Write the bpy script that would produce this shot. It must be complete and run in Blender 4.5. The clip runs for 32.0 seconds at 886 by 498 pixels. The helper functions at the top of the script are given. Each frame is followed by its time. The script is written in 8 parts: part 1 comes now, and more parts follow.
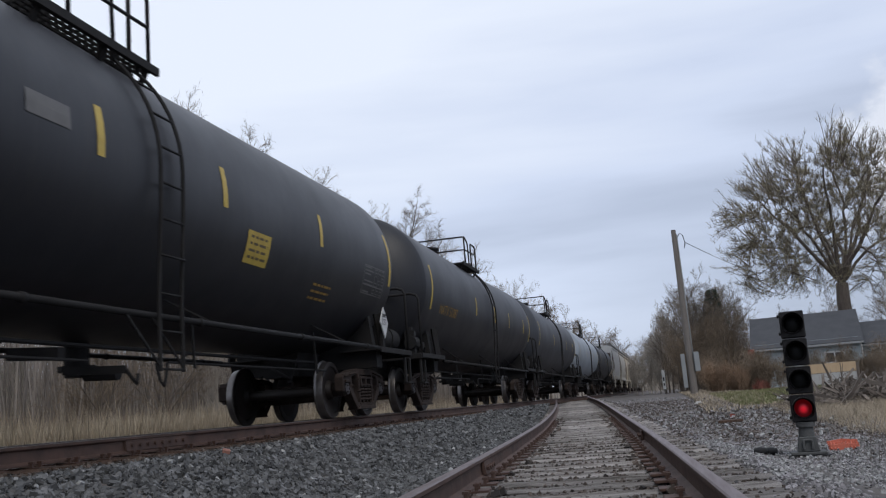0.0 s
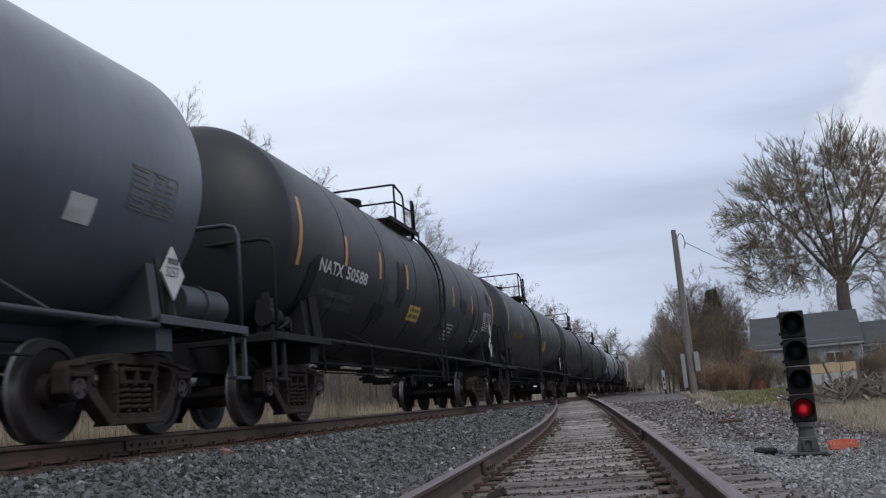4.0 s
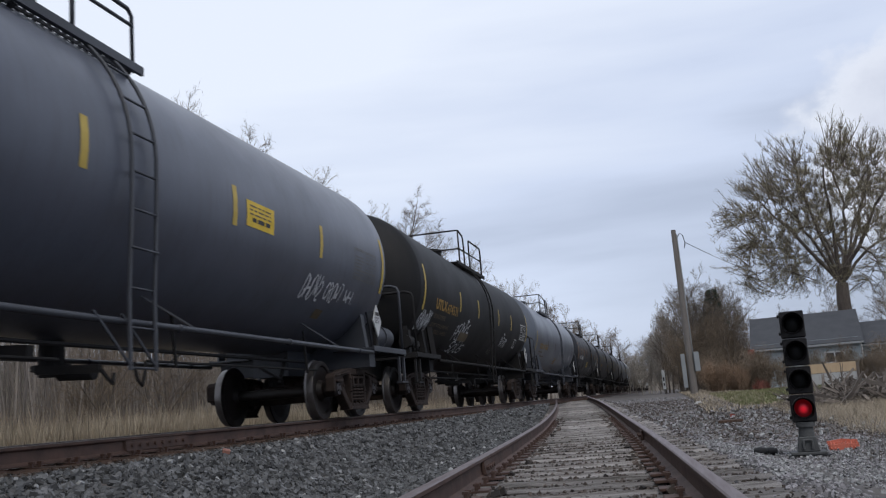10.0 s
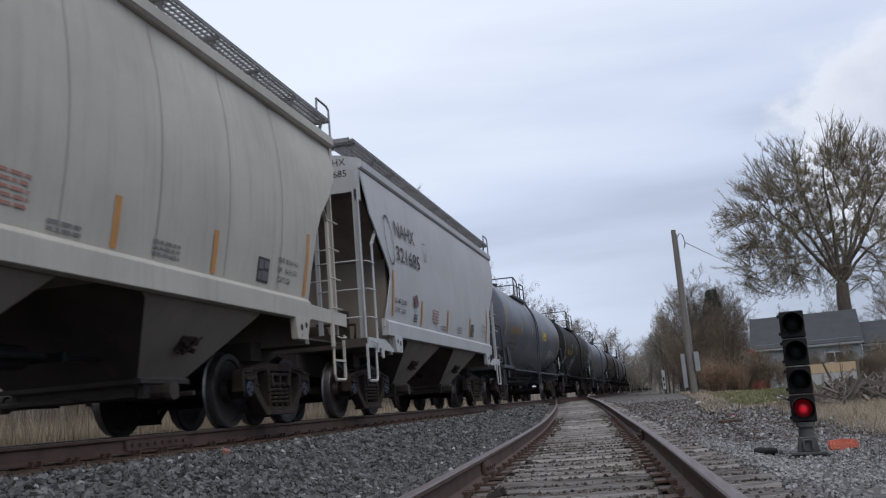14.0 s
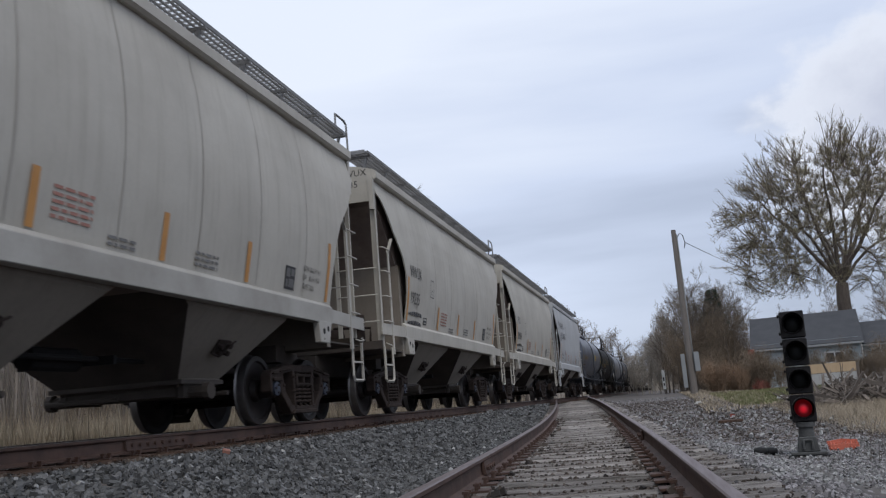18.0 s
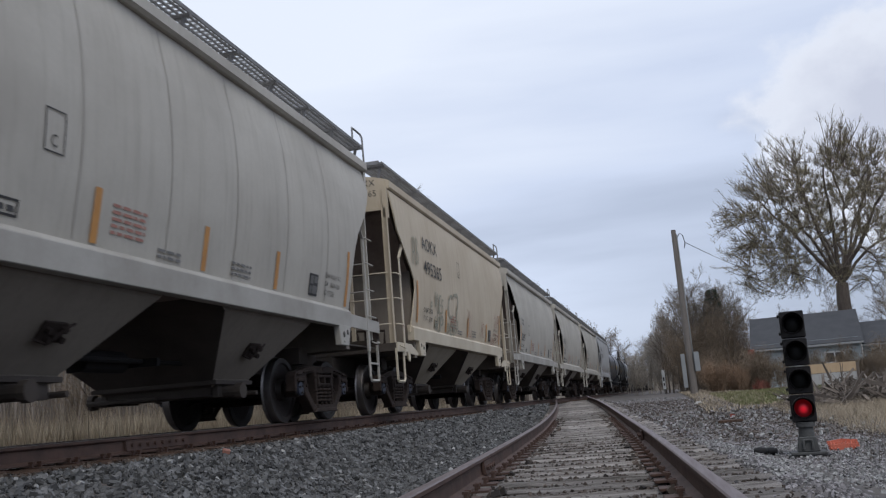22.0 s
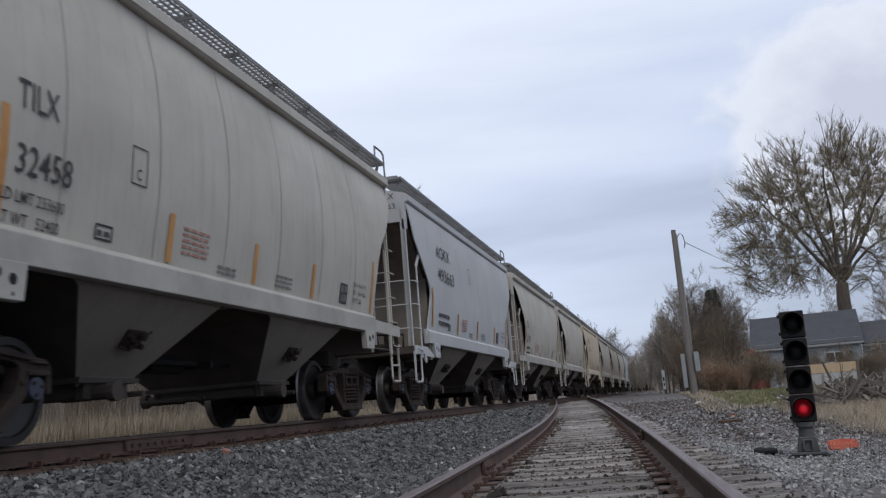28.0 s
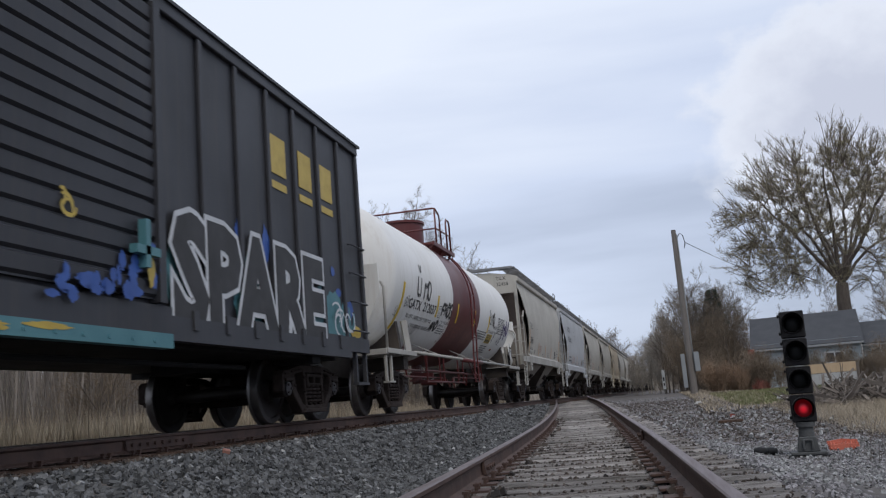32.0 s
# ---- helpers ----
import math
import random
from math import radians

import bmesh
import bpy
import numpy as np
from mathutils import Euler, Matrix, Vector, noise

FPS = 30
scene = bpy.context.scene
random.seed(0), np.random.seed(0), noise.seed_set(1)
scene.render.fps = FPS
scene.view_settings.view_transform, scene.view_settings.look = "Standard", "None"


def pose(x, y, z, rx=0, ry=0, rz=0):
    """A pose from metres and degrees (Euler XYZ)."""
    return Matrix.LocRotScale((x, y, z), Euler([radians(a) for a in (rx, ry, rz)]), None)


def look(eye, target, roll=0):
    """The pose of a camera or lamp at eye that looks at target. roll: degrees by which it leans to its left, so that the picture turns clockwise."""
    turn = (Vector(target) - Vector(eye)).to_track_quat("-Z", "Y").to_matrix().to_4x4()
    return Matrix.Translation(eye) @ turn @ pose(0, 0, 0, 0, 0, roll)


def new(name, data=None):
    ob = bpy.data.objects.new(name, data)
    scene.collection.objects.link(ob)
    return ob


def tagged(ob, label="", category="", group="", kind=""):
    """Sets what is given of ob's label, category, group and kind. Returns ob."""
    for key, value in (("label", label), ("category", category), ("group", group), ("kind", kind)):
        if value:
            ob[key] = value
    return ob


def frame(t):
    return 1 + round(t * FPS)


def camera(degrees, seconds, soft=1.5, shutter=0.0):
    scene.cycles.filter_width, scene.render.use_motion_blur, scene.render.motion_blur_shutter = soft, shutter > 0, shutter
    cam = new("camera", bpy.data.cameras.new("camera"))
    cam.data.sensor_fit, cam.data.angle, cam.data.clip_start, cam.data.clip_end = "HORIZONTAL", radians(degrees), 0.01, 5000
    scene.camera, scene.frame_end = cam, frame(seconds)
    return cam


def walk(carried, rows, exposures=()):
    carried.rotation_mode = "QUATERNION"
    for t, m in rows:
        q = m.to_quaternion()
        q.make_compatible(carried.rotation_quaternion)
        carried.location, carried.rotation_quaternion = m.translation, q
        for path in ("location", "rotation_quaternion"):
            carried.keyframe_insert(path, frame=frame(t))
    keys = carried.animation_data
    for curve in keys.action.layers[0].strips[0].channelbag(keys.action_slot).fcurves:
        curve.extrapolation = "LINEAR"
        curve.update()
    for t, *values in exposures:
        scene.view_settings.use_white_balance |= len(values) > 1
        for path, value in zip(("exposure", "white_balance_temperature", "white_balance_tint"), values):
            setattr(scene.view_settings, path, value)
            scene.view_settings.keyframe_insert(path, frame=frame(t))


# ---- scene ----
# The line of the main track runs along +y at x = MAIN; z = 0 is the top of its rails.
MAIN, SPEED, WHEEL = -6.105, 6.73, 0.457
SECONDS = 32.0

# ---- camera: stands still, low beside the siding's right rail ----
cam = camera(51.57, SECONDS, soft=1.2, shutter=0.2)
EYE = pose(0, 0, 0.046) @ Matrix.Rotation(0.2250, 4, "Z") @ Matrix.Rotation(math.pi / 2 + 0.1698, 4, "X") @ Matrix.Rotation(-0.0801, 4, "Z")
walk(cam, [(0, EYE), (SECONDS, EYE)], exposures=[(0, 0.0), (SECONDS, 0.0)])


# ---- world and sun: a bright overcast sky with drifting cloud ----
def node(tree, kind, **values):
    n = tree.nodes.new(kind)
    for key, value in values.items():
        if key in n.inputs:
            n.inputs[key].default_value = value
    return n


def make_world():
    w = bpy.data.worlds.new("overcast_sky")
    w.use_nodes = True
    t = w.node_tree
    t.nodes.clear()
    out, bg = t.nodes.new("ShaderNodeOutputWorld"), t.nodes.new("ShaderNodeBackground")
    sky = t.nodes.new("ShaderNodeTexSky")
    sky.sky_type, sky.sun_disc = "NISHITA", False
    sky.sun_elevation, sky.sun_rotation = radians(48), radians(150)
    dim = t.nodes.new("ShaderNodeVectorMath")
    dim.operation = "SCALE"
    dim.inputs["Scale"].default_value = 0.085
    coord = t.nodes.new("ShaderNodeTexCoord")
    flat = t.nodes.new("ShaderNodeMapping")
    flat.inputs["Scale"].default_value = (0.8, 0.8, 5.5)
    n1 = node(t, "ShaderNodeTexNoise", Scale=2.1, Detail=6.0, Roughness=0.48, Distortion=0.15)
    parts = t.nodes.new("ShaderNodeSeparateXYZ")
    high = t.nodes.new("ShaderNodeMapRange")
    high.inputs["From Min"].default_value, high.inputs["From Max"].default_value = 0.0, 0.42
    high.inputs["To Min"].default_value, high.inputs["To Max"].default_value = 0.15, 0.85
    veil, across = t.nodes.new("ShaderNodeMath"), t.nodes.new("ShaderNodeMapRange")
    for key, value in (("From Min", -0.6), ("From Max", 0.2), ("To Min", 0.32), ("To Max", -0.26)):
        across.inputs[key].default_value = value
    cloud = t.nodes.new("ShaderNodeMapRange")
    cloud.inputs["From Min"].default_value, cloud.inputs["From Max"].default_value = 0.30, 0.70
    cloud.inputs["To Min"].default_value, cloud.inputs["To Max"].default_value = -0.24, 0.24
    total = t.nodes.new("ShaderNodeMath")
    total.operation = "ADD"
    ramp = t.nodes.new("ShaderNodeValToRGB")
    e = ramp.color_ramp.elements
    e[0].position, e[0].color = 0.0, (0.35, 0.405, 0.53, 1)
    e[1].position, e[1].color = 1.0, (0.835, 0.90, 1.03, 1)
    mid = e.new(0.5)
    mid.color = (0.64, 0.718, 0.895, 1)
    mix = t.nodes.new("ShaderNodeMix")
    mix.data_type = "RGBA"
    mix.inputs[0].default_value = 0.9
    t.links.new(coord.outputs["Generated"], flat.inputs["Vector"])
    t.links.new(coord.outputs["Generated"], parts.inputs["Vector"])
    t.links.new(parts.outputs["Z"], high.inputs["Value"])
    t.links.new(flat.outputs["Vector"], n1.inputs["Vector"])
    t.links.new(n1.outputs["Fac"], cloud.inputs["Value"])
    t.links.new(parts.outputs["X"], across.inputs["Value"])
    t.links.new(across.outputs["Result"], veil.inputs[0])
    t.links.new(high.outputs["Result"], veil.inputs[1])
    t.links.new(veil.outputs[0], total.inputs[0])
    t.links.new(cloud.outputs["Result"], total.inputs[1])
    t.links.new(total.outputs[0], ramp.inputs["Fac"])
    t.links.new(sky.outputs["Color"], dim.inputs[0])
    t.links.new(dim.outputs["Vector"], mix.inputs[6])
    t.links.new(ramp.outputs["Color"], mix.inputs[7])
    t.links.new(mix.outputs[2], bg.inputs["Color"])
    bg.inputs["Strength"].default_value = 1.06
    t.links.new(bg.outputs[0], out.inputs[0])
    scene.world = w


make_world()
sun_data = bpy.data.lights.new("sun", "SUN")
sun_data.energy, sun_data.angle, sun_data.color = 0.95, radians(25), (1.0, 0.93, 0.82)
sun = new("sun", sun_data)
sun.matrix_basis = look((20, -30, 40), (0, 0, 0))


# ---- materials ----
def material(name, color, rough=0.6, metal=0.0, dark=None, scale=3.0, amount=0.5, fine=60.0, bump=0.0, stretch=(1, 1, 1), island=0.0, random_ob=0.0, streak=None, spec=0.5):
    """A painted or natural surface: two scales of noise between color and dark, optional runs of dirt, grain and variation from piece to piece."""
    m = bpy.data.materials.new(name)
    m.use_nodes = True
    t = m.node_tree
    bsdf = t.nodes["Principled BSDF"]
    bsdf.inputs["Roughness"].default_value, bsdf.inputs["Metallic"].default_value = rough, metal
    bsdf.inputs["Specular IOR Level"].default_value = spec
    dark = dark or tuple(c * 0.55 for c in color)
    coord, mapping = t.nodes.new("ShaderNodeTexCoord"), t.nodes.new("ShaderNodeMapping")
    mapping.inputs["Scale"].default_value = stretch
    t.links.new(coord.outputs["Object"], mapping.inputs["Vector"])
    n1 = node(t, "ShaderNodeTexNoise", Scale=scale, Detail=5.0, Roughness=0.6)
    n2 = node(t, "ShaderNodeTexNoise", Scale=fine, Detail=3.0, Roughness=0.6)
    for n in (n1, n2):
        t.links.new(mapping.outputs["Vector"], n.inputs["Vector"])
    ramp = t.nodes.new("ShaderNodeValToRGB")
    ramp.color_ramp.elements[0].position, ramp.color_ramp.elements[1].position = 0.38, 0.68
    t.links.new(n1.outputs["Fac"], ramp.inputs["Fac"])

    def blend(a, b, fac, kind="MIX"):
        x = t.nodes.new("ShaderNodeMix")
        x.data_type, x.blend_type = "RGBA", kind
        for slot, value in ((0, fac), (6, a), (7, b)):
            if isinstance(value, bpy.types.NodeSocket):
                t.links.new(value, x.inputs[slot])
            else:
                x.inputs[slot].default_value = value if slot == 0 else (*value, 1)
        return x.outputs[2]

    def times(a, k):
        x = t.nodes.new("ShaderNodeMath")
        x.operation = "MULTIPLY"
        t.links.new(a, x.inputs[0])
        x.inputs[1].default_value = k
        return x.outputs[0]

    col = blend(color, dark, times(ramp.outputs["Color"], amount))
    col = blend(col, dark, times(n2.outputs["Fac"], amount * 0.6))
    if streak:
        runs, sm = node(t, "ShaderNodeTexNoise", Scale=4.0, Detail=4.0, Roughness=0.7), t.nodes.new("ShaderNodeMapping")
        sm.inputs["Scale"].default_value = (1.5, 2.2, 0.12)
        t.links.new(coord.outputs["Object"], sm.inputs["Vector"])
        t.links.new(sm.outputs["Vector"], runs.inputs["Vector"])
        cut = t.nodes.new("ShaderNodeValToRGB")
        cut.color_ramp.elements[0].position, cut.color_ramp.elements[1].position = 0.5, 0.75
        t.links.new(runs.outputs["Fac"], cut.inputs["Fac"])
        col = blend(col, streak, times(cut.outputs["Color"], 0.36))
    if island or random_ob:
        source = t.nodes.new("ShaderNodeNewGeometry").outputs["Random Per Island"] if island else t.nodes.new("ShaderNodeObjectInfo").outputs["Random"]
        hsv, rng = t.nodes.new("ShaderNodeHueSaturation"), t.nodes.new("ShaderNodeMapRange")
        rng.inputs["To Min"].default_value, rng.inputs["To Max"].default_value = 1 - (island or random_ob), 1 + (island or random_ob)
        t.links.new(source, rng.inputs["Value"])
        t.links.new(rng.outputs["Result"], hsv.inputs["Value"])
        t.links.new(col, hsv.inputs["Color"])
        col = hsv.outputs["Color"]
    t.links.new(col, bsdf.inputs["Base Color"])
    rr = t.nodes.new("ShaderNodeMapRange")
    rr.inputs["To Min"].default_value, rr.inputs["To Max"].default_value = max(0.02, rough - 0.12), min(1.0, rough + 0.12)
    t.links.new(n1.outputs["Fac"], rr.inputs["Value"])
    t.links.new(rr.outputs["Result"], bsdf.inputs["Roughness"])
    if bump:
        b = node(t, "ShaderNodeBump", Strength=bump, Distance=0.02)
        t.links.new(n2.outputs["Fac"], b.inputs["Height"])
        t.links.new(b.outputs["Normal"], bsdf.inputs["Normal"])
    return m


def lamp_lens():
    """A lit lens: the lamp behind it shows as a hot spot that falls off to the rim."""
    m = bpy.data.materials.new("lit_red_lens")
    m.use_nodes = True
    t = m.node_tree
    bsdf = t.nodes["Principled BSDF"]
    bsdf.inputs["Base Color"].default_value, bsdf.inputs["Roughness"].default_value = (0.05, 0.002, 0.004, 1), 0.3
    coord, reach, ramp = t.nodes.new("ShaderNodeTexCoord"), t.nodes.new("ShaderNodeVectorMath"), t.nodes.new("ShaderNodeMapRange")
    reach.operation, ramp.interpolation_type = "DISTANCE", "SMOOTHERSTEP"
    reach.inputs[1].default_value = (0.0, -0.085, -0.01)
    for key, value in (("From Min", 0.0), ("From Max", 0.07), ("To Min", 0.55), ("To Max", 0.045)):
        ramp.inputs[key].default_value = value
    t.links.new(coord.outputs["Object"], reach.inputs[0])
    t.links.new(reach.outputs["Value"], ramp.inputs["Value"])
    bsdf.inputs["Emission Color"].default_value = (0.9, 0.012, 0.035, 1)
    t.links.new(ramp.outputs["Result"], bsdf.inputs["Emission Strength"])
    return m


def cloud_material():
    """A soft-edged heap of cloud: bright rim, greyer heart."""
    m = bpy.data.materials.new("cloud")
    m.use_nodes = True
    t = m.node_tree
    t.nodes.clear()
    out, mix = t.nodes.new("ShaderNodeOutputMaterial"), t.nodes.new("ShaderNodeMixShader")
    clear, lit = t.nodes.new("ShaderNodeBsdfTransparent"), t.nodes.new("ShaderNodeEmission")
    coord = t.nodes.new("ShaderNodeTexCoord")
    reach = t.nodes.new("ShaderNodeVectorMath")
    reach.operation = "LENGTH"
    n1 = node(t, "ShaderNodeTexNoise", Scale=3.2, Detail=6.0, Roughness=0.55)
    n2 = node(t, "ShaderNodeTexNoise", Scale=1.4, Detail=4.0, Roughness=0.5)
    add = t.nodes.new("ShaderNodeMath")
    add.operation = "MULTIPLY_ADD"
    add.inputs[1].default_value = 0.75
    edge, heart = t.nodes.new("ShaderNodeMapRange"), t.nodes.new("ShaderNodeMapRange")
    edge.interpolation_type = "SMOOTHSTEP"
    for key, value in (("From Min", 1.24), ("From Max", 0.98), ("To Min", 0.0), ("To Max", 0.92)):
        edge.inputs[key].default_value = value
    for key, value in (("From Min", 1.05), ("From Max", 0.6), ("To Min", 0.0), ("To Max", 1.0)):
        heart.inputs[key].default_value = value
    shade = t.nodes.new("ShaderNodeValToRGB")
    shade.color_ramp.elements[0].color = (0.80, 0.845, 0.95, 1)
    shade.color_ramp.elements[1].color = (0.60, 0.64, 0.765, 1)
    for n in (n1, n2, reach):
        t.links.new(coord.outputs["Object"], n.inputs[0])
    t.links.new(n1.outputs["Fac"], add.inputs[0])
    t.links.new(reach.outputs["Value"], add.inputs[2])
    t.links.new(add.outputs[0], edge.inputs["Value"])
    t.links.new(add.outputs[0], heart.inputs["Value"])
    t.links.new(heart.outputs["Result"], shade.inputs["Fac"])
    t.links.new(shade.outputs["Color"], lit.inputs["Color"])
    t.links.new(edge.outputs["Result"], mix.inputs[0])
    t.links.new(clear.outputs[0], mix.inputs[1])
    t.links.new(lit.outputs[0], mix.inputs[2])
    t.links.new(mix.outputs[0], out.inputs[0])
    return m


M = dict(
    ballast=material("ballast_stone", (0.116, 0.117, 0.118), 0.85, dark=(0.043, 0.043, 0.043), scale=6, amount=0.5, fine=40, bump=0.4, island=0.8),
    pale_stone=material("pale_stone", (0.30, 0.30, 0.295), 0.8, dark=(0.18, 0.18, 0.175), scale=6, amount=0.5, fine=40, island=0.5),
    grit=material("rusty_grit", (0.088, 0.068, 0.056), 0.95, dark=(0.03, 0.026, 0.023), scale=6, amount=0.5, fine=40, island=0.8),
    slate=material("slate_blue_car_paint", (0.094, 0.104, 0.134), 0.36, dark=(0.06, 0.066, 0.084), scale=0.8, amount=0.6, fine=30, streak=(0.05, 0.047, 0.048)),
    gravel=material("grey_gravel", (0.25, 0.238, 0.245), 0.88, dark=(0.11, 0.103, 0.105), scale=6, amount=0.5, fine=40, bump=0.4, island=0.65),
    earth=material("ground", (0.13, 0.114, 0.103), 0.95, dark=(0.06, 0.052, 0.047), scale=0.9, amount=0.7, fine=14, bump=0.6),
    rail=material("rusty_rail", (0.098, 0.053, 0.038), 0.75, 0.1, dark=(0.028, 0.02, 0.019), scale=5, fine=80, bump=0.15),
    tread=material("polished_rail_head", (0.30, 0.28, 0.27), 0.42, 0.8, dark=(0.16, 0.13, 0.12), scale=4, fine=90, stretch=(8, 0.4, 1)),
    head=material("dull_rail_head", (0.17, 0.13, 0.125), 0.5, 0.5, dark=(0.09, 0.06, 0.055), scale=4, fine=90, stretch=(8, 0.4, 1)),
    sleeper=material("weathered_sleeper", (0.43, 0.40, 0.375), 0.9, dark=(0.07, 0.06, 0.053), scale=4, amount=0.85, fine=25, bump=0.8, stretch=(0.6, 7, 7), random_ob=0.35),
    tie=material("creosoted_sleeper", (0.125, 0.07, 0.045), 0.9, dark=(0.035, 0.026, 0.022), scale=4, amount=0.8, fine=25, bump=0.8, stretch=(0.6, 7, 7), random_ob=0.3),
    black=material("black_car_paint", (0.022, 0.023, 0.028), 0.46, dark=(0.013, 0.013, 0.016), scale=0.8, amount=0.6, fine=30, streak=(0.038, 0.035, 0.033), spec=0.4),
    soot=material("sooty_black_car_paint", (0.013, 0.0125, 0.013), 0.6, dark=(0.008, 0.008, 0.008), scale=0.8, amount=0.6, fine=30, streak=(0.022, 0.019, 0.017), spec=0.25),
    darkgrey=material("dark_grey_car_paint", (0.045, 0.049, 0.06), 0.5, dark=(0.026, 0.028, 0.034), scale=0.8, amount=0.6, fine=30, streak=(0.035, 0.032, 0.03)),
    midgrey=material("blue_grey_car_paint", (0.125, 0.142, 0.175), 0.32, dark=(0.066, 0.072, 0.085), scale=0.7, amount=0.6, fine=30, streak=(0.07, 0.06, 0.052)),
    lightgrey=material("pale_blue_grey_car_paint", (0.33, 0.37, 0.42), 0.5, dark=(0.24, 0.27, 0.3), scale=0.7, amount=0.6, fine=30, streak=(0.2, 0.18, 0.16)),
    white=material("white_car_paint", (0.80, 0.79, 0.76), 0.42, dark=(0.62, 0.6, 0.55), scale=0.7, amount=0.35, fine=30, streak=(0.5, 0.42, 0.34)),
    maroon=material("maroon_car_paint", (0.12, 0.02, 0.018), 0.4, dark=(0.07, 0.014, 0.014), scale=0.8, amount=0.5, fine=30, streak=(0.15, 0.05, 0.045)),
    hopper=material("grey_hopper_paint", (0.50, 0.473, 0.415), 0.6, dark=(0.34, 0.315, 0.275), scale=0.7, amount=0.6, fine=25, streak=(0.27, 0.235, 0.19)),
    hopper_cool=material("cool_grey_hopper_paint", (0.46, 0.47, 0.48), 0.6, dark=(0.36, 0.36, 0.36), scale=0.7, amount=0.5, fine=25, streak=(0.3, 0.28, 0.26)),
    hopper_cream=material("cream_hopper_paint", (0.56, 0.485, 0.37), 0.62, dark=(0.43, 0.35, 0.25), scale=0.7, amount=0.6, fine=25, streak=(0.3, 0.2, 0.11)),
    # Grimy metal, also darkened to carry the shade on down-facing bay slopes.
    shade_grime=material("grimy_shaded_hopper_paint", (0.075, 0.06, 0.05), 0.85, dark=(0.03, 0.024, 0.02), scale=1.2, amount=0.7, fine=25),
    # Darker than the car's paint to carry the deep shade under its ends.
    shaded_slope=material("shaded_streaked_slope", (0.24, 0.19, 0.165), 0.85, dark=(0.12, 0.092, 0.078), scale=0.9, amount=0.7, fine=20, streak=(0.10, 0.065, 0.045)),
    sill=material("pale_sill_paint", (0.43, 0.415, 0.38), 0.6, dark=(0.25, 0.23, 0.2), scale=1.2, amount=0.6, fine=25),
    cream_sill=material("cream_sill_paint", (0.6, 0.54, 0.43), 0.6, dark=(0.44, 0.37, 0.27), scale=1.2, amount=0.6, fine=25),
    bright_yellow=material("bright_yellow_marking", (0.75, 0.5, 0.02), 0.5, scale=6, amount=0.3),
    purple=material("purple_spray_paint", (0.06, 0.03, 0.15), 0.6),
    faded=material("faded_green_spray_paint", (0.26, 0.27, 0.21), 0.7, dark=(0.36, 0.33, 0.26), scale=5, amount=0.7),
    cast=material("grey_cast_iron", (0.085, 0.088, 0.088), 0.7, dark=(0.045, 0.045, 0.045), scale=8),
    seam=material("weld_seam", (0.36, 0.335, 0.295), 0.7),
    bay=material("dusty_shaded_bay_paint", (0.23, 0.20, 0.165), 0.75, dark=(0.13, 0.11, 0.09), scale=1.0, amount=0.7, fine=20, streak=(0.12, 0.09, 0.07)),
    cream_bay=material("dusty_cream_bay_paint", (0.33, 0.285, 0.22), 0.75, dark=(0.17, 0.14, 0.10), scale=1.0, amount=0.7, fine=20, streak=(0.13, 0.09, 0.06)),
    bronze=material("worn_gold_lettering", (0.14, 0.10, 0.05), 0.6),
    woods=material("grey_brown_woods", (0.23, 0.20, 0.175), 0.95, dark=(0.14, 0.12, 0.105), scale=0.1, fine=2, island=0.4),
    boxcar=material("dark_blue_car_paint", (0.038, 0.039, 0.046), 0.55, dark=(0.024, 0.024, 0.028), scale=0.8, amount=0.6, fine=25, streak=(0.07, 0.06, 0.05)),
    teal=material("teal_spray_paint", (0.09, 0.23, 0.25), 0.55, dark=(0.05, 0.15, 0.18), scale=2, amount=0.6),
    blue=material("blue_spray_paint", (0.045, 0.12, 0.42), 0.55, dark=(0.03, 0.06, 0.2), scale=2, amount=0.6),
    truck=material("rusty_cast_steel", (0.056, 0.041, 0.035), 0.9, dark=(0.02, 0.015, 0.013), scale=4, amount=0.7, fine=40, bump=0.4, spec=0.2),
    wheel=material("wheel_steel", (0.026, 0.020, 0.018), 0.5, 0.0, dark=(0.012, 0.010, 0.009), scale=4, fine=40, spec=0.35),
    bright=material("worn_wheel_tread", (0.20, 0.19, 0.185), 0.4, 0.8, dark=(0.07, 0.06, 0.06), scale=6, fine=60),
    blue_cap=material("bearing_cap_blue", (0.036, 0.046, 0.075), 0.6, dark=(0.02, 0.02, 0.026), scale=10, fine=60),
    cap=material("bearing_cap_steel", (0.055, 0.048, 0.052), 0.6, dark=(0.025, 0.02, 0.02), scale=10, fine=60),
    under=material("underframe_black", (0.02, 0.019, 0.019), 0.8, dark=(0.011, 0.01, 0.01), scale=3, fine=40, spec=0.25),
    yellow=material("yellow_marking", (0.56, 0.40, 0.06), 0.5, dark=(0.38, 0.26, 0.05), scale=6, amount=0.6),
    orange=material("orange_marking", (0.56, 0.27, 0.07), 0.5, dark=(0.4, 0.18, 0.05), scale=6, amount=0.6),
    gold=material("faded_gold_lettering", (0.42, 0.24, 0.04), 0.6, dark=(0.2, 0.12, 0.03), scale=7, amount=0.7),
    letter=material("black_lettering", (0.035, 0.033, 0.033), 0.6),
    dim=material("grey_lettering", (0.16, 0.155, 0.15), 0.6),
    pale=material("pale_lettering", (0.62, 0.62, 0.61), 0.6),
    rust=material("rust_red_lettering", (0.35, 0.16, 0.12), 0.6),
    spray=material("white_spray_paint", (0.62, 0.63, 0.64), 0.6, dark=(0.4, 0.41, 0.42), scale=5, amount=0.5),
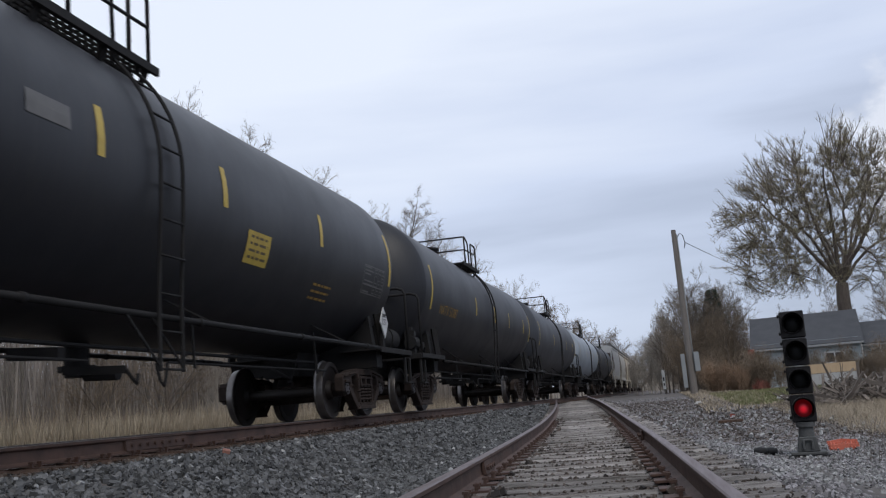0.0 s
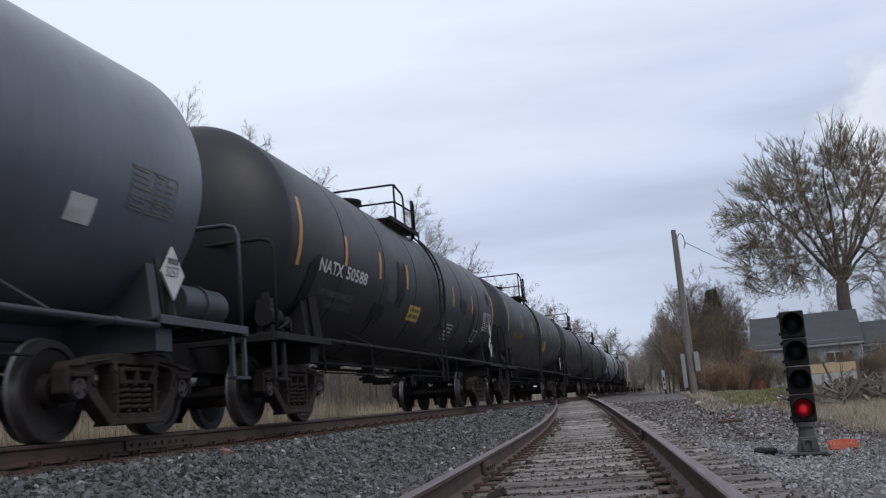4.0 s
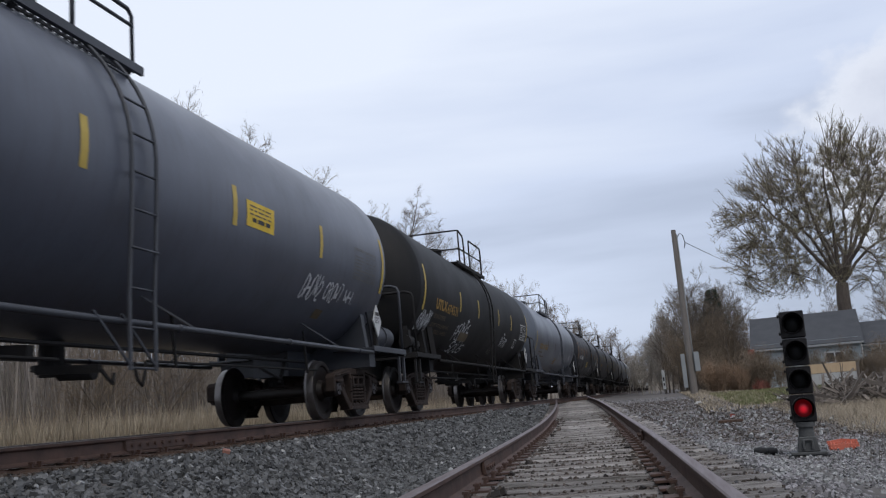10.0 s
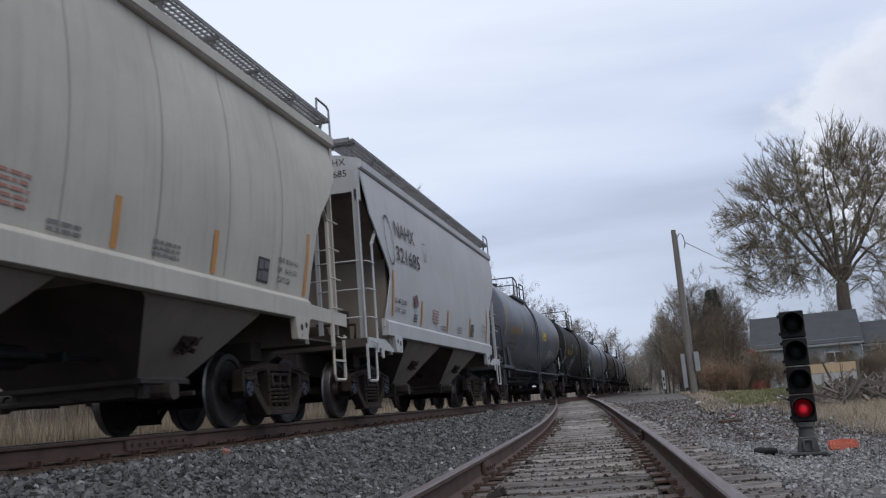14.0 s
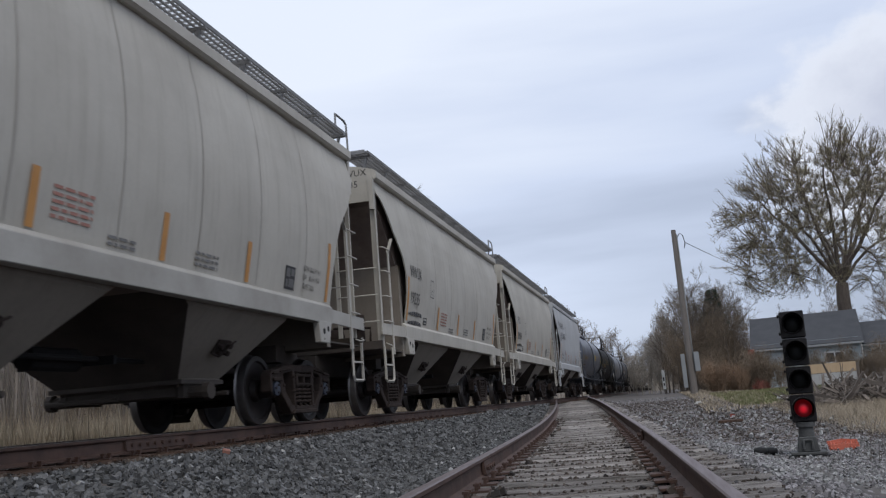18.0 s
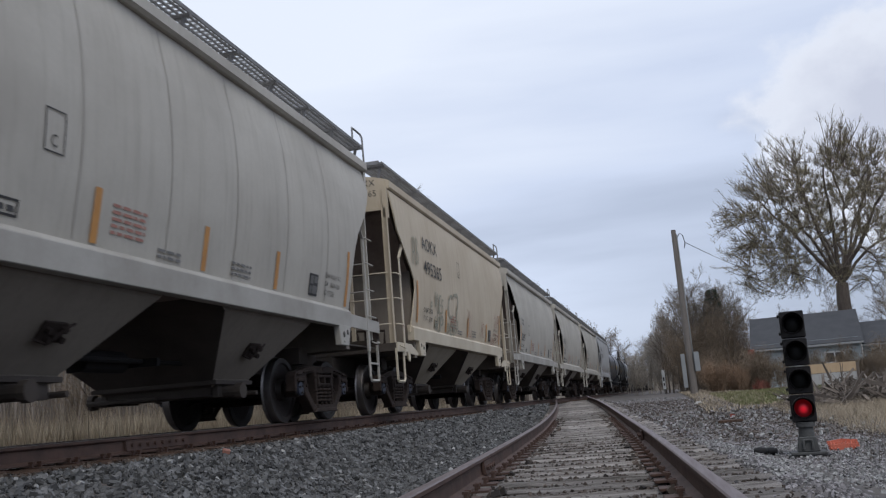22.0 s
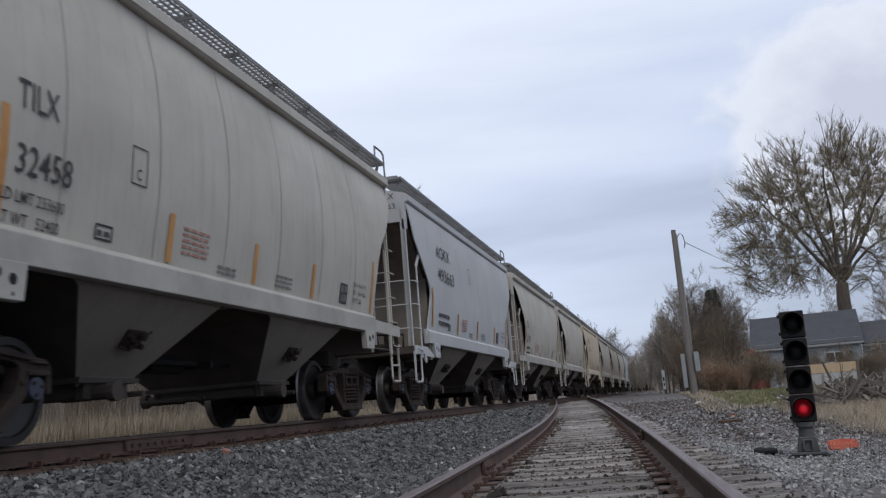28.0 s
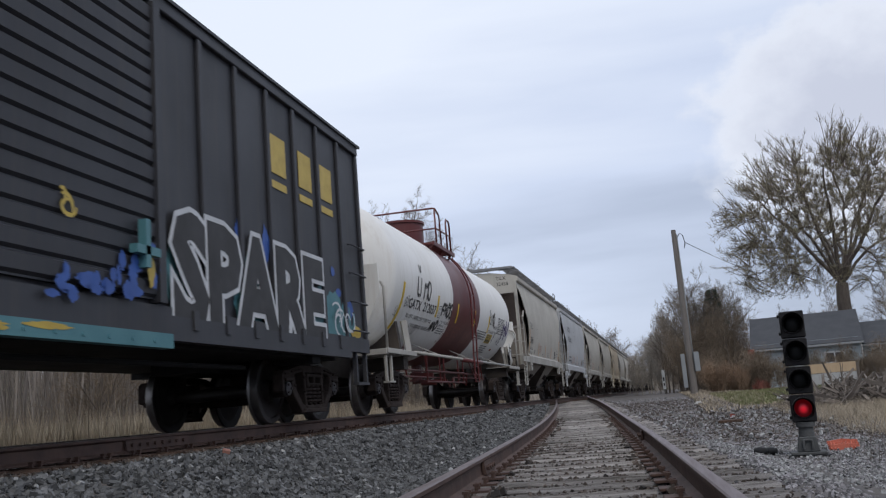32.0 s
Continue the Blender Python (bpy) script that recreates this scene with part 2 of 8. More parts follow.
    galv=material("galvanised_grating", (0.24, 0.24, 0.245), 0.7, 0.2, dark=(0.13, 0.13, 0.13)),
    signal=material("black_signal_housing", (0.022, 0.019, 0.019), 0.55, dark=(0.007, 0.007, 0.008), scale=9, amount=0.9, fine=70, bump=0.15, spec=0.3),
    lens=material("dark_lens_glass", (0.008, 0.009, 0.009), 0.42, spec=0.25),
    red=lamp_lens(),
    pole=material("grey_weathered_pole", (0.20, 0.18, 0.165), 0.9, dark=(0.13, 0.115, 0.1), scale=3, amount=0.7, fine=30, bump=0.6, stretch=(6, 6, 0.5)),
    box=material("grey_steel_box", (0.27, 0.285, 0.295), 0.6, dark=(0.22, 0.23, 0.23)),
    bark=material("grey_brown_bark", (0.14, 0.115, 0.095), 0.95, dark=(0.07, 0.055, 0.045), scale=3, fine=30, bump=0.6, stretch=(3, 3, 0.6)),
    twig=material("bare_twigs", (0.20, 0.17, 0.14), 0.95, dark=(0.12, 0.10, 0.085), scale=0.5, fine=8, island=0.3),
    willow=material("budding_willow_twigs", (0.20, 0.165, 0.125), 0.9, dark=(0.11, 0.09, 0.072), scale=0.3, fine=8, island=0.35),
    bud=material("young_leaf_buds", (0.30, 0.27, 0.145), 0.9, dark=(0.19, 0.165, 0.09), scale=0.3, fine=8, island=0.4),
    # Pale tone that puts distance haze into the far saplings and woods.
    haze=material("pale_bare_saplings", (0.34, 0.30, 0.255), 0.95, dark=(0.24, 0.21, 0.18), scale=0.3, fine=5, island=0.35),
    thicket=material("brown_thicket", (0.19, 0.145, 0.10), 0.95, dark=(0.08, 0.058, 0.042), scale=0.3, fine=5, island=0.4),
    russet=material("russet_shrub", (0.25, 0.165, 0.105), 0.95, dark=(0.15, 0.10, 0.065), scale=0.6, fine=8, island=0.4),
    scarlet=material("red_stemmed_shrub", (0.26, 0.075, 0.05), 0.9, dark=(0.12, 0.06, 0.045), scale=0.8, fine=8, island=0.4),
    conifer=material("dark_conifer", (0.04, 0.05, 0.035), 0.95, dark=(0.014, 0.02, 0.014), scale=1, fine=10, island=0.4),
    reed=material("dry_reed", (0.47, 0.395, 0.29), 0.9, dark=(0.28, 0.225, 0.165), scale=0.4, amount=0.6, fine=4, island=0.35),
    grass=material("green_grass", (0.13, 0.155, 0.055), 0.9, dark=(0.21, 0.18, 0.10), scale=0.5, amount=0.6, fine=4, island=0.35),
    dry=material("dry_grass", (0.43, 0.36, 0.265), 0.9, dark=(0.25, 0.205, 0.15), scale=0.5, amount=0.6, fine=4, island=0.35),
    wall=material("blue_grey_board_wall", (0.36, 0.42, 0.44), 0.75, dark=(0.28, 0.33, 0.35), scale=0.8, fine=20),
    roof=material("dark_shingle_roof", (0.062, 0.065, 0.072), 0.95, dark=(0.042, 0.044, 0.05), scale=1.5, fine=20, bump=0.5),
    trim=material("white_trim", (0.75, 0.75, 0.74), 0.6),
    glass=material("dark_window_glass", (0.02, 0.025, 0.03), 0.08),
    tan=material("tan_boards", (0.50, 0.37, 0.23), 0.8, dark=(0.38, 0.27, 0.17), scale=1.5, fine=20, stretch=(6, 1, 1)),
    pale_board=material("pale_grey_boards", (0.42, 0.42, 0.41), 0.8, dark=(0.3, 0.3, 0.29), scale=1.5, fine=20),
    red_brick=material("red_painted_wood", (0.30, 0.07, 0.05), 0.8),
    tarp=material("blue_tarpaulin", (0.12, 0.26, 0.6), 0.5),
    plastic=material("orange_plastic_mesh", (0.62, 0.16, 0.10), 0.7, dark=(0.3, 0.08, 0.05)),
    debris=material("dead_branches", (0.17, 0.145, 0.125), 0.95, dark=(0.11, 0.09, 0.075), scale=2, fine=15, bump=0.4, island=0.4),
    rubber=material("black_rubber", (0.015, 0.015, 0.016), 0.7),
)


# ---- mesh building ----
class Geo:
    """Collects vertices and faces of one mesh; slot is the index of the material."""

    def __init__(self):
        self.v, self.f, self.s = [], [], []

    def add(self, verts, faces, slot=0):
        n = len(self.v)
        self.v += [tuple(p) for p in verts]
        self.f += [tuple(n + i for i in f) for f in faces]
        self.s += [slot] * len(faces)
        return self

    def box(self, x0, x1, y0, y1, z0, z1, slot=0, m=None):
        p = [Vector((x, y, z)) for x in (x0, x1) for y in (y0, y1) for z in (z0, z1)]
        if m:
            p = [m @ q for q in p]
        return self.add(p, [(0, 1, 3, 2), (4, 6, 7, 5), (0, 4, 5, 1), (2, 3, 7, 6), (0, 2, 6, 4), (1, 5, 7, 3)], slot)

    def bar(self, a, b, w, h=None, slot=0):
        """A square bar from a to b."""
        a, b = Vector(a), Vector(b)
        d = b - a
        m = Matrix.Translation(a) @ d.to_track_quat("Y", "Z").to_matrix().to_4x4()
        h = h or w
        return self.box(-w / 2, w / 2, 0, d.length, -h / 2, h / 2, slot, m)

    def tube(self, pts, r, n=6, slot=0, radii=None, caps=True):
        pts = [Vector(p) for p in pts]
        verts, faces = [], []
        side = None
        for i, p in enumerate(pts):
            d = (pts[min(i + 1, len(pts) - 1)] - pts[max(i - 1, 0)]).normalized()
            if side is None:
                side = d.orthogonal().normalized()
            side = (side - d * side.dot(d)).normalized()
            up = d.cross(side)
            rr = radii[i] if radii else r
            verts += [p + (side * math.cos(2 * math.pi * k / n) + up * math.sin(2 * math.pi * k / n)) * rr for k in range(n)]
        for i in range(len(pts) - 1):
            faces += [(i * n + k, i * n + (k + 1) % n, (i + 1) * n + (k + 1) % n, (i + 1) * n + k) for k in range(n)]
        if caps:
            faces += [tuple(range(n - 1, -1, -1)), tuple((len(pts) - 1) * n + k for k in range(n))]
        return self.add(verts, faces, slot)

    def cyl(self, a, b, r, n=12, slot=0, r2=None):
        return self.tube([a, b], r, n, slot, [r, r if r2 is None else r2])

    def prism(self, profile, y0, y1, slot=0, m=None, axis="y"):
        """A polygon drawn in x and z, drawn out along y (or drawn in y and z, drawn out along x)."""
        k = len(profile)
        if axis == "y":
            p = [Vector((x, y, z)) for y in (y0, y1) for x, z in profile]
        else:
            p = [Vector((x, y, z)) for x in (y0, y1) for y, z in profile]
        if m:
            p = [m @ q for q in p]
        faces = [tuple(range(k)), tuple(range(2 * k - 1, k - 1, -1))]
        faces += [(i, k + i, k + (i + 1) % k, (i + 1) % k) for i in range(k)]
        return self.add(p, faces, slot)

    def lathe(self, profile, n=32, slot=0, m=None, slots=None):
        """Turns (radius, along) pairs about the y axis."""
        verts, faces, sl = [], [], []
        for r, y in profile:
            verts += [Vector((r * math.sin(2 * math.pi * k / n), y, r * math.cos(2 * math.pi * k / n))) for k in range(n)]
        if m:
            verts = [m @ q for q in verts]
        for i in range(len(profile) - 1):
            faces += [(i * n + k, (i + 1) * n + k, (i + 1) * n + (k + 1) % n, i * n + (k + 1) % n) for k in range(n)]
            sl += [slots[i] if slots else slot] * n
        base = len(self.v)
        self.add(verts, faces)
        self.s[-len(faces):] = sl
        return self

    def mesh(self, name, mats, smooth=False, bevel=0.0):
        me = bpy.data.meshes.new(name)
        me.from_pydata(self.v, [], self.f)
        for m in mats if isinstance(mats, (list, tuple)) else [mats]:
            me.materials.append(m)
        me.polygons.foreach_set("material_index", self.s)
        bm = bmesh.new()
        bm.from_mesh(me)
        bmesh.ops.recalc_face_normals(bm, faces=bm.faces)
        if bevel:
            sharp = [e for e in bm.edges if e.is_manifold and e.calc_face_angle(0) > 0.6]
            bmesh.ops.bevel(bm, geom=sharp, offset=bevel, segments=1, affect="EDGES", clamp_overlap=True)
        bm.to_mesh(me)
        bm.free()
        if smooth:
            me.shade_smooth() if smooth is True else me.set_sharp_from_angle(angle=radians(smooth))
            if smooth is not True:
                me.polygons.foreach_set("use_smooth", [True] * len(me.polygons))
        return me


STORE = {}


def shared(key, make):
    """One mesh for all alike parts."""
    if key not in STORE:
        STORE[key] = make()
    return STORE[key]


def part(name, me, parent, label="", m=None):
    ob = new(name, me)
    ob.parent = parent
    if m is not None:
        ob.matrix_basis = m
    if label:
        ob["label"] = label
    return ob


def thing(name, label, category, group="", kind="", me=None, m=None):
    ob = new(name, me)
    if m is not None:
        ob.matrix_basis = m
    return tagged(ob, label, category, group, kind)


def lettering(text, size, mat, key="", squeeze=1.0, grow=0.0):
    """Flat letters in the built-in font, x to the right and y up, as (verts, faces)."""
    def make():
        cu = bpy.data.curves.new("letters", "FONT")
        cu.body, cu.size, cu.resolution_u, cu.offset = text, size, 2, grow
        ob = bpy.data.objects.new("letters", cu)
        scene.collection.objects.link(ob)
        bpy.context.view_layer.update()
        me = bpy.data.meshes.new_from_object(ob.evaluated_get(bpy.context.evaluated_depsgraph_get()))
        bm = bmesh.new()
        bm.from_mesh(me)
        bmesh.ops.triangulate(bm, faces=bm.faces)
        vs, fs = [(v.co.x * squeeze, v.co.y) for v in bm.verts], [tuple(v.index for v in f.verts) for f in bm.faces]
        bm.free()
        bpy.data.objects.remove(ob)
        bpy.data.curves.remove(cu)
        bpy.data.meshes.remove(me)
        return vs, fs
    return shared(("text", text, size, squeeze, grow), make)


# ---- the lie of the land ----
def ease(a, b, x):
    k = min(1.0, max(0.0, (x - a) / (b - a)))
    return k * k * (3 - 2 * k)


def siding_x(y):
    """The siding's centre line; it swings over to join the main track."""
    if y < 40:
        return -0.298 - 0.0611 * y - 0.00075 * y * y
    k = min(1.0, (y - 40) / 38)
    a, b, da, db = -3.942, MAIN, -0.121 * 38, -0.02 * 38
    return a * (2 * k ** 3 - 3 * k * k + 1) + da * (k ** 3 - 2 * k * k + k) + b * (3 * k * k - 2 * k ** 3) + db * (k ** 3 - k * k)


def siding_z(y):
    """The top of the siding's rails."""
    return -0.385 + 0.37 * ease(14, 50, y)


def base_z(x, y):
    if x < MAIN:
        return -0.95 + 0.15 * noise.noise((x * 0.15, y * 0.15, 0))
    return -0.70 + 0.32 * ease(12, 52, y) + 0.03 * noise.noise((x * 0.4, y * 0.4, 3))


def ground_z(x, y):
    d = abs(x - MAIN)
    foot = base_z(x, y)
    main = -0.25 - max(0.0, d - 1.7) * 0.33
    side = -9.0
    if y < 70:
        ds = abs(x - siding_x(y))
        side = siding_z(y) - 0.203 - max(0.0, ds - 1.45) * 0.28
    return max(foot, main, side)


def spread(near, far, step, growth):
    out, x = [near], near
    while x < far:
        x += step
        step *= growth
        out.append(x)
    return out


def make_ground():
    right, left = spread(1.0, 1600, 0.3, 1.13), [-x for x in spread(9.0, 1600, 0.5, 1.14)]
    xs = sorted(left + [x * 0.25 - 8.75 for x in range(40)] + right)
    ys = sorted([-y for y in spread(1.0, 900, 1.0, 1.25)] + [y * 0.5 for y in range(120)] + spread(60, 2200, 1.0, 1.10))
    verts = [(x, y, ground_z(x, y)) for y in ys for x in xs]
    n = len(xs)
    faces = [(j * n + i, j * n + i + 1, (j + 1) * n + i + 1, (j + 1) * n + i) for j in range(len(ys) - 1) for i in range(n - 1)]
    g = Geo().add(verts, faces)
    ob = new("ground", g.mesh("ground", M["earth"], True))
    tagged(ob, "bare grey-brown earth and cinder ground beside the tracks", "ground", kind="structure")


make_ground()


# ---- tracks ----
RAIL = [(-0.07, 0), (-0.07, 0.012), (-0.012, 0.035), (-0.009, 0.125), (-0.036, 0.142), (-0.036, 0.165), (-0.028, 0.172), (0.028, 0.172), (0.036, 0.165), (0.036, 0.142), (0.009, 0.125), (0.012, 0.035), (0.07, 0.012), (0.07, 0)]


def rail_mesh(path, head):
    """Sweeps the rail's section along (x, y, top) places."""
    g, k = Geo(), len(RAIL)
    verts, faces, slots = [], [], []
    for i, (x, y, z) in enumerate(path):
        a, b = path[max(i - 1, 0)], path[min(i + 1, len(path) - 1)]
        d = Vector((b[0] - a[0], b[1] - a[1], 0)).normalized()
        for u, h in RAIL:
            verts.append((x + d.y * u, y - d.x * u, z - 0.172 + h))
    for i in range(len(path) - 1):
        for j in range(k):
            faces.append((i * k + j, i * k + (j + 1) % k, (i + 1) * k + (j + 1) % k, (i + 1) * k + j))
            slots.append(1 if j in (5, 6, 7) else 0)
    g.add(verts, faces)
    g.s = slots
    g.add([verts[j] for j in range(k)], [tuple(range(k))])
    g.add([verts[-k + j] for j in range(k)], [tuple(range(k))])
    return g.mesh("rail", [M["rail"], head])


main_track = thing("main_track", "main railway track on dark sleepers in grey ballast", "railway track", kind="structure")
siding = thing("siding_track", "rusty siding on weathered grey sleepers", "railway track", kind="structure")
for s in (-0.755, 0.755):
    part("rail", rail_mesh([(MAIN + s, y, 0) for y in (-260, 0, 20, 60, 200, 700)], M["tread"]), main_track)
    path = []
    for i in range(-24, 156):
        y = i * 0.5
        dx = (siding_x(y + 0.1) - siding_x(y - 0.1)) / 0.2
        if s < 0 and y > 44.5:
            break
        path.append((siding_x(y) + s, y - s * dx, siding_z(y)))
    part("rail", rail_mesh(path, M["head"]), siding, "rusty rail with a dull head")


def sleeper_mesh(mat, seed):
    """An old split sleeper: deep cracks along the grain, chewed edges."""
    rnd = random.Random(seed)
    g, n, k = Geo(), 12, 11
    verts, faces = [], []
    cracks = [0.0 if j % 2 == 0 else -rnd.uniform(0.0, 0.035) for j in range(9)]
    across = [-0.105, -0.10] + sorted(rnd.uniform(-0.085, 0.085) for j in range(7)) + [0.10, 0.105]
    for i in range(n):
        x = -1.3 + 2.6 * i / (n - 1) + (rnd.uniform(-0.05, 0.05) if i in (0, n - 1) else 0)
        edge = rnd.uniform(-0.018, 0.006)
        for j, y in enumerate(across):
            if j in (0, k - 1):
                z = -0.16
            else:
                z = cracks[j - 1] * rnd.uniform(0.2, 1.2) + rnd.uniform(-0.008, 0.006) + (-0.014 if j in (1, k - 2) else 0)
            verts.append((x + rnd.uniform(-0.02, 0.02), y + (edge if j < 2 else -edge if j > k - 3 else rnd.uniform(-0.006, 0.006)), z))
    for i in range(n - 1):
        faces += [(i * k + j, i * k + j + 1, i * k + k + 1 + j, i * k + k + j) for j in range(k - 1)]
    faces += [tuple(range(k)), tuple((n - 1) * k + j for j in range(k))]
    return g.add(verts, faces).mesh("sleeper", mat)


def plate_mesh():
    g = Geo().box(-0.19, 0.19, -0.09, 0.09, 0, 0.016)
    for x, y in ((-0.1, 0.05), (0.1, -0.05), (-0.1, -0.06), (0.1, 0.06)):
        g.box(x - 0.012, x + 0.012, y - 0.012, y + 0.012, 0.016, 0.05)
        g.box(x - 0.022, x + 0.022, y - 0.015, y + 0.015, 0.045, 0.062)
    return g.mesh("tie_plate", M["rail"])


def lay_sleepers():
    rnd = random.Random(3)
    grey, dark = [sleeper_mesh(M["sleeper"], i) for i in range(7)], [sleeper_mesh(M["tie"], 10 + i) for i in range(3)]
    plate = plate_mesh()
    y = -4.0
    while y < 62:
        if siding_x(y) > MAIN + 1.3:
            turn = math.degrees(math.atan((siding_x(y + 0.1) - siding_x(y - 0.1)) / 0.2))
            m = pose(siding_x(y) + rnd.uniform(-0.05, 0.05), y, siding_z(y) - 0.179 - rnd.uniform(0, 0.012), rnd.uniform(-2.5, 2.5), rnd.uniform(-0.3, 0.3), -turn + rnd.uniform(-1.8, 1.8))
            part("sleeper", rnd.choice(grey), siding, m=m)
            if 2.5 < y < 22:
                for s in (-0.755, 0.755):
                    part("tie_plate", plate, siding, m=pose(siding_x(y) + s, y, siding_z(y) - 0.181, 0, 0, -turn))
        y += 0.53 + rnd.uniform(-0.06, 0.06)
    y = -4.0
    while y < 66:
        part("sleeper", rnd.choice(dark), main_track, m=pose(MAIN + rnd.uniform(-0.04, 0.04), y, -0.186, 0, 0, rnd.uniform(-0.8, 0.8)))
        if 5 < y < 22:
            part("tie_plate", plate, main_track, m=pose(MAIN + 0.755, y, -0.200))
        y += 0.52 + rnd.uniform(-0.02, 0.02)


lay_sleepers()


def joint_bar(owner, x, y, z, turn, side, bolts):
    """A bolted fishplate against the web of the rail."""
    half = 0.075 * bolts
    g = Geo().prism([(side * 0.014, 0.038), (side * 0.05, 0.03), (side * 0.045, 0.06), (side * 0.035, 0.115), (side * 0.035, 0.135), (side * 0.014, 0.135)], -half, half)
    for i in range(bolts):
        u = (i - (bolts - 1) / 2) * 0.145
        g.cyl((side * 0.035, u, 0.082), (side * 0.068, u, 0.082), 0.02, 6)
    part("joint_bar", g.mesh("joint_bar", M["rail"]), owner, "bolted joint bar", pose(x, y, z - 0.172, 0, 0, turn))


joint_bar(main_track, MAIN + 0.755, 8.95, 0, 0, 1, 8)
for jy in (7.8,):
    slope = math.degrees(math.atan((siding_x(jy + 0.1) - siding_x(jy - 0.1)) / 0.2))
    joint_bar(siding, siding_x(jy) - 0.755, jy, siding_z(jy), -slope, 1, 4)
    joint_bar(siding, siding_x(11.6) + 0.755, 11.6, siding_z(11.6), -slope, -1, 4)


# ---- loose stone ----
def stones(name, label, mat, zones, seed):
    """Zones: x range as functions of y, y range, stones per square metre, size."""
    rng = np.random.default_rng(seed)
    block = np.array([(x, y, z) for x in (-1, 1) for y in (-1, 1) for z in (-1, 1)]) * 0.72
    tri = np.array([(0, 1, 3), (0, 3, 2), (4, 6, 7), (4, 7, 5), (0, 4, 5), (0, 5, 1), (2, 3, 7), (2, 7, 6), (0, 2, 6), (0, 6, 4), (1, 5, 7), (1, 7, 3)])
    vs, fs, count = [], [], 0
    for left, right, y0, y1, density, size, sink in zones:
        ys = rng.uniform(y0, y1, int(density * (y1 - y0) * max(right(y) - left(y) for y in (y0, (y0 + y1) / 2, y1))))
        for y in ys:
            a, b = left(y), right(y)
            if b <= a:
                continue
            x = rng.uniform(a, b)
            s = size * (0.45 + 0.9 * rng.random() ** 1.6)
            shape = block * (s * rng.uniform(0.5, 1.0, 3)) * rng.uniform(0.45, 1.2, (8, 3))
            q = rng.normal(size=4)
            q /= np.linalg.norm(q)
            w, i, j, k = q
            rot = np.array([[1 - 2 * (j * j + k * k), 2 * (i * j - k * w), 2 * (i * k + j * w)], [2 * (i * j + k * w), 1 - 2 * (i * i + k * k), 2 * (j * k - i * w)], [2 * (i * k - j * w), 2 * (j * k + i * w), 1 - 2 * (i * i + j * j)]])
            vs.append(shape @ rot.T + np.array((x, y, ground_z(x, y) + s * sink)))
            fs.append(tri + 8 * count)
            count += 1
    me = bpy.data.meshes.new(name)
    me.from_pydata(np.concatenate(vs).tolist(), [], np.concatenate(fs).tolist())
    me.materials.append(mat)
    tagged(new(name, me), label, "stones", kind="stuff")


def band(off0, off1):
    return (lambda y: siding_x(y) + off0), (lambda y: siding_x(y) + off1)


shoulder = (lambda y: MAIN + 1.2), (lambda y: siding_x(y) - 1.1)
stones("ballast_stones", "crushed blue-grey ballast between the tracks", M["ballast"], [
    (*shoulder, -6, 3.5, 170, 0.05, 0.25), (*shoulder, 3.5, 12, 950, 0.037, 0.25), (*shoulder, 12, 24, 450, 0.046, 0.25), (*shoulder, 24, 44, 110, 0.075, 0.25),
    (lambda y: MAIN - 0.7, lambda y: MAIN + 0.7, 8, 40, 30, 0.055, 0.2)], 5)
stones("pale_stones", "scattered pale chips among the ballast and gravel", M["pale_stone"], [
    (*shoulder, 3.5, 12, 10, 0.03, 0.9), (*shoulder, 12, 30, 4, 0.035, 0.9), (*band(1.35, 3.2), 6.5, 11.5, 260, 0.018, 0.7), (*band(1.3, 4.4), 4, 12, 60, 0.018, 0.8), (*band(1.3, 5.0), 12, 26, 8, 0.04, 0.6)], 15)
stones("gravel", "grey crushed gravel and cinders beside the siding", M["gravel"], [
    (*band(1.3, 4.4), -6, 3.5, 110, 0.045, 0.1),     (*band(1.3, 3.3), 3.5, 12.5, 760, 0.021, 0.1), (*band(3.3, 4.6), 3.5, 12.5, 200, 0.018, 0.1), (*band(0.84, 1.25), 3.5, 14, 22, 0.022, 0.1), (*band(0.84, 3.2), 12, 18, 90, 0.028, 0.06), (*band(0.84, 5.0), 18, 48, 16, 0.04, 0.05)], 6)
stones("track_grit", "dark grit, rust flakes and splinters between the sleepers", M["grit"], [
    (*band(-1.3, 1.3), -4, 2.5, 60, 0.03, 0.1), (*band(1.3, 5.0), 11, 22, 170, 0.022, 0.1), (*band(1.3, 6.0), 22, 40, 40, 0.035, 0.1), (*band(2.6, 5.0), 4, 12, 260, 0.016, 0.2),     (*band(-1.3, 1.3), 2.5, 14, 320, 0.018, 0.1), (*band(-1.3, 1.3), 14, 32, 50, 0.024, 0.0), (*band(0.45, 0.84), 3, 25, 60, 0.04, 0.2), (*band(-0.84, -0.45), 3, 25, 60, 0.04, 0.2),
    (lambda y: MAIN + 0.8, lambda y: MAIN + 1.45, 6, 20, 620, 0.026, 1.1), (lambda y: MAIN + 0.8, lambda y: MAIN + 1.4, 20, 45, 160, 0.035, 0.8)], 16)


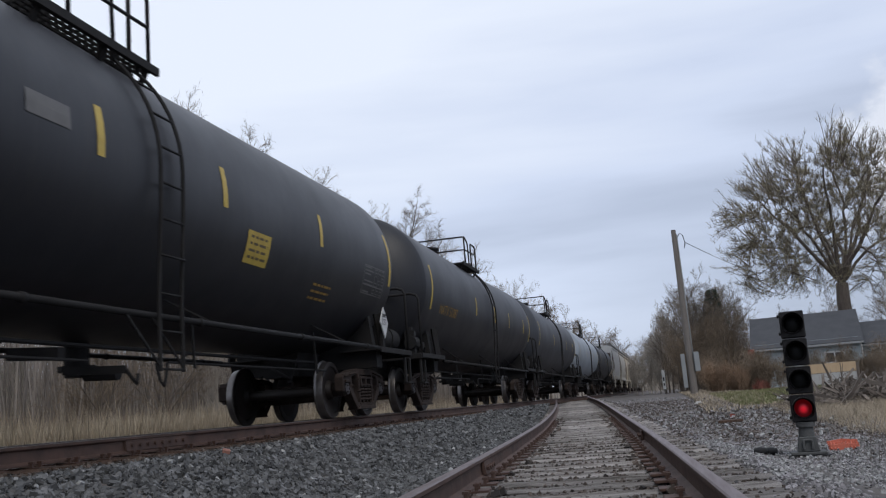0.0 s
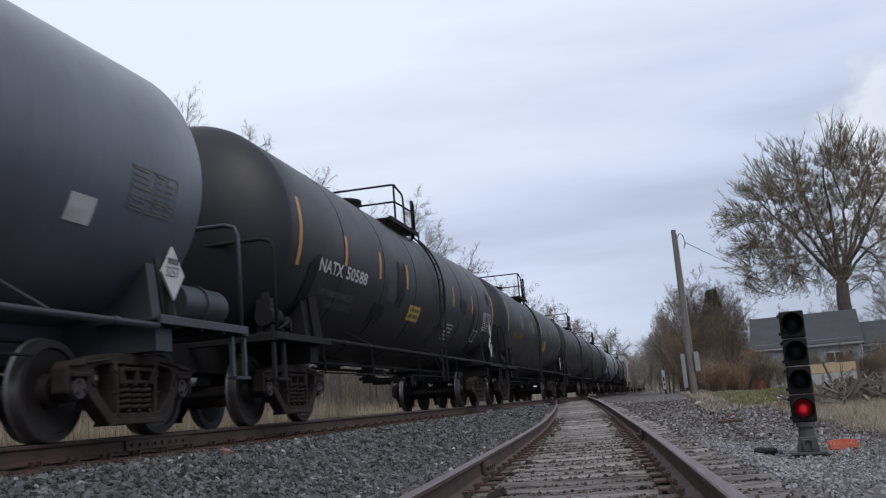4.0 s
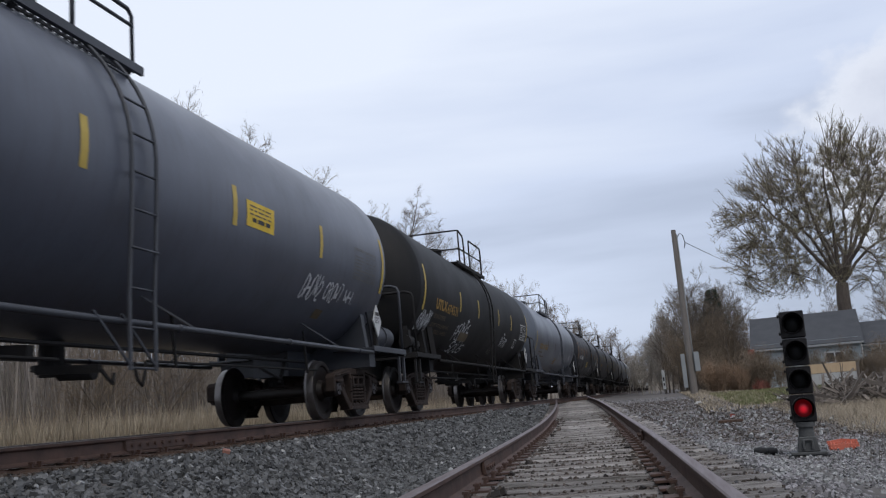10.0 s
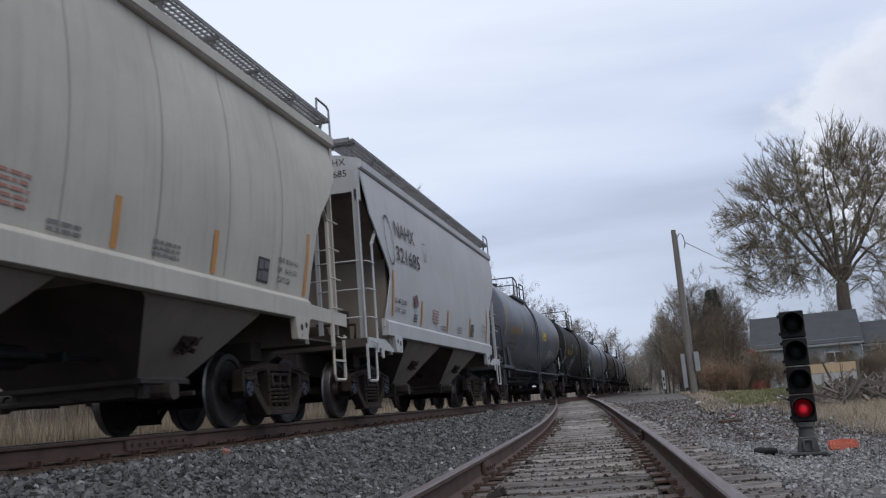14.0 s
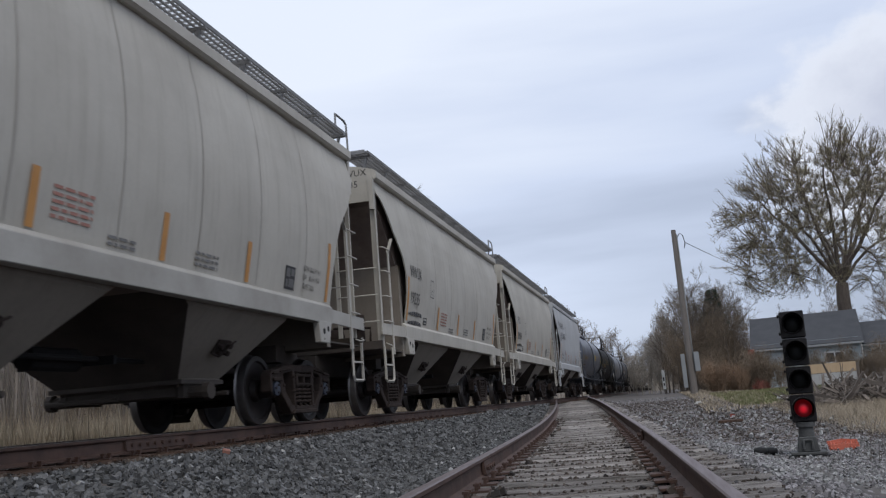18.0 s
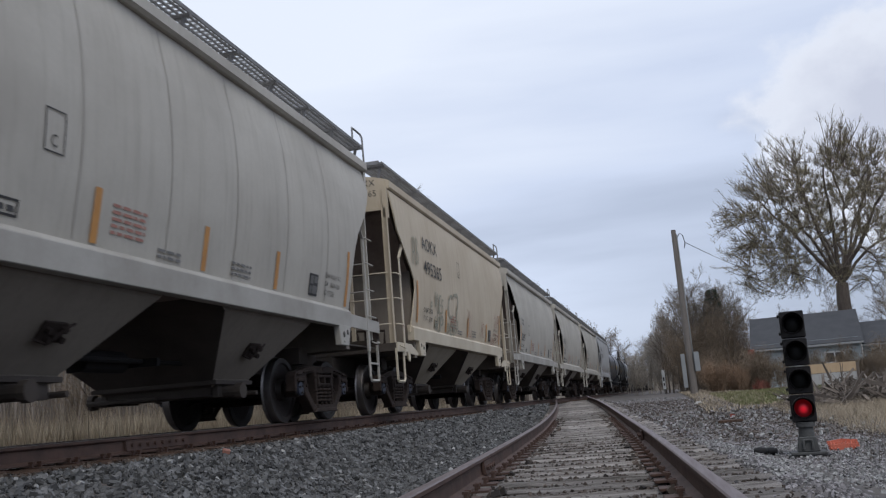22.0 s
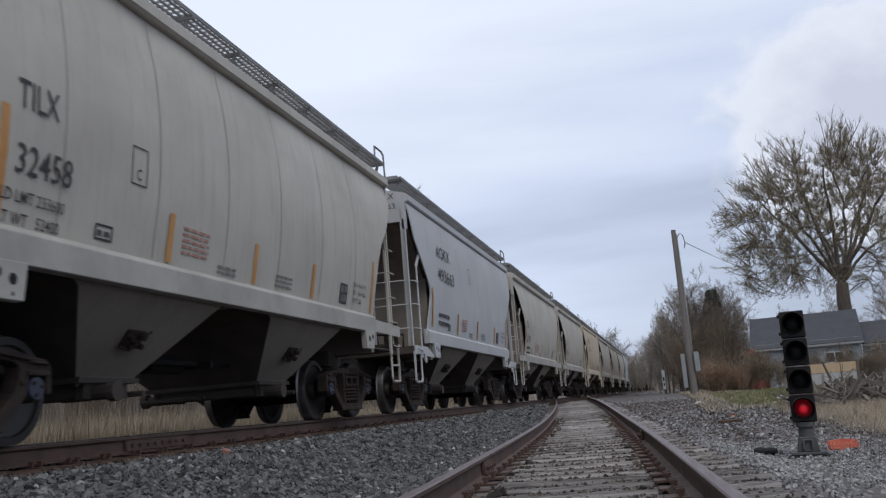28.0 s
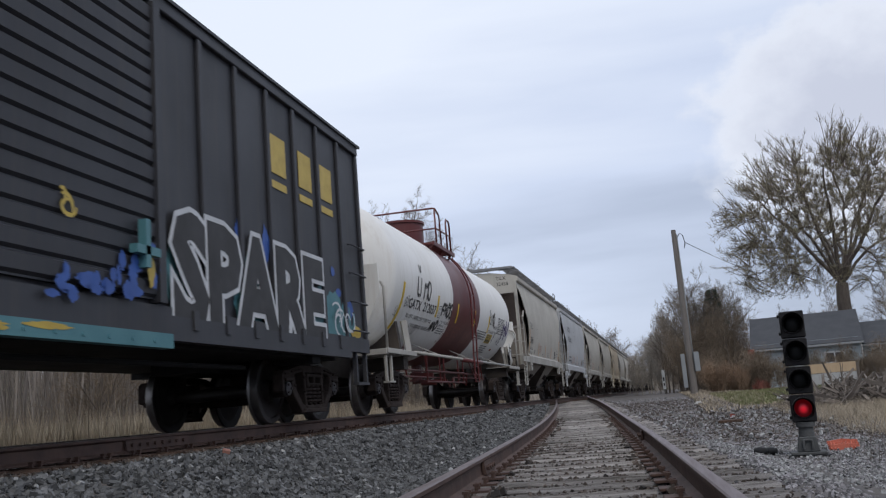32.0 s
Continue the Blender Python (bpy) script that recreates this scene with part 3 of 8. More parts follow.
# ---- bogies ----
def wheelset_mesh(cap):
    g = Geo()
    turn = Matrix.Rotation(-math.pi / 2, 4, "Z")
    for s in (-1, 1):
        prof = [(0.095, 0.60), (0.13, 0.62), (0.15, 0.66), (0.36, 0.70), (0.40, 0.682), (0.478, 0.684), (0.485, 0.70), (0.462, 0.722), (0.457, 0.80), (0.450, 0.824), (0.385, 0.826), (0.37, 0.80), (0.16, 0.765), (0.14, 0.84), (0.10, 0.85)]
        g.lathe([(r, s * y) for r, y in prof], 40, m=turn, slots=[0, 0, 0, 0, 0, 0, 1, 1, 1, 0, 0, 0, 0, 0])
        g.lathe([(0.09, s * 0.85), (0.115, s * 0.88), (0.115, s * 1.04), (0.095, s * 1.06), (0.095, s * 1.095), (0.03, s * 1.10), (0.0, s * 1.10)], 20, m=turn, slots=[0, 0, 0, 2, 2, 2])
        for k in range(3):
            a = 2 * math.pi * k / 3
            g.cyl((s * 1.09, 0.058 * math.cos(a), 0.058 * math.sin(a)), (s * 1.115, 0.058 * math.cos(a), 0.058 * math.sin(a)), 0.017, 6, 0)
    g.cyl((-0.6, 0, 0), (0.6, 0, 0), 0.085, 16, 0)
    return g.mesh("wheelset", [M["wheel"], M["bright"], M[cap]], 35)


def side_frame_mesh():
    """Cast frame: arched top chord, jaws over the bearings, slanting lower members round open windows, columns and a spring seat."""
    g = Geo()
    x0, x1 = 0.94, 1.09
    for s in (-1, 1):
        g.prism([(0, 0.68), (0, 0.785), (s * 0.34, 0.79), (s * 0.62, 0.765), (s * 0.84, 0.715), (s * 1.02, 0.70), (s * 1.085, 0.64), (s * 1.09, 0.42), (s * 1.03, 0.40), (s * 1.01, 0.57), (s * 0.77, 0.58), (s * 0.62, 0.665), (s * 0.40, 0.69)], x0, x1, axis="x")
        g.prism([(s * 0.80, 0.60), (s * 0.775, 0.42), (s * 0.73, 0.36), (s * 0.45, 0.125), (s * 0.30, 0.125), (s * 0.30, 0.225), (s * 0.41, 0.235), (s * 0.615, 0.42), (s * 0.665, 0.52), (s * 0.68, 0.64)], x0 + 0.004, x1 + 0.01, axis="x")
        g.prism([(s * 0.30, 0.20), (s * 0.345, 0.20), (s * 0.385, 0.70), (s * 0.315, 0.70)], x0 - 0.02, x1 + 0.02, axis="x")
        g.prism([(s * 0.44, 0.715), (s * 0.80, 0.675), (s * 0.80, 0.695), (s * 0.44, 0.735)], x1 - 0.02, x1 + 0.035, axis="x")
        g.prism([(s * 0.82, 0.655), (s * 1.03, 0.645), (s * 1.03, 0.67), (s * 0.82, 0.68)], x1 - 0.02, x1 + 0.03, axis="x")
        g.box(x0 - 0.03, x1 + 0.03, s * 0.889 - 0.13, s * 0.889 + 0.13, 0.555, 0.60)
        g.cyl((x1 - 0.02, s * 0.70, 0.50), (x1 + 0.03, s * 0.70, 0.50), 0.028, 8)
        g.cyl((x1 - 0.02, s * 0.36, 0.62), (x1 + 0.035, s * 0.36, 0.62), 0.025, 6)
        g.cyl((x1 - 0.02, s * 0.35, 0.42), (x1 + 0.035, s * 0.35, 0.42), 0.025, 6)
    g.prism([(-0.46, 0.115), (0.46, 0.115), (0.40, 0.175), (-0.40, 0.175)], x0 - 0.03, x1 + 0.045, axis="x")
    g.box(x0 - 0.03, x1 + 0.02, -0.30, 0.30, 0.17, 0.225)
    return g.mesh("side_frame", M["truck"], bevel=0.014)


def bolster_end_mesh():
    """The bolster's end above the springs: a deep rounded casting with two hollows and a friction wedge on each side."""
    g = Geo().box(0.88, 1.12, -0.27, 0.27, 0.50, 0.535).box(0.88, 1.12, -0.25, 0.25, 0.62, 0.66).box(0.88, 1.03, -0.25, 0.25, 0.53, 0.63)
    g.box(0.88, 1.12, -0.03, 0.03, 0.53, 0.63)
    for s in (-1, 1):
        g.prism([(s * 0.29, 0.49), (s * 0.20, 0.50), (s * 0.25, 0.65), (s * 0.30, 0.65)], 0.92, 1.125, axis="x")
    g.tube([(1.06, -0.17, 0.66), (1.07, -0.10, 0.75), (1.07, 0.0, 0.775), (1.07, 0.10, 0.75), (1.06, 0.17, 0.66)], 0.018, 6)
    return g.mesh("bolster_end", M["truck"], bevel=0.008)


def spring_mesh():
    g = Geo()
    pts = [(1.04 + 0.072 * math.cos(k * 0.6), 0.072 * math.sin(k * 0.6), 0.235 + 0.26 * k / 52) for k in range(53)]
    g.tube(pts, 0.021, 5)
    g.cyl((1.04, 0, 0.225), (1.04, 0, 0.5), 0.035, 8)
    return g.mesh("spring", M["truck"], True)


def bolster_mesh():
    g = Geo().prism([(-1.0, 0.42), (-0.55, 0.34), (0.55, 0.34), (1.0, 0.42), (1.0, 0.53), (0.4, 0.60), (-0.4, 0.60), (-1.0, 0.53)], -0.19, 0.19)
    g.cyl((0, 0, 0.60), (0, 0, 0.72), 0.2, 16)
    for s in (-1, 1):
        g.box(-0.75, 0.75, s * 0.36 - 0.05, s * 0.36 + 0.05, 0.3, 0.4)
    return g.mesh("bogie", M["truck"])


WHEELSETS = []


def bogie(car, y, cap="cap"):
    b = part("bogie", shared("bogie", bolster_mesh), car, "rusty cast steel bogie", pose(0, y, 0))
    for s in (-1, 1):
        part("side_frame", shared("frame", side_frame_mesh), b, m=pose(0, 0, 0, 0, 0, 0 if s > 0 else 180))
        part("bolster_end", shared("bolster end", bolster_end_mesh), b, m=pose(0, 0, 0, 0, 0, 0 if s > 0 else 180))
        for k in (-0.18, 0, 0.18):
            part("spring", shared("spring", spring_mesh), b, m=pose(0, k, 0) if s > 0 else pose(0, k, 0, 0, 0, 180))
        w = part("wheelset", shared(("wheelset", cap), lambda: wheelset_mesh(cap)), b, "steel wheels with bright worn treads", pose(0, s * 0.889, WHEEL))
        WHEELSETS.append((w, s * 0.889))


def coupler_mesh():
    g = Geo().box(-0.08, 0.08, 0, 0.55, 0.76, 0.92)
    g.prism([(-0.17, -0.02), (0.05, -0.04), (0.17, 0.10), (0.10, 0.18), (-0.12, 0.16)], 0.70, 0.98, m=Matrix.Rotation(math.pi / 2, 4, "X") @ Matrix.Diagonal((1, 1, -1, 1)))
    return g.mesh("coupler", M["truck"], bevel=0.01)


def couplers(car, half):
    for s in (-1, 1):
        part("coupler", shared("coupler", coupler_mesh), car, m=pose(0, s * half, 0, 0, 0, 0 if s < 0 else 180))
    hose = shared("hose", lambda: Geo().tube([(0.3, 0.5, 0.75), (0.32, 0.15, 0.55), (0.2, 0.0, 0.42), (0.1, -0.02, 0.45)], 0.025, 6).mesh("air_hose", M["rubber"], True))
    for s in (-1, 1):
        part("air_hose", hose, car, m=pose(0, s * half, 0, 0, 0, 0 if s < 0 else 180))


CARS = []


# ---- lettering and marks on the flanks ----
def flat_mark(car, name, x, y, z, text, size, mat, squeeze=1.0, label=""):
    vs, fs = lettering(text, size, mat, squeeze=squeeze)
    g = Geo().add([(x, y + u, z + w) for u, w in vs], fs)
    return part(name, g.mesh(name, mat), car, label)


class Tank:
    """The shell's radius, axis height and droop towards its middle, to lay marks on it; z is the height of the mark."""

    def __init__(self, r, zc, sag, half):
        self.r, self.zc, self.sag, self.half = r, zc, sag, half

    def at(self, y, z, lift=0.005):
        h = z - self.zc - droop(y + 0.22, self.sag, self.half)
        return (math.sqrt(max(0.04, (self.r + lift) ** 2 - h * h)), y, z)

    def text(self, car, y0, y1, z0, z1, text, mat, name="lettering", grow=0.0):
        """Letters stretched to fill the given length and height."""
        vs, fs = lettering(text, 0.3, mat, grow=grow)
        u0, u1 = min(u for u, w in vs), max(u for u, w in vs)
        w0, w1 = min(w for u, w in vs), max(w for u, w in vs)
        g = Geo().add([self.at(y0 + (y1 - y0) * (u - u0) / (u1 - u0), z0 + (z1 - z0) * (w - w0) / (w1 - w0), 0.008) for u, w in vs], fs)
        return part(name, g.mesh(name, mat), car)

    def table(self, car, y0, y1, z0, z1, mat, columns, rows, seed, name="data_table"):
        """A ruled table of small print: thin lines and bars."""
        rnd, g = random.Random(seed), Geo()

        def bar(a, b, c, d):
            n = max(1, int((b - a) / 0.2))
            for i in range(n):
                p, q = a + (b - a) * i / n, a + (b - a) * (i + 1) / n
                g.add([self.at(p, c, 0.007), self.at(q, c, 0.007), self.at(q, d, 0.007), self.at(p, d, 0.007)], [(0, 1, 2, 3)])
        t = 0.008
        for z in (z0, z0 + (z1 - z0) * 0.3, z1):
            bar(y0, y1, z - t, z + t)
        for y in [y0 + (y1 - y0) * f for f in (0.0, *columns, 1.0)]:
            for i in range(4):
                bar(y - t, y + t, z0 + (z1 - z0) * i / 4, z0 + (z1 - z0) * (i + 1) / 4)
        edges = [y0 + (y1 - y0) * f for f in (0.0, *columns, 1.0)]
        for r in range(rows):
            z = z0 + (z1 - z0) * (r + 0.35) / rows
            for a, b in zip(edges, edges[1:]):
                if rnd.random() < 0.85:
                    bar(a + 0.035, b - 0.035 - rnd.uniform(0, 0.4) * (b - a - 0.07), z, z + (z1 - z0) / rows * 0.4)
        return part(name, g.mesh(name, mat), car, "ruled table of small print")

    def patch(self, car, y0, y1, z0, z1, mat, name="stripe", label="", lift=0.005, slant=0.0):
        g, n = Geo(), max(2, int((z1 - z0) / 0.12))
        verts = [self.at(y + slant * (z0 + (z1 - z0) * i / n - z0), z0 + (z1 - z0) * i / n, lift) for i in range(n + 1) for y in (y0, y1)]
        g.add(verts, [(2 * i, 2 * i + 1, 2 * i + 3, 2 * i + 2) for i in range(n)])
        return part(name, g.mesh(name, mat), car, label)

    def lines(self, car, y, z, w, rows, mat, gap=0.07, h=0.035, seed=0, name="small_lettering"):
        """Small lettering too fine to read: rows of bars."""
        rnd, g = random.Random(seed), Geo()
        for r in range(rows):
            u = 0.0
            while u < w:
                k = rnd.uniform(0.06, 0.2)
                a, b, zz = y + u, y + min(u + k, w), z - r * gap
                g.add([self.at(a, zz, 0.006), self.at(b, zz, 0.006), self.at(b, zz + h, 0.006), self.at(a, zz + h, 0.006)], [(0, 1, 2, 3)])
                u += k + 0.035
        return part(name, g.mesh(name, mat), car)


# ---- tank cars ----
def droop(y, sag, half):
    """The two halves of the shell slope down to the outlet in the middle."""
    return sag * (min(1.0, abs(y) / half) - 0.3)


def shell_mesh(r, half, mats, bands=(), sag=0.0):
    """A long cylinder with dished ends; bands are lengths that take the second material."""
    prof, slots = [], []
    head = [(0.0, 0.62), (0.25, 0.60), (0.5, 0.52), (0.72, 0.39), (0.86, 0.26), (0.95, 0.13), (0.99, 0.05), (1.0, 0.0)]
    prof += [(r * a, -half + 0.62 - b) for a, b in head]
    ys = sorted({-half + 0.62, half - 0.62, *[y for b in bands for y in b], *[k for k in np.linspace(-half + 1.2, half - 1.2, 7)]})
    prof += [(r, y) for y in ys[1:]]
    prof += [(r * a, half - 0.62 + b) for a, b in reversed(head[:-1])]
    for i in range(len(prof) - 1):
        mid = (prof[i][1] + prof[i + 1][1]) / 2
        slots.append(1 if any(a < mid < b for a, b in bands) else 0)
    g = Geo().lathe(prof, 64, slots=slots)
    g.v = [(x, y, z + droop(y, sag, half)) for x, y, z in g.v]
    return g.mesh("tank_shell", mats, True)


def tank_car(y_rear, length, label, paint, trim, r=1.53, zc=2.57, sag=0.10, ends=0.63, ladder_at=None, rail_mat=None, stripe_low=2.30, rail_z=1.02, welds=False, post=0.5, loop=0.82, drop=0.27, rail_h=0.78, man_at=0.0, stripes=(), stripe_mat=None, bands=(), band_mat=None, dome=0.22, walk_at=-1.4, gap=0.0, ladder=True, heavy_dome=False, group="tank cars of the train"):
    car = thing("tank_car", label, "tank car", group)
    half = length / 2
    tank = Tank(r, zc, sag, half)
    mats = [M[paint]] + ([M[band_mat]] if band_mat else [])
    sh = part("tank_shell", shared(("shell", r, length, ends, paint, band_mat, bands), lambda: shell_mesh(r, half - ends, mats, bands, sag)), car, m=pose(0, -0.22, zc))
    tr = M[trim]
    for k in range(1, 7):
        y = (k / 7 - 0.5) * (length - 2.4) - 0.22

        def weld():
            g = Geo()
            g.tube([(math.cos(a) * (r + 0.001), 0, math.sin(a) * (r + 0.001)) for a in [i * math.pi / 24 - 1.2 for i in range(22)]], 0.011, 4, caps=False)
            return g.mesh("ring_weld", M[paint], True)
        if welds:
            part("ring_weld", shared(("ring weld", r, paint), weld), car, m=pose(0, y, zc + droop(y + 0.22, sag, half)))
    # underframe: stub sills, bolsters and saddles
    for s in (-1, 1):
        def sill():
            g = Geo().box(-0.3, 0.3, 0.35, 3.1, 0.72, 1.12)
            g.box(-1.35, 1.35, 1.85, 2.15, 0.80, 1.08)
            g.prism([(-1.3, 0.95), (1.3, 0.95), (1.18, 1.95), (0.6, 1.60), (-0.6, 1.60), (-1.18, 1.95)], 1.92, 2.08)
            return g.mesh("stub_sill", M["shade_grime"] if heavy_dome else tr)
        part("stub_sill", shared(("sill", trim), sill), car, m=pose(0, -half if s < 0 else half, 0, 0, 0, 0 if s < 0 else 180))

        def deck():
            g = Geo().box(-1.48, 1.48, 0.36, 0.50, 1.02, 1.12)
            for q in (-1, 1):
                g.box(q * 1.48, q * 0.75, 0.50, 2.30, 1.08, 1.11)
                g.box(q * 1.50, q * 1.46, 0.40, 2.3, 1.04, 1.13)
                for y in (0.9, 1.4, 1.9):
                    g.box(q * 1.46, q * 0.75, y, y + 0.05, 1.02, 1.08)
            return g.mesh("end_platform", tr, bevel=0.006)
        part("end_platform", shared(("deck", trim), deck), car, m=pose(0, s * half, 0, 0, 0, 0 if s < 0 else 180))

        def rail():
            g = Geo().tube([(1.46, 0.5, 1.1), (1.46, 0.5, 2.2), (1.42, 0.5, 2.29), (1.3, 0.5, 2.33), (-1.3, 0.5, 2.33), (-1.42, 0.5, 2.29), (-1.46, 0.5, 2.2), (-1.46, 0.5, 1.1)], 0.027, 6)
            return g.mesh("end_railing", tr, True)
        part("end_railing", shared(("endrail", trim), rail), car, m=pose(0, s * half, 0, 0, 0, 0 if s < 0 else 180))

        for q in (-1, 1):
            part("saddle_strut", shared(("strut", trim), lambda: Geo().bar((0, 0, 1.08), (-0.05, -0.07, 1.72), 0.05, 0.13).mesh("saddle_strut", tr)), car, m=pose(q * 1.42, s * (half - 2.0), 0, 0, 0, 0 if q > 0 else 180))
        if s > 0 or not heavy_dome:
            part("hand_brake" if s < 0 else "air_tank", shared(("gear", trim, s), lambda: (Geo().cyl((1.15, 0.8, 1.38), (1.15, 1.15, 1.38), 0.13, 12).box(1.02, 1.22, 0.86, 1.02, 1.12, 1.62).cyl((1.12, 0.92, 1.62), (1.12, 0.92, 1.7), 0.07, 8).cyl((1.0, 1.28, 1.3), (1.3, 1.28, 1.3), 0.1, 10).box(1.05, 1.25, 1.2, 1.34, 1.12, 1.28).tube([(1.3, 1.3, 1.2), (1.36, 1.1, 1.3), (1.3, 0.9, 1.2), (1.32, 0.75, 1.3)], 0.018, 5) if s < 0 else Geo().cyl((1.1, 0.75, 1.36), (1.1, 1.7, 1.36), 0.21, 20).cyl((1.1, 1.2, 1.36), (1.1, 1.24, 1.36), 0.235, 20)).mesh("gear", tr, 40)), car, m=pose(0, s * half, 0, 0, 0, 0) if s < 0 else pose(0, half - 2.2, 0))

        def step():
            g = Geo()
            for y in (0.42, 0.72):
                g.box(1.42, 1.46, y - 0.03, y + 0.03, 0.55, 1.0)
            g.box(1.38, 1.50, 0.40, 0.74, 0.53, 0.56)
            return g.mesh("step", tr)
        for q in (-1, 1):
            flip = pose(0, s * half, 0, 0, 0, 0 if s < 0 else 180) @ Matrix.Diagonal((q, 1, 1, 1))
            if q * s < 0:
                part("step", shared(("step", trim), step), car, m=pose(0, s * half, 0, 0, 0, 0 if s < 0 else 180))
            else:
                part("step", shared(("step2", trim), lambda: Geo().box(-1.46, -1.42, 0.39, 0.45, 0.55, 1.0).box(-1.46, -1.42, 0.69, 0.75, 0.55, 1.0).box(-1.50, -1.38, 0.40, 0.74, 0.53, 0.56).mesh("step", tr)), car, m=pose(0, s * half, 0, 0, 0, 0 if s < 0 else 180))
    for q in (-1, 1):
        def pipe():
            g = Geo().tube([(0, -half + 2.3, rail_z), (0, half - 2.3, rail_z)], 0.034, 8)
            for k in range(5):
                y = -half + 3.0 + k * (length - 6.0) / 4
                g.tube([(0, y - 0.03, rail_z), (0, y + 0.03, rail_z)], 0.045, 8)
            return g.mesh("side_rail", M[rail_mat] if rail_mat else tr, True)
        part("side_rail", shared(("pipe", trim, length, rail_mat, rail_z), pipe), car, m=pose(q * 1.46, 0, 0))
        for k in range(3):
            y = -half + 4.6 + k * (length - 8.4) / 2
            part("rail_bracket", shared(("brack", trim, r, rail_z), lambda: Geo().bar((1.46, 0, rail_z), (math.sqrt(r * r - (1.42 - zc) ** 2) - 0.03, -0.35, 1.42), 0.03, 0.02).mesh("rail_bracket", tr)), car, m=pose(0, y, 0, 0, 0, 0 if q > 0 else 180))
    bogie(car, -half + 1.92), bogie(car, half - 2.1)
    couplers(car, half)

    def piping():
        g = Geo().tube([(0.55, -half + 2.6, 0.92), (0.55, half - 2.6, 0.92)], 0.025, 6)
        g.tube([(0.95, -half + 3.2, 0.72), (0.95, -1.2, 0.72)], 0.016, 6).tube([(0.85, 0.4, 0.76), (0.85, half - 3.3, 0.76)], 0.016, 6)
        for y in (-half + 3.6, -2.4, 0.9, half - 3.8):
            g.bar((0.9, y, 0.70), (0.86, y, 1.35), 0.028)
        # bottom outlet with its cap, handle and a hanging chain
        g.cyl((0, 0.0, 0.66), (0, 0.0, 1.3), 0.13, 12).cyl((0, 0, 0.72), (0, 0, 0.78), 0.2, 12).cyl((0.1, 0, 0.68), (0.5, 0, 0.66), 0.07, 10)
        g.bar((0.2, -0.5, 0.70), (0.9, -0.5, 0.66), 0.05, 0.08).tube([(0.9, -0.5, 0.66), (0.94, -0.42, 0.55), (0.9, -0.3, 0.52), (0.85, -0.2, 0.62)], 0.02, 5)
        g.tube([(0.88, 0.1, 0.74), (0.9, 0.14, 0.56), (0.9, 0.22, 0.5), (0.88, 0.3, 0.6), (0.86, 0.36, 0.75)], 0.018, 5)
        g.cyl((0.15, -3.1, 1.0), (0.15, -2.3, 1.0), 0.11, 12).bar((0.2, -1.3, 0.84), (0.75, -1.3, 0.8), 0.1, 0.12)
        # truck levers near the bogies
        for q in (-1, 1):
            g.bar((0.35, q * (half - 3.6), 0.6), (0.35, q * (half - 3.3), 1.0), 0.05, 0.03).tube([(0.35, q * (half - 3.55), 0.66), (0.5, q * (half - 4.6), 0.8)], 0.02, 5)
        if heavy_dome:
            for zz in (0.62, 0.86):
                g.tube([(1.0, -2.9, zz), (1.0, 1.0, zz)], 0.02, 6)
            for u in (-2.8, -1.6, -1.2, 0.3, 0.9):
                g.bar((1.0, u, 0.58), (1.0, u, 1.25), 0.03)
        return g.mesh("brake_rigging", M["maroon"] if heavy_dome else M["under"])
    part("brake_rigging", shared(("piping", length), piping), car, "black brake pipes and rods under the tank")
    # walkway on top
    top = zc + r

    def manway():
        g = Geo()
        rr, hh = (0.55, 0.5) if heavy_dome else (0.36, dome)
        g.cyl((0, 0, top - 0.15), (0, 0, top + hh), rr, 20)
        g.cyl((0, 0, top + hh), (0, 0, top + hh + 0.06), rr + 0.04, 20)
        g.cyl((0, 0.75, top - 0.1), (0, 0.75, top + 0.22), 0.14, 10)
        return g.mesh("manway", M[band_mat] if heavy_dome else tr, 40)
    part("manway", shared(("man", trim, top, heavy_dome, dome, band_mat), manway), car, m=pose(0, walk_at + man_at, 0))
    wmat = M[band_mat] if heavy_dome else tr

    floor = top - drop

    def grating():
        g = Geo()
        for i in range(6):
            x = 0.80 + i * 0.07
            g.box(x, x + 0.02, -0.55, 1.55 + gap, floor - 0.03, floor)
        for i in range(int((2.1 + gap) / 0.11)):
            y = -0.55 + i * 0.11
            g.box(0.80, 1.17, y - 0.01, y + 0.01, floor - 0.04, floor - 0.005)
        g.box(1.15, 1.19, -0.57, 1.57 + gap, floor - 0.07, floor + 0.02).box(0.77, 0.81, -0.57, 1.57 + gap, floor - 0.07, floor + 0.02)
        for y in (-0.4, 0.6, 1.45 + gap):
            g.bar((1.1, y, floor - 0.03), (1.02, y, zc + math.sqrt(max(0.1, r * r - 1.06)) - 0.04), 0.05)
        return g.mesh("walkway", wmat)
    for q in (1, -1):
        part("walkway", shared(("grate", trim, top, heavy_dome, gap, drop), grating), car, "steel grating walkway", pose(0, walk_at, 0) if q > 0 else pose(0, walk_at + 1.0 + gap, 0, 0, 0, 180))

    def railing():
        g = Geo()
        x, z0, z1 = 1.12, floor, floor + rail_h
        g.tube([(-x, post, z0), (-x, post - 0.05, z1 - 0.2), (-x, post - 0.2, z1 - 0.06), (-x, 0, z1), (0, 0, z1), (x - 0.05, 0, z1), (x, 0.04, z1), (x, post - 0.12, z1 - 0.08), (x, post - 0.04, z1 - 0.16), (x, post, z0)], 0.022, 6)
        for q in (-1, 1):
            g.tube([(q * x, 0, z0), (q * x, 0, z1)], 0.024, 6)
        g.tube([(-x, 0, z0 + 0.42), (x, 0, z0 + 0.42)], 0.02, 6)
        return g.mesh("railing", wmat, True)
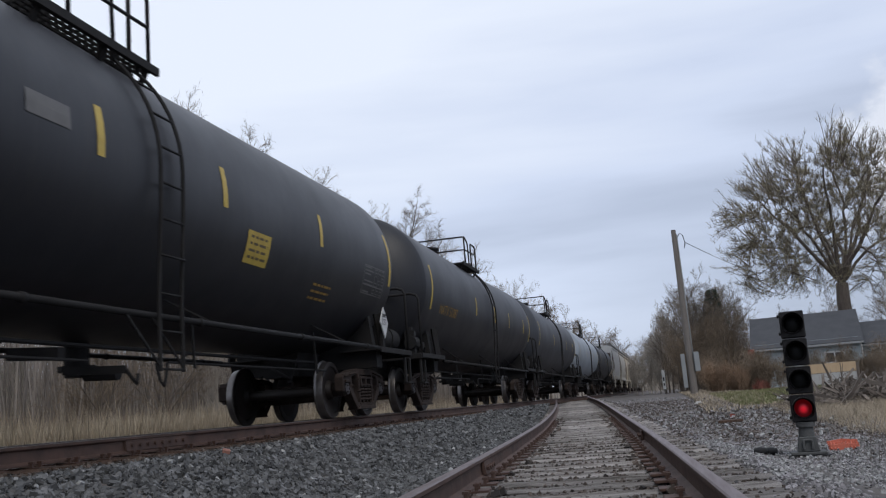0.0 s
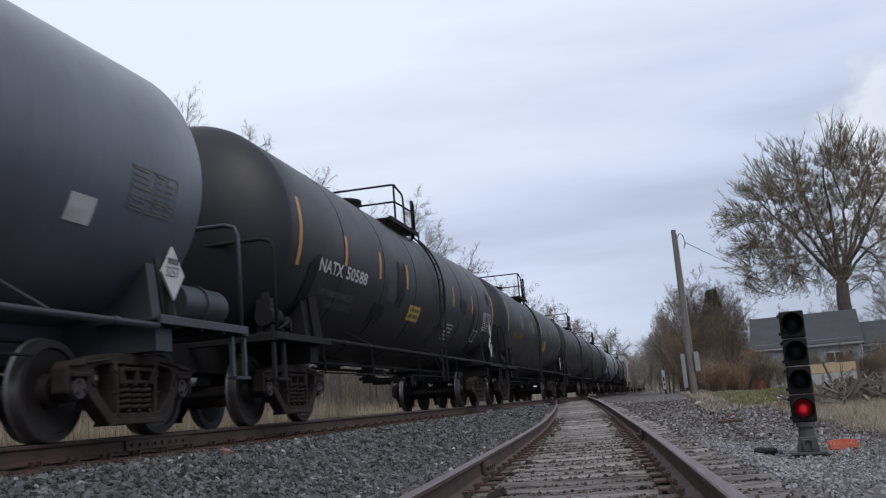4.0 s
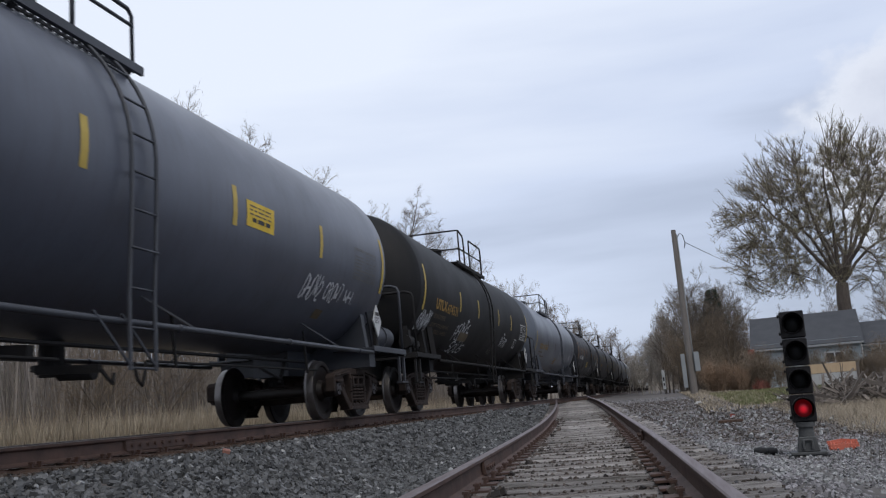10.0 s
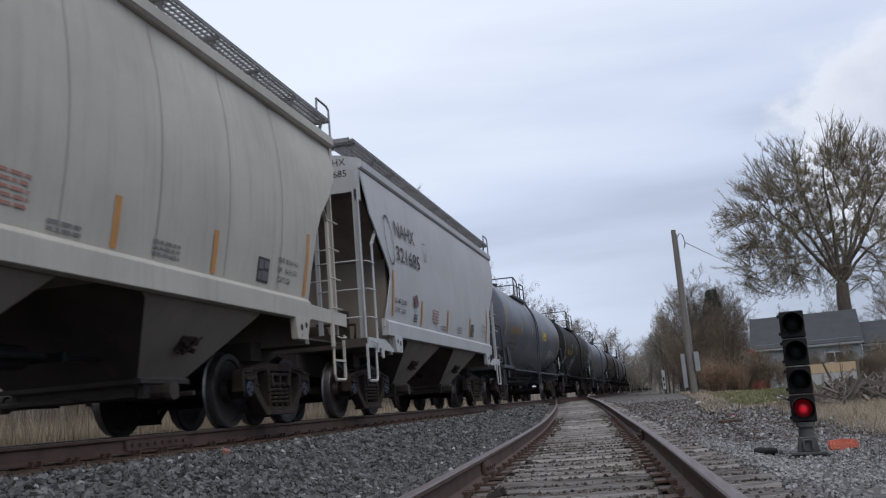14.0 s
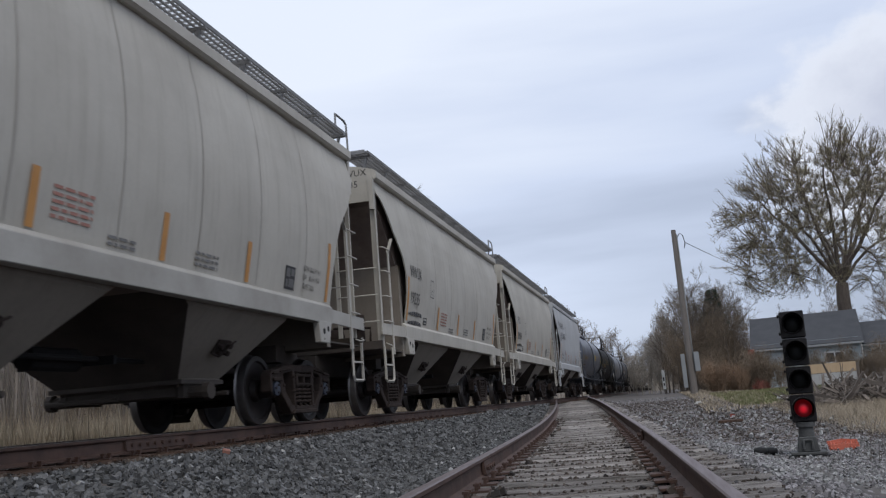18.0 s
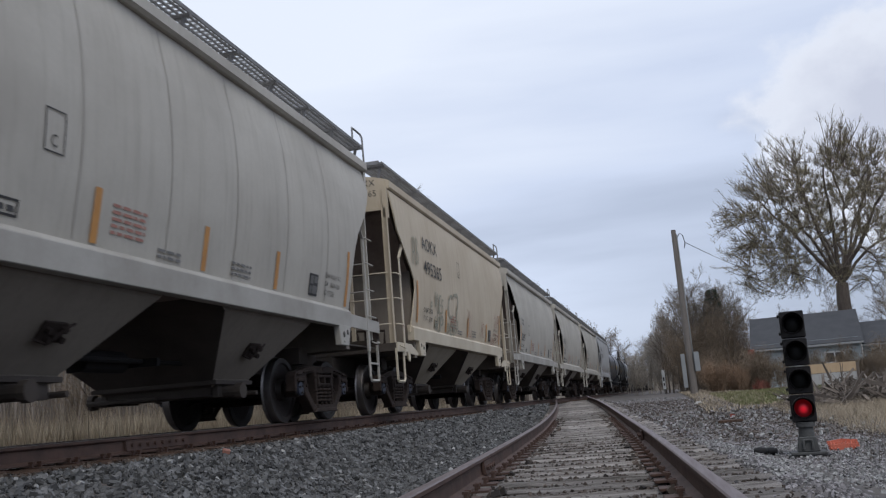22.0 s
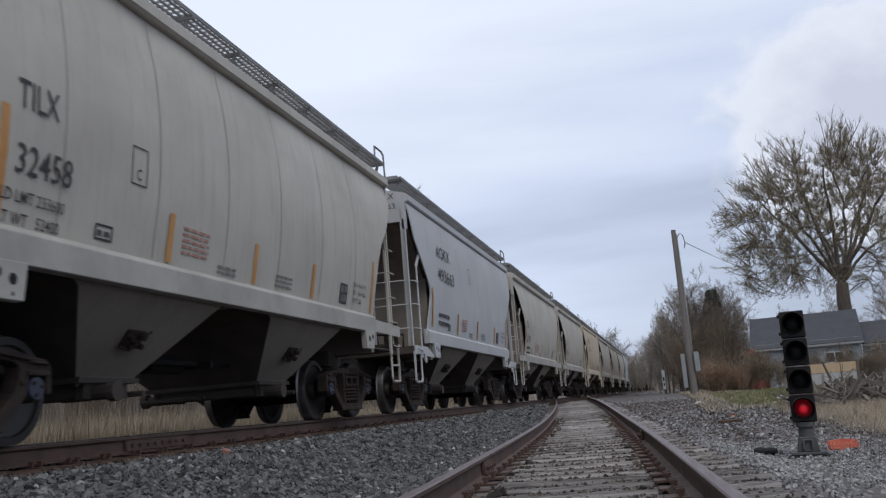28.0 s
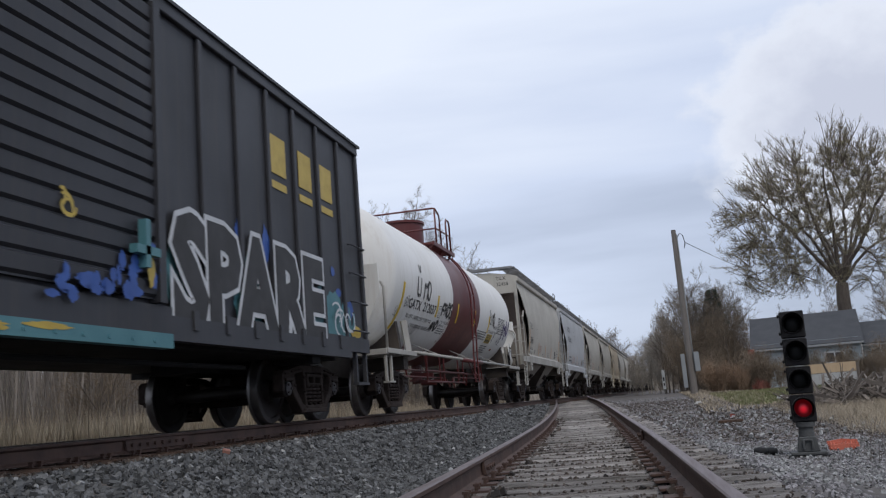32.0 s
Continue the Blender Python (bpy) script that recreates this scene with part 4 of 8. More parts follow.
    part("railing", shared(("railing", trim, top, heavy_dome, post, drop, rail_h), railing), car, m=pose(0, walk_at, 0))

    def handles():
        g = Geo()
        x, z0, a = 1.12, floor, loop
        g.tube([(x, a, z0), (x, a, z0 + rail_h - 0.16), (x, a + 0.06, z0 + rail_h - 0.08), (x, 1.40 + gap, z0 + rail_h - 0.08), (x, 1.47 + gap, z0 + rail_h - 0.14), (x, 1.47 + gap, z0 - 0.05)], 0.024, 6)
        g.tube([(x, 0, z0 + 0.42), (x, 1.47 + gap, z0 + 0.46)], 0.02, 6)
        return g.mesh("hand_loop", wmat, True)
    for q in (1, -1):
        part("hand_loop", shared(("loop", trim, top, heavy_dome, gap, loop, drop, rail_h), handles), car, m=pose(0, walk_at, 0) if q > 0 else pose(0, walk_at, 0, 0, 0, 180))
    # ladder down the near flank
    if ladder:
        def lad():
            g = Geo()
            zs = [1.0 + 0.12 * i for i in range(int((zc + 0.2 - 1.0) / 0.12))]
            for y in (-0.21, 0.21):
                pts = [(1.54, y, 0.58), (1.54, y, 1.25), (r + 0.06, y, zc - 0.45)]
                pts += [((r + 0.07) * math.cos(a), y, zc + (r + 0.07) * math.sin(a)) for a in [k * 0.1 for k in range(0, 9)]]
                pts.append((1.12, y, floor))
                g.tube(pts, 0.022, 6)
            for y in (-0.21, 0.21):
                g.bar((1.54, y, 0.62), (1.48, y - 0.45, 1.08), 0.02)
            return g.mesh("ladder", wmat)
        for q in (1, -1):
            steps = part("ladder", shared(("lad", trim, top, r, heavy_dome, drop), lad), car, m=pose(0, (walk_at + 1.15 + gap if ladder_at is None else ladder_at) if q > 0 else walk_at - 0.2, 0, 0, 0, 0 if q > 0 else 180))
            for i in range(9):
                z = 0.6 + i * 0.36
                x = 1.54 if z < 1.4 else (r + 0.06 if z < zc else math.sqrt(max(0.1, (r + 0.07) ** 2 - (z - zc) ** 2)))
                part("rung", shared(("tank rung", trim, heavy_dome), lambda: Geo().tube([(0, -0.22, 0), (0, 0.22, 0)], 0.013, 6).mesh("rung", wmat, True)), steps, m=pose(x, 0, z))
    for y in stripes:
        end = abs(y) > half - 2.2
        tank.patch(car, y - 0.055, y + 0.055, stripe_low - (0.21 if end else 0), stripe_low + (0.73 if end else 0.47), M[stripe_mat], "stripe", "reflective stripe")
    CARS.append((car, y_rear + half))
    return car, tank, half


# ---- covered hopper cars ----
ROUND = [(1.62, 1.45), (1.9, 1.50), (2.2, 1.55), (2.55, 1.585), (2.85, 1.595), (3.2, 1.585), (3.55, 1.55), (3.85, 1.49), (4.14, 1.43)]
FLAT = [(1.50, 1.47), (1.9, 1.53), (2.3, 1.57), (2.7, 1.58), (3.2, 1.58), (3.6, 1.56), (3.9, 1.53), (4.08, 1.50)]
CURVED_END = [(1.5, 1.98), (2.0, 2.0), (2.2, 1.98), (2.55, 1.89), (2.87, 1.68), (3.25, 1.25), (3.5, 1.03), (3.79, 0.77), (3.86, 0.72), (4.2, 0.72)]
STRAIGHT_END = [(1.4, 1.62), (1.6, 1.66), (2.0, 1.76), (2.40, 1.87), (2.52, 1.82), (2.7, 1.62), (3.09, 1.15), (3.35, 0.86), (3.9, 0.70), (4.2, 0.68)]


def along(table, z):
    for (a, u), (b, w) in zip(table, table[1:]):
        if z <= b:
            return u + (w - u) * max(0.0, (z - a) / (b - a))
    return table[-1][1]


def hopper_sheet(half, prof, ends, bulge, lag=0.0):
    """One side sheet with its inner skin, the +x side."""
    g = Geo()
    zs = sorted({z for z, _ in prof} | {z for z, _ in ends if prof[0][0] < z < prof[-1][0]})
    n = 48
    verts = []
    for inner in (0, 1):
        for z in zs:
            e, w = half - along(ends, z), along(prof, z)
            for i in range(n + 1):
                y = -e + 2 * e * i / n + (lag if z < 3.84 else 0.0)
                b = bulge * abs(math.sin(math.pi * (y + half) / 1.45)) if bulge else 0.0
                verts.append((w + b - 0.025 * inner, y, z))
    rows, k = len(zs), n + 1
    faces = []
    for o in (0, rows * k):
        faces += [(o + r * k + i, o + r * k + i + 1, o + (r + 1) * k + i + 1, o + (r + 1) * k + i) for r in range(rows - 1) for i in range(n)]
    q = rows * k
    for r in range(rows - 1):
        faces += [(r * k, (r + 1) * k, q + (r + 1) * k, q + r * k), (r * k + n, (r + 1) * k + n, q + (r + 1) * k + n, q + r * k + n)]
    for i in range(n):
        faces += [(i, i + 1, q + i + 1, q + i), ((rows - 1) * k + i, (rows - 1) * k + i + 1, q + (rows - 1) * k + i + 1, q + (rows - 1) * k + i)]
    return g.add(verts, faces)


def loft(g, rings, slot=0):
    """Joins rings (lists of the same number of places) and closes the ends."""
    k = len(rings[0])
    verts = [p for ring in rings for p in ring]
    faces = [(i * k + j, i * k + (j + 1) % k, (i + 1) * k + (j + 1) % k, (i + 1) * k + j) for i in range(len(rings) - 1) for j in range(k)]
    faces += [tuple(range(k)), tuple((len(rings) - 1) * k + j for j in range(k))]
    return g.add(verts, faces, slot)


def rect(x, y0, y1, z):
    return [(-x, y0, z), (x, y0, z), (x, y1, z), (-x, y1, z)]


def hopper_car(y_rear, length, label, paint, sillpaint, style="round", marks=None, stripe="orange", group="covered hopper cars of the train"):
    car = thing("hopper_car", label, "hopper car", group)
    half = length / 2
    prof, ends = (ROUND, CURVED_END) if style == "round" else (FLAT, STRAIGHT_END)
    P, S = M[paint], M[sillpaint]
    off = 1.82 if style == "flat" else 2.28
    turn = pose(0, 0, 0, 0, 0, 180)
    for q in (1, -1):
        part("side_sheet", shared(("sheet", style, paint, length, q), lambda: hopper_sheet(half, prof, ends, 0.012 if style == "round" else 0.0, q * (0.15 if style == "round" else 0.0)).mesh("side_sheet", P, 40)), car, m=pose(0, 0, 0) if q > 0 else turn)

    if style == "round":
        def seam():
            zs = [1.66 + 0.12 * i for i in range(21)]
            verts = [(along(prof, z) + 0.006, y, z) for z in zs for y in (-0.009, 0.009)]
            return Geo().add(verts, [(2 * i, 2 * i + 1, 2 * i + 3, 2 * i + 2) for i in range(20)]).mesh("weld_seam", M["seam"])
        for k in range(2, 8):
            part("weld_seam", shared("seam", seam), car, m=pose(0, -half + k * 1.45, 0))

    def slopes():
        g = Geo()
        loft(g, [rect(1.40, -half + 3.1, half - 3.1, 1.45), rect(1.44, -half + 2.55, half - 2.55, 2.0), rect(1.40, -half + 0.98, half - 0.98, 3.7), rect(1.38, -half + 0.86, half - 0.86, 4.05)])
        # Shade below the overhanging end is put into this sheet's colour.
        return g.mesh("slope_sheet", M["shaded_slope"])
    part("slope_sheet", shared(("slope", paint, length), slopes), car, "streaked brown sloping end sheets with their shade painted in")

    def roof():
        ring = [(1.50, 4.04), (1.54, 4.07), (1.54, 4.19), (1.48, 4.225), (1.2, 4.30), (0.6, 4.40), (0, 4.43), (-0.6, 4.40), (-1.2, 4.30), (-1.48, 4.225), (-1.54, 4.19), (-1.54, 4.07), (-1.50, 4.04)]
        return Geo().prism(ring, -half + 0.66, half - 0.66).mesh("roof", P)
    part("roof", shared(("roof", paint, length), roof), car, m=pose(0, 0, 0.06))
    for s in (-1, 1):
        def panel():
            g = Geo().prism([(-1.43, 3.71), (1.43, 3.71), (1.46, 4.16), (1.15, 4.32), (0.6, 4.42), (-0.6, 4.42), (-1.15, 4.32), (-1.46, 4.16)], 0.64, 0.68)
            for q in (-1, 1):
                g.box(q * 1.485, q * 1.40, 0.60, 0.70, 3.55, 4.14)
            return g.mesh("end_panel", P)
        flip = pose(0, s * half, 0, 0, 0, 0 if s < 0 else 180)
        part("end_panel", shared(("panel", paint), panel), car, m=flip)
        for x in (1.42, 0.70, -0.70, -1.42):
            part("end_post", shared(("post", paint, x > 1), lambda: (Geo().box(-0.055, 0.06, 0.02, 0.035, 1.10, 3.74).box(0.045, 0.06, -0.05, 0.03, 1.10, 3.74) if x > 1 else Geo().box(-0.035, 0.035, -0.02, 0.02, 1.22, 3.74)).mesh("end_post", P)), car, m=flip @ pose(x, 0.58 if style == "flat" else 0.70, 0))
        # Bay paint, darker than the body, puts slope-sheet shade into the bulkhead's colour.
        part("end_bulkhead", shared(("bulkhead", paint), lambda: Geo().box(-1.46, 1.46, 1.90, 2.04, 1.02, 2.72).mesh("end_bulkhead", M["bay"])), car, m=flip)

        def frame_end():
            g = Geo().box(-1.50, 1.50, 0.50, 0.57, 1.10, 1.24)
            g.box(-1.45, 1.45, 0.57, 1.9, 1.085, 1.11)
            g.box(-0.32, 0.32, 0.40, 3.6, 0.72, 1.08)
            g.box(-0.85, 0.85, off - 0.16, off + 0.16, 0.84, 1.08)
            return g.mesh("end_frame", M["shade_grime"])
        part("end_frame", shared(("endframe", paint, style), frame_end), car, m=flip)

        ahead = flip if style == "flat" else flip @ pose(0, 0.12, 0)
        for q in (-1, 1):
            def corner():
                a, b = (1.50, 1.525) if q > 0 else (-1.525, -1.50)
                g = Geo().prism([(0.52, 1.08), (1.2, 1.10), (1.22, 0.95), (1.28, 0.92), (1.34, 0.95), (1.36, 1.07), (1.90, 1.05), (1.92, 1.10), (1.45, 1.25), (0.52, 1.25)] if style == "flat" else [(0.50, 1.34), (1.95, 1.36), (1.95, 1.56), (0.50, 1.53)], a, b, axis="x")
                return g.mesh("corner_plate", S)
            plate = part("corner_plate", shared(("corner", sillpaint, style, q), corner), car, m=flip)
            part("grab_iron", shared(("grab", sillpaint, q), lambda: Geo().tube([(q * 1.52, 0.66, 1.2), (q * 1.57, 0.68, 1.17), (q * 1.57, 0.9, 1.15), (q * 1.52, 0.94, 1.18)], 0.012, 5).mesh("grab_iron", S, True)), plate)

        part("brake_cylinder", shared("hcyl", lambda: Geo().cyl((-0.4, 1.3, 1.4), (0.5, 1.3, 1.4), 0.18, 12).mesh("brake_cylinder", M["truck"], 40)), car, m=flip)
        part("air_reservoir", shared("hres", lambda: Geo().cyl((0.9, 1.0, 1.25), (0.9, 1.0, 1.75), 0.14, 12).mesh("air_reservoir", M["truck"], 40)), car, m=flip)
        part("brake_pipe", shared("hpipe", lambda: Geo().tube([(1.2, 0.8, 1.25), (1.2, 0.85, 1.5), (0.5, 0.9, 1.55)], 0.025, 6).mesh("brake_pipe", M["truck"], True)), car, m=flip)
        if s > 0:
            def wheel():
                g = Geo().tube([(-0.75 + 0.26 * math.cos(k * math.pi / 8), 0.56, 2.5 + 0.26 * math.sin(k * math.pi / 8)) for k in range(17)], 0.018, 5)
                return g.bar((-1.01, 0.56, 2.5), (-0.49, 0.56, 2.5), 0.02).bar((-0.75, 0.56, 2.24), (-0.75, 0.56, 2.76), 0.02).bar((-0.75, 0.56, 2.5), (-0.75, 0.7, 2.5), 0.05).mesh("brake_wheel", M["truck"])
            part("brake_wheel", shared("hwheel", wheel), car, m=flip)
        # ladders: one on each flank, one on the end
        for q in (1, -1):
            def lad():
                g = Geo().prism([(q * 1.50, 0), (q * 1.535, 0), (q * 1.535, 0.08), (q * 1.52, 0.08), (q * 1.52, 0.02), (q * 1.50, 0.02)], 1.02, 2.86, m=pose(0, 1.03, 0) @ Matrix(((1, 0, 0, 0), (0, 0, -1, 0), (0, 1, 0, 0), (0, 0, 0, 1))))
                return g.bar((q * 1.52, 1.0, 2.84), (q * 1.53, 1.24, 3.12), 0.05, 0.02).mesh("side_ladder", S)

            def rung():
                return Geo().tube([(q * 1.49, 0.59, 0), (q * 1.55, 0.62, 0), (q * 1.55, 0.98, 0), (q * 1.52, 1.02, 0)], 0.013, 5).mesh("rung", S, True)

            def step():
                return Geo().tube([(q * 1.50, 0.50, 1.14), (q * 1.50, 0.50, 0.58), (q * 1.50, 0.53, 0.55), (q * 1.50, 0.90, 0.55), (q * 1.50, 0.95, 0.62), (q * 1.50, 0.95, 1.14)], 0.024, 4).mesh("step", S)
            ladder = part("side_ladder", shared(("lad", sillpaint, q), lad), car, m=ahead)
            for z in (1.58, 2.05, 2.51) if style == "flat" else (1.58, 2.02, 2.46, 2.88):
                part("rung", shared(("rung", sillpaint, q), rung), ladder, m=pose(0, 0, z))
            foot = part("step", shared(("hstep", sillpaint, q), step), car, m=ahead)
            if style == "round":
                part("rung", shared(("tread", sillpaint, q), lambda: Geo().bar((q * 1.50, 0.50, 0), (q * 1.50, 0.95, 0), 0.03).mesh("rung", S)), foot, m=pose(0, 0, 0.83))
            for z in (1.59, 2.05, 2.52):
                part("end_rung", shared(("erung", sillpaint, q), lambda: Geo().tube([(q * 0.70, 0.55, 0), (q * 1.0, 0.54, 0), (q * 1.42, 0.55, 0)], 0.012, 5).mesh("end_rung", S, True)), car, m=ahead @ pose(0, 0, z))
    for q in (1, -1):
        def sill():
            g = Geo().prism([(1.40, 1.34), (1.53, 1.34), (1.54, 1.58), (1.47, 1.64), (1.40, 1.64)], -half + (1.68 if style == "flat" else 1.95), half - (1.68 if style == "flat" else 1.95))
            for s in (-1, 1):
                g.prism([(s * (half - 2.0), 1.36), (s * (half - 2.5), 1.36), (s * (half - 2.45), 1.06), (s * (half - 2.1), 1.06)], 1.44, 1.535, axis="x")
                # Black discs stand in for the shaded holes through the hanging plate.
                g.cyl((1.52, s * (half - 2.32), 1.22), (1.539, s * (half - 2.32), 1.22), 0.055, 12, 1).cyl((1.52, s * (half - 2.16), 1.26), (1.539, s * (half - 2.16), 1.26), 0.05, 12, 1).cyl((1.52, s * (half - 2.32), 1.11), (1.539, s * (half - 2.32), 1.11), 0.025, 8, 1)
            return g.mesh("side_sill", [S, M["under"]], bevel=0.008)
        part("side_sill", shared(("hsill", sillpaint, length, style), sill), car, "pale painted side sill", pose(0, 0, 0) if q > 0 else turn)
    for c in (-1.95, 1.95):
        def bay():
            g = Geo()
            loft(g, [rect(1.40, -1.55, 1.55, 1.5), rect(1.38, -1.25, 1.25, 1.3), rect(0.78, -0.45, 0.45, 0.56), rect(0.74, -0.40, 0.40, 0.50)])
            # End slopes face down and take the dark slot: shade put into paint.
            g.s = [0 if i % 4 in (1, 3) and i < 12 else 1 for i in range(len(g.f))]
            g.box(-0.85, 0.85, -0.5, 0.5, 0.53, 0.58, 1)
            for q in (-1, 1):
                for i in range(14):
                    g.cyl((q * 0.80, -0.44 + i * 0.068, 0.58), (q * 0.83, -0.44 + i * 0.068, 0.58), 0.016, 6)
            return g.mesh("hopper_bay", [M["bay"] if paint != "hopper_cream" else M["cream_bay"], M["shade_grime"]])
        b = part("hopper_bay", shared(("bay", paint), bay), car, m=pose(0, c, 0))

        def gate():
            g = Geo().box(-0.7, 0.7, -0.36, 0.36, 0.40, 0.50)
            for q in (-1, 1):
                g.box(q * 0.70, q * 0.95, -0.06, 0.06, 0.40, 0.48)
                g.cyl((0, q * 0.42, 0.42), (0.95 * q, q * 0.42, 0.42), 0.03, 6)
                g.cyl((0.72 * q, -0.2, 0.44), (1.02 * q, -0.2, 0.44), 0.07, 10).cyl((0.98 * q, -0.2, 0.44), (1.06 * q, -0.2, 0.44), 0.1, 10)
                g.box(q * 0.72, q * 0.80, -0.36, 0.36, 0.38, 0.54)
            return g.mesh("outlet_gate", M["shade_grime"])
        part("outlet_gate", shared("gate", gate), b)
        def latch():
            g = Geo()
            m = pose(1.10, 0, 0.94, 0, 38, 0)
            g.box(-0.02, 0.02, -0.15, 0.15, -0.10, 0.09, 0, m)
            for u, w in ((-0.10, 0.02), (0.0, -0.03), (0.09, 0.04), (-0.05, -0.07), (0.12, -0.06)):
                g.cyl(m @ Vector((0, u, w)), m @ Vector((0.075, u, w + 0.01)), 0.032, 7)
            g.tube([m @ Vector(p) for p in ((0.03, -0.2, -0.08), (0.06, -0.05, -0.1), (0.06, 0.1, 0.08), (0.02, 0.22, 0.1))], 0.014, 5)
            return g.mesh("vibrator_bracket", M["truck"])
        part("vibrator_bracket", shared("latch", latch), b)

    def rods():
        g = Geo().tube([(0.5, -half + 3, 0.80), (0.5, half - 3, 0.80)], 0.03, 6).tube([(-0.55, -half + 3, 0.9), (-0.55, half - 3, 0.9)], 0.02, 6)
        g.cyl((0.3, -0.45, 0.8), (0.3, 0.3, 0.8), 0.12, 12).bar((-0.5, 0.5, 0.8), (0.7, 0.42, 0.78), 0.05, 0.09)
        return g.mesh("brake_rigging", M["under"])
    part("brake_rigging", shared(("rods", length), rods), car)

    def board():
        g = Geo()
        for x in (0.98, 1.06, 1.14, 1.22, 1.30, 1.38, 1.44):
            g.box(x - 0.006, x + 0.006, -half + 0.55, half - 0.55, 4.50, 4.53)
        y = -half + 0.55
        while y < half - 0.5:
            g.box(0.97, 1.45, y - 0.006, y + 0.006, 4.50, 4.53)
            y += 0.1
        g.box(1.44, 1.46, -half + 0.55, half - 0.55, 4.49, 4.54)
        y = -half + 0.7
        while y < half - 0.5:
            g.box(0.9, 1.46, y - 0.025, y + 0.025, 4.455, 4.49)
            g.bar((1.38, y, 4.48), (1.30, y, 4.2), 0.04)
            y += 1.165
        for s in (1,):
            g.tube([(1.44, s * (half - 1.05), 4.52), (1.44, s * (half - 1.03), 4.74), (1.44, s * (half - 0.62), 4.74), (1.46, s * (half - 0.58), 4.68), (1.47, s * (half - 0.58), 4.12)], 0.018, 6)
        return g.mesh("running_board", M["galv"])
    for q in (1, -1):
        part("running_board", shared(("board", length), board), car, "galvanised grating running board", pose(0, 0, 0.06) if q > 0 else pose(0, 0, 0.06, 0, 0, 180))

    def cross():
        g = Geo()
        for i in range(8):
            y = 0.55 + i * 0.07
            g.box(-0.98, 0.98, y - 0.006, y + 0.006, 4.52, 4.55)
        for i in range(20):
            x = -0.95 + i * 0.1
            g.box(x - 0.006, x + 0.006, 0.55, 1.04, 4.52, 4.55)
        g.box(-1.4, 1.4, 0.53, 0.56, 4.49, 4.56)
        return g.mesh("end_board", M["galv"])
    for s in (-1, 1):
        part("end_board", shared("cross", cross), car, m=pose(0, s * half, 0.06, 0, 0, 0 if s < 0 else 180))

    def hatch():
        g = Geo()
        for i in range(10):
            y = -half + 1.4 + i * (length - 2.8) / 9
            g.cyl((0, y, 4.30), (0, y, 4.44), 0.38, 16)
        return g.mesh("roof_hatches", P)
    part("roof_hatches", shared(("hatch", paint, length), hatch), car, m=pose(0, 0, 0.10))
    bogie(car, -half + off, "blue_cap"), bogie(car, half - 2.12, "blue_cap")
    couplers(car, half)
    if marks:
        hopper_marks(car, half, prof, marks, M[stripe])
    CARS.append((car, y_rear + half))
    return car


def side_text(car, half, prof, y, z, text, size, mat, squeeze=0.72, name="lettering"):
    vs, fs = lettering(text, size, mat, squeeze=squeeze, grow=size * 0.004)
    g = Geo().add([(along(prof, z + w) + 0.020, -half + y + u, z + w) for u, w in vs], fs)
    part(name, g.mesh(name, mat), car)


def side_patch(car, half, prof, y0, y1, z0, z1, mat, name="stripe", lean=0.0, lift=0.018):
    n = max(2, int((z1 - z0) / 0.15))
    verts = [(along(prof, z0 + (z1 - z0) * i / n) + lift, -half + y + lean * i / n, z0 + (z1 - z0) * i / n) for i in range(n + 1) for y in (y0, y1)]
    part(name, Geo().add(verts, [(2 * i, 2 * i + 1, 2 * i + 3, 2 * i + 2) for i in range(n)]).mesh(name, mat), car)


def side_bars(car, half, prof, y, z, w, rows, mat, h=0.04, gap=0.075, seed=1):
    rnd, g = random.Random(seed), Geo()
    for r in range(rows):
        u = 0.0
        while u < w:
            k = rnd.uniform(0.05, 0.16)
            a, b, zz = -half + y + u, -half + y + min(w, u + k), z - r * gap
            x = along(prof, zz) + 0.020
            g.add([(x, a, zz), (x, b, zz), (x, b, zz + h), (x, a, zz + h)], [(0, 1, 2, 3)])
            u += k + 0.03
    part("small_lettering", g.mesh("small_lettering", mat), car)


def frame_mark(car, half, prof, y, z, w, h, mat, t=0.02):
    for a, b, c, d in ((y, y + w, z, z + t), (y, y + w, z + h - t, z + h), (y, y + t, z, z + h), (y + w - t, y + w, z, z + h)):
        side_patch(car, half, prof, a, b, c, d, mat, "mark_border")


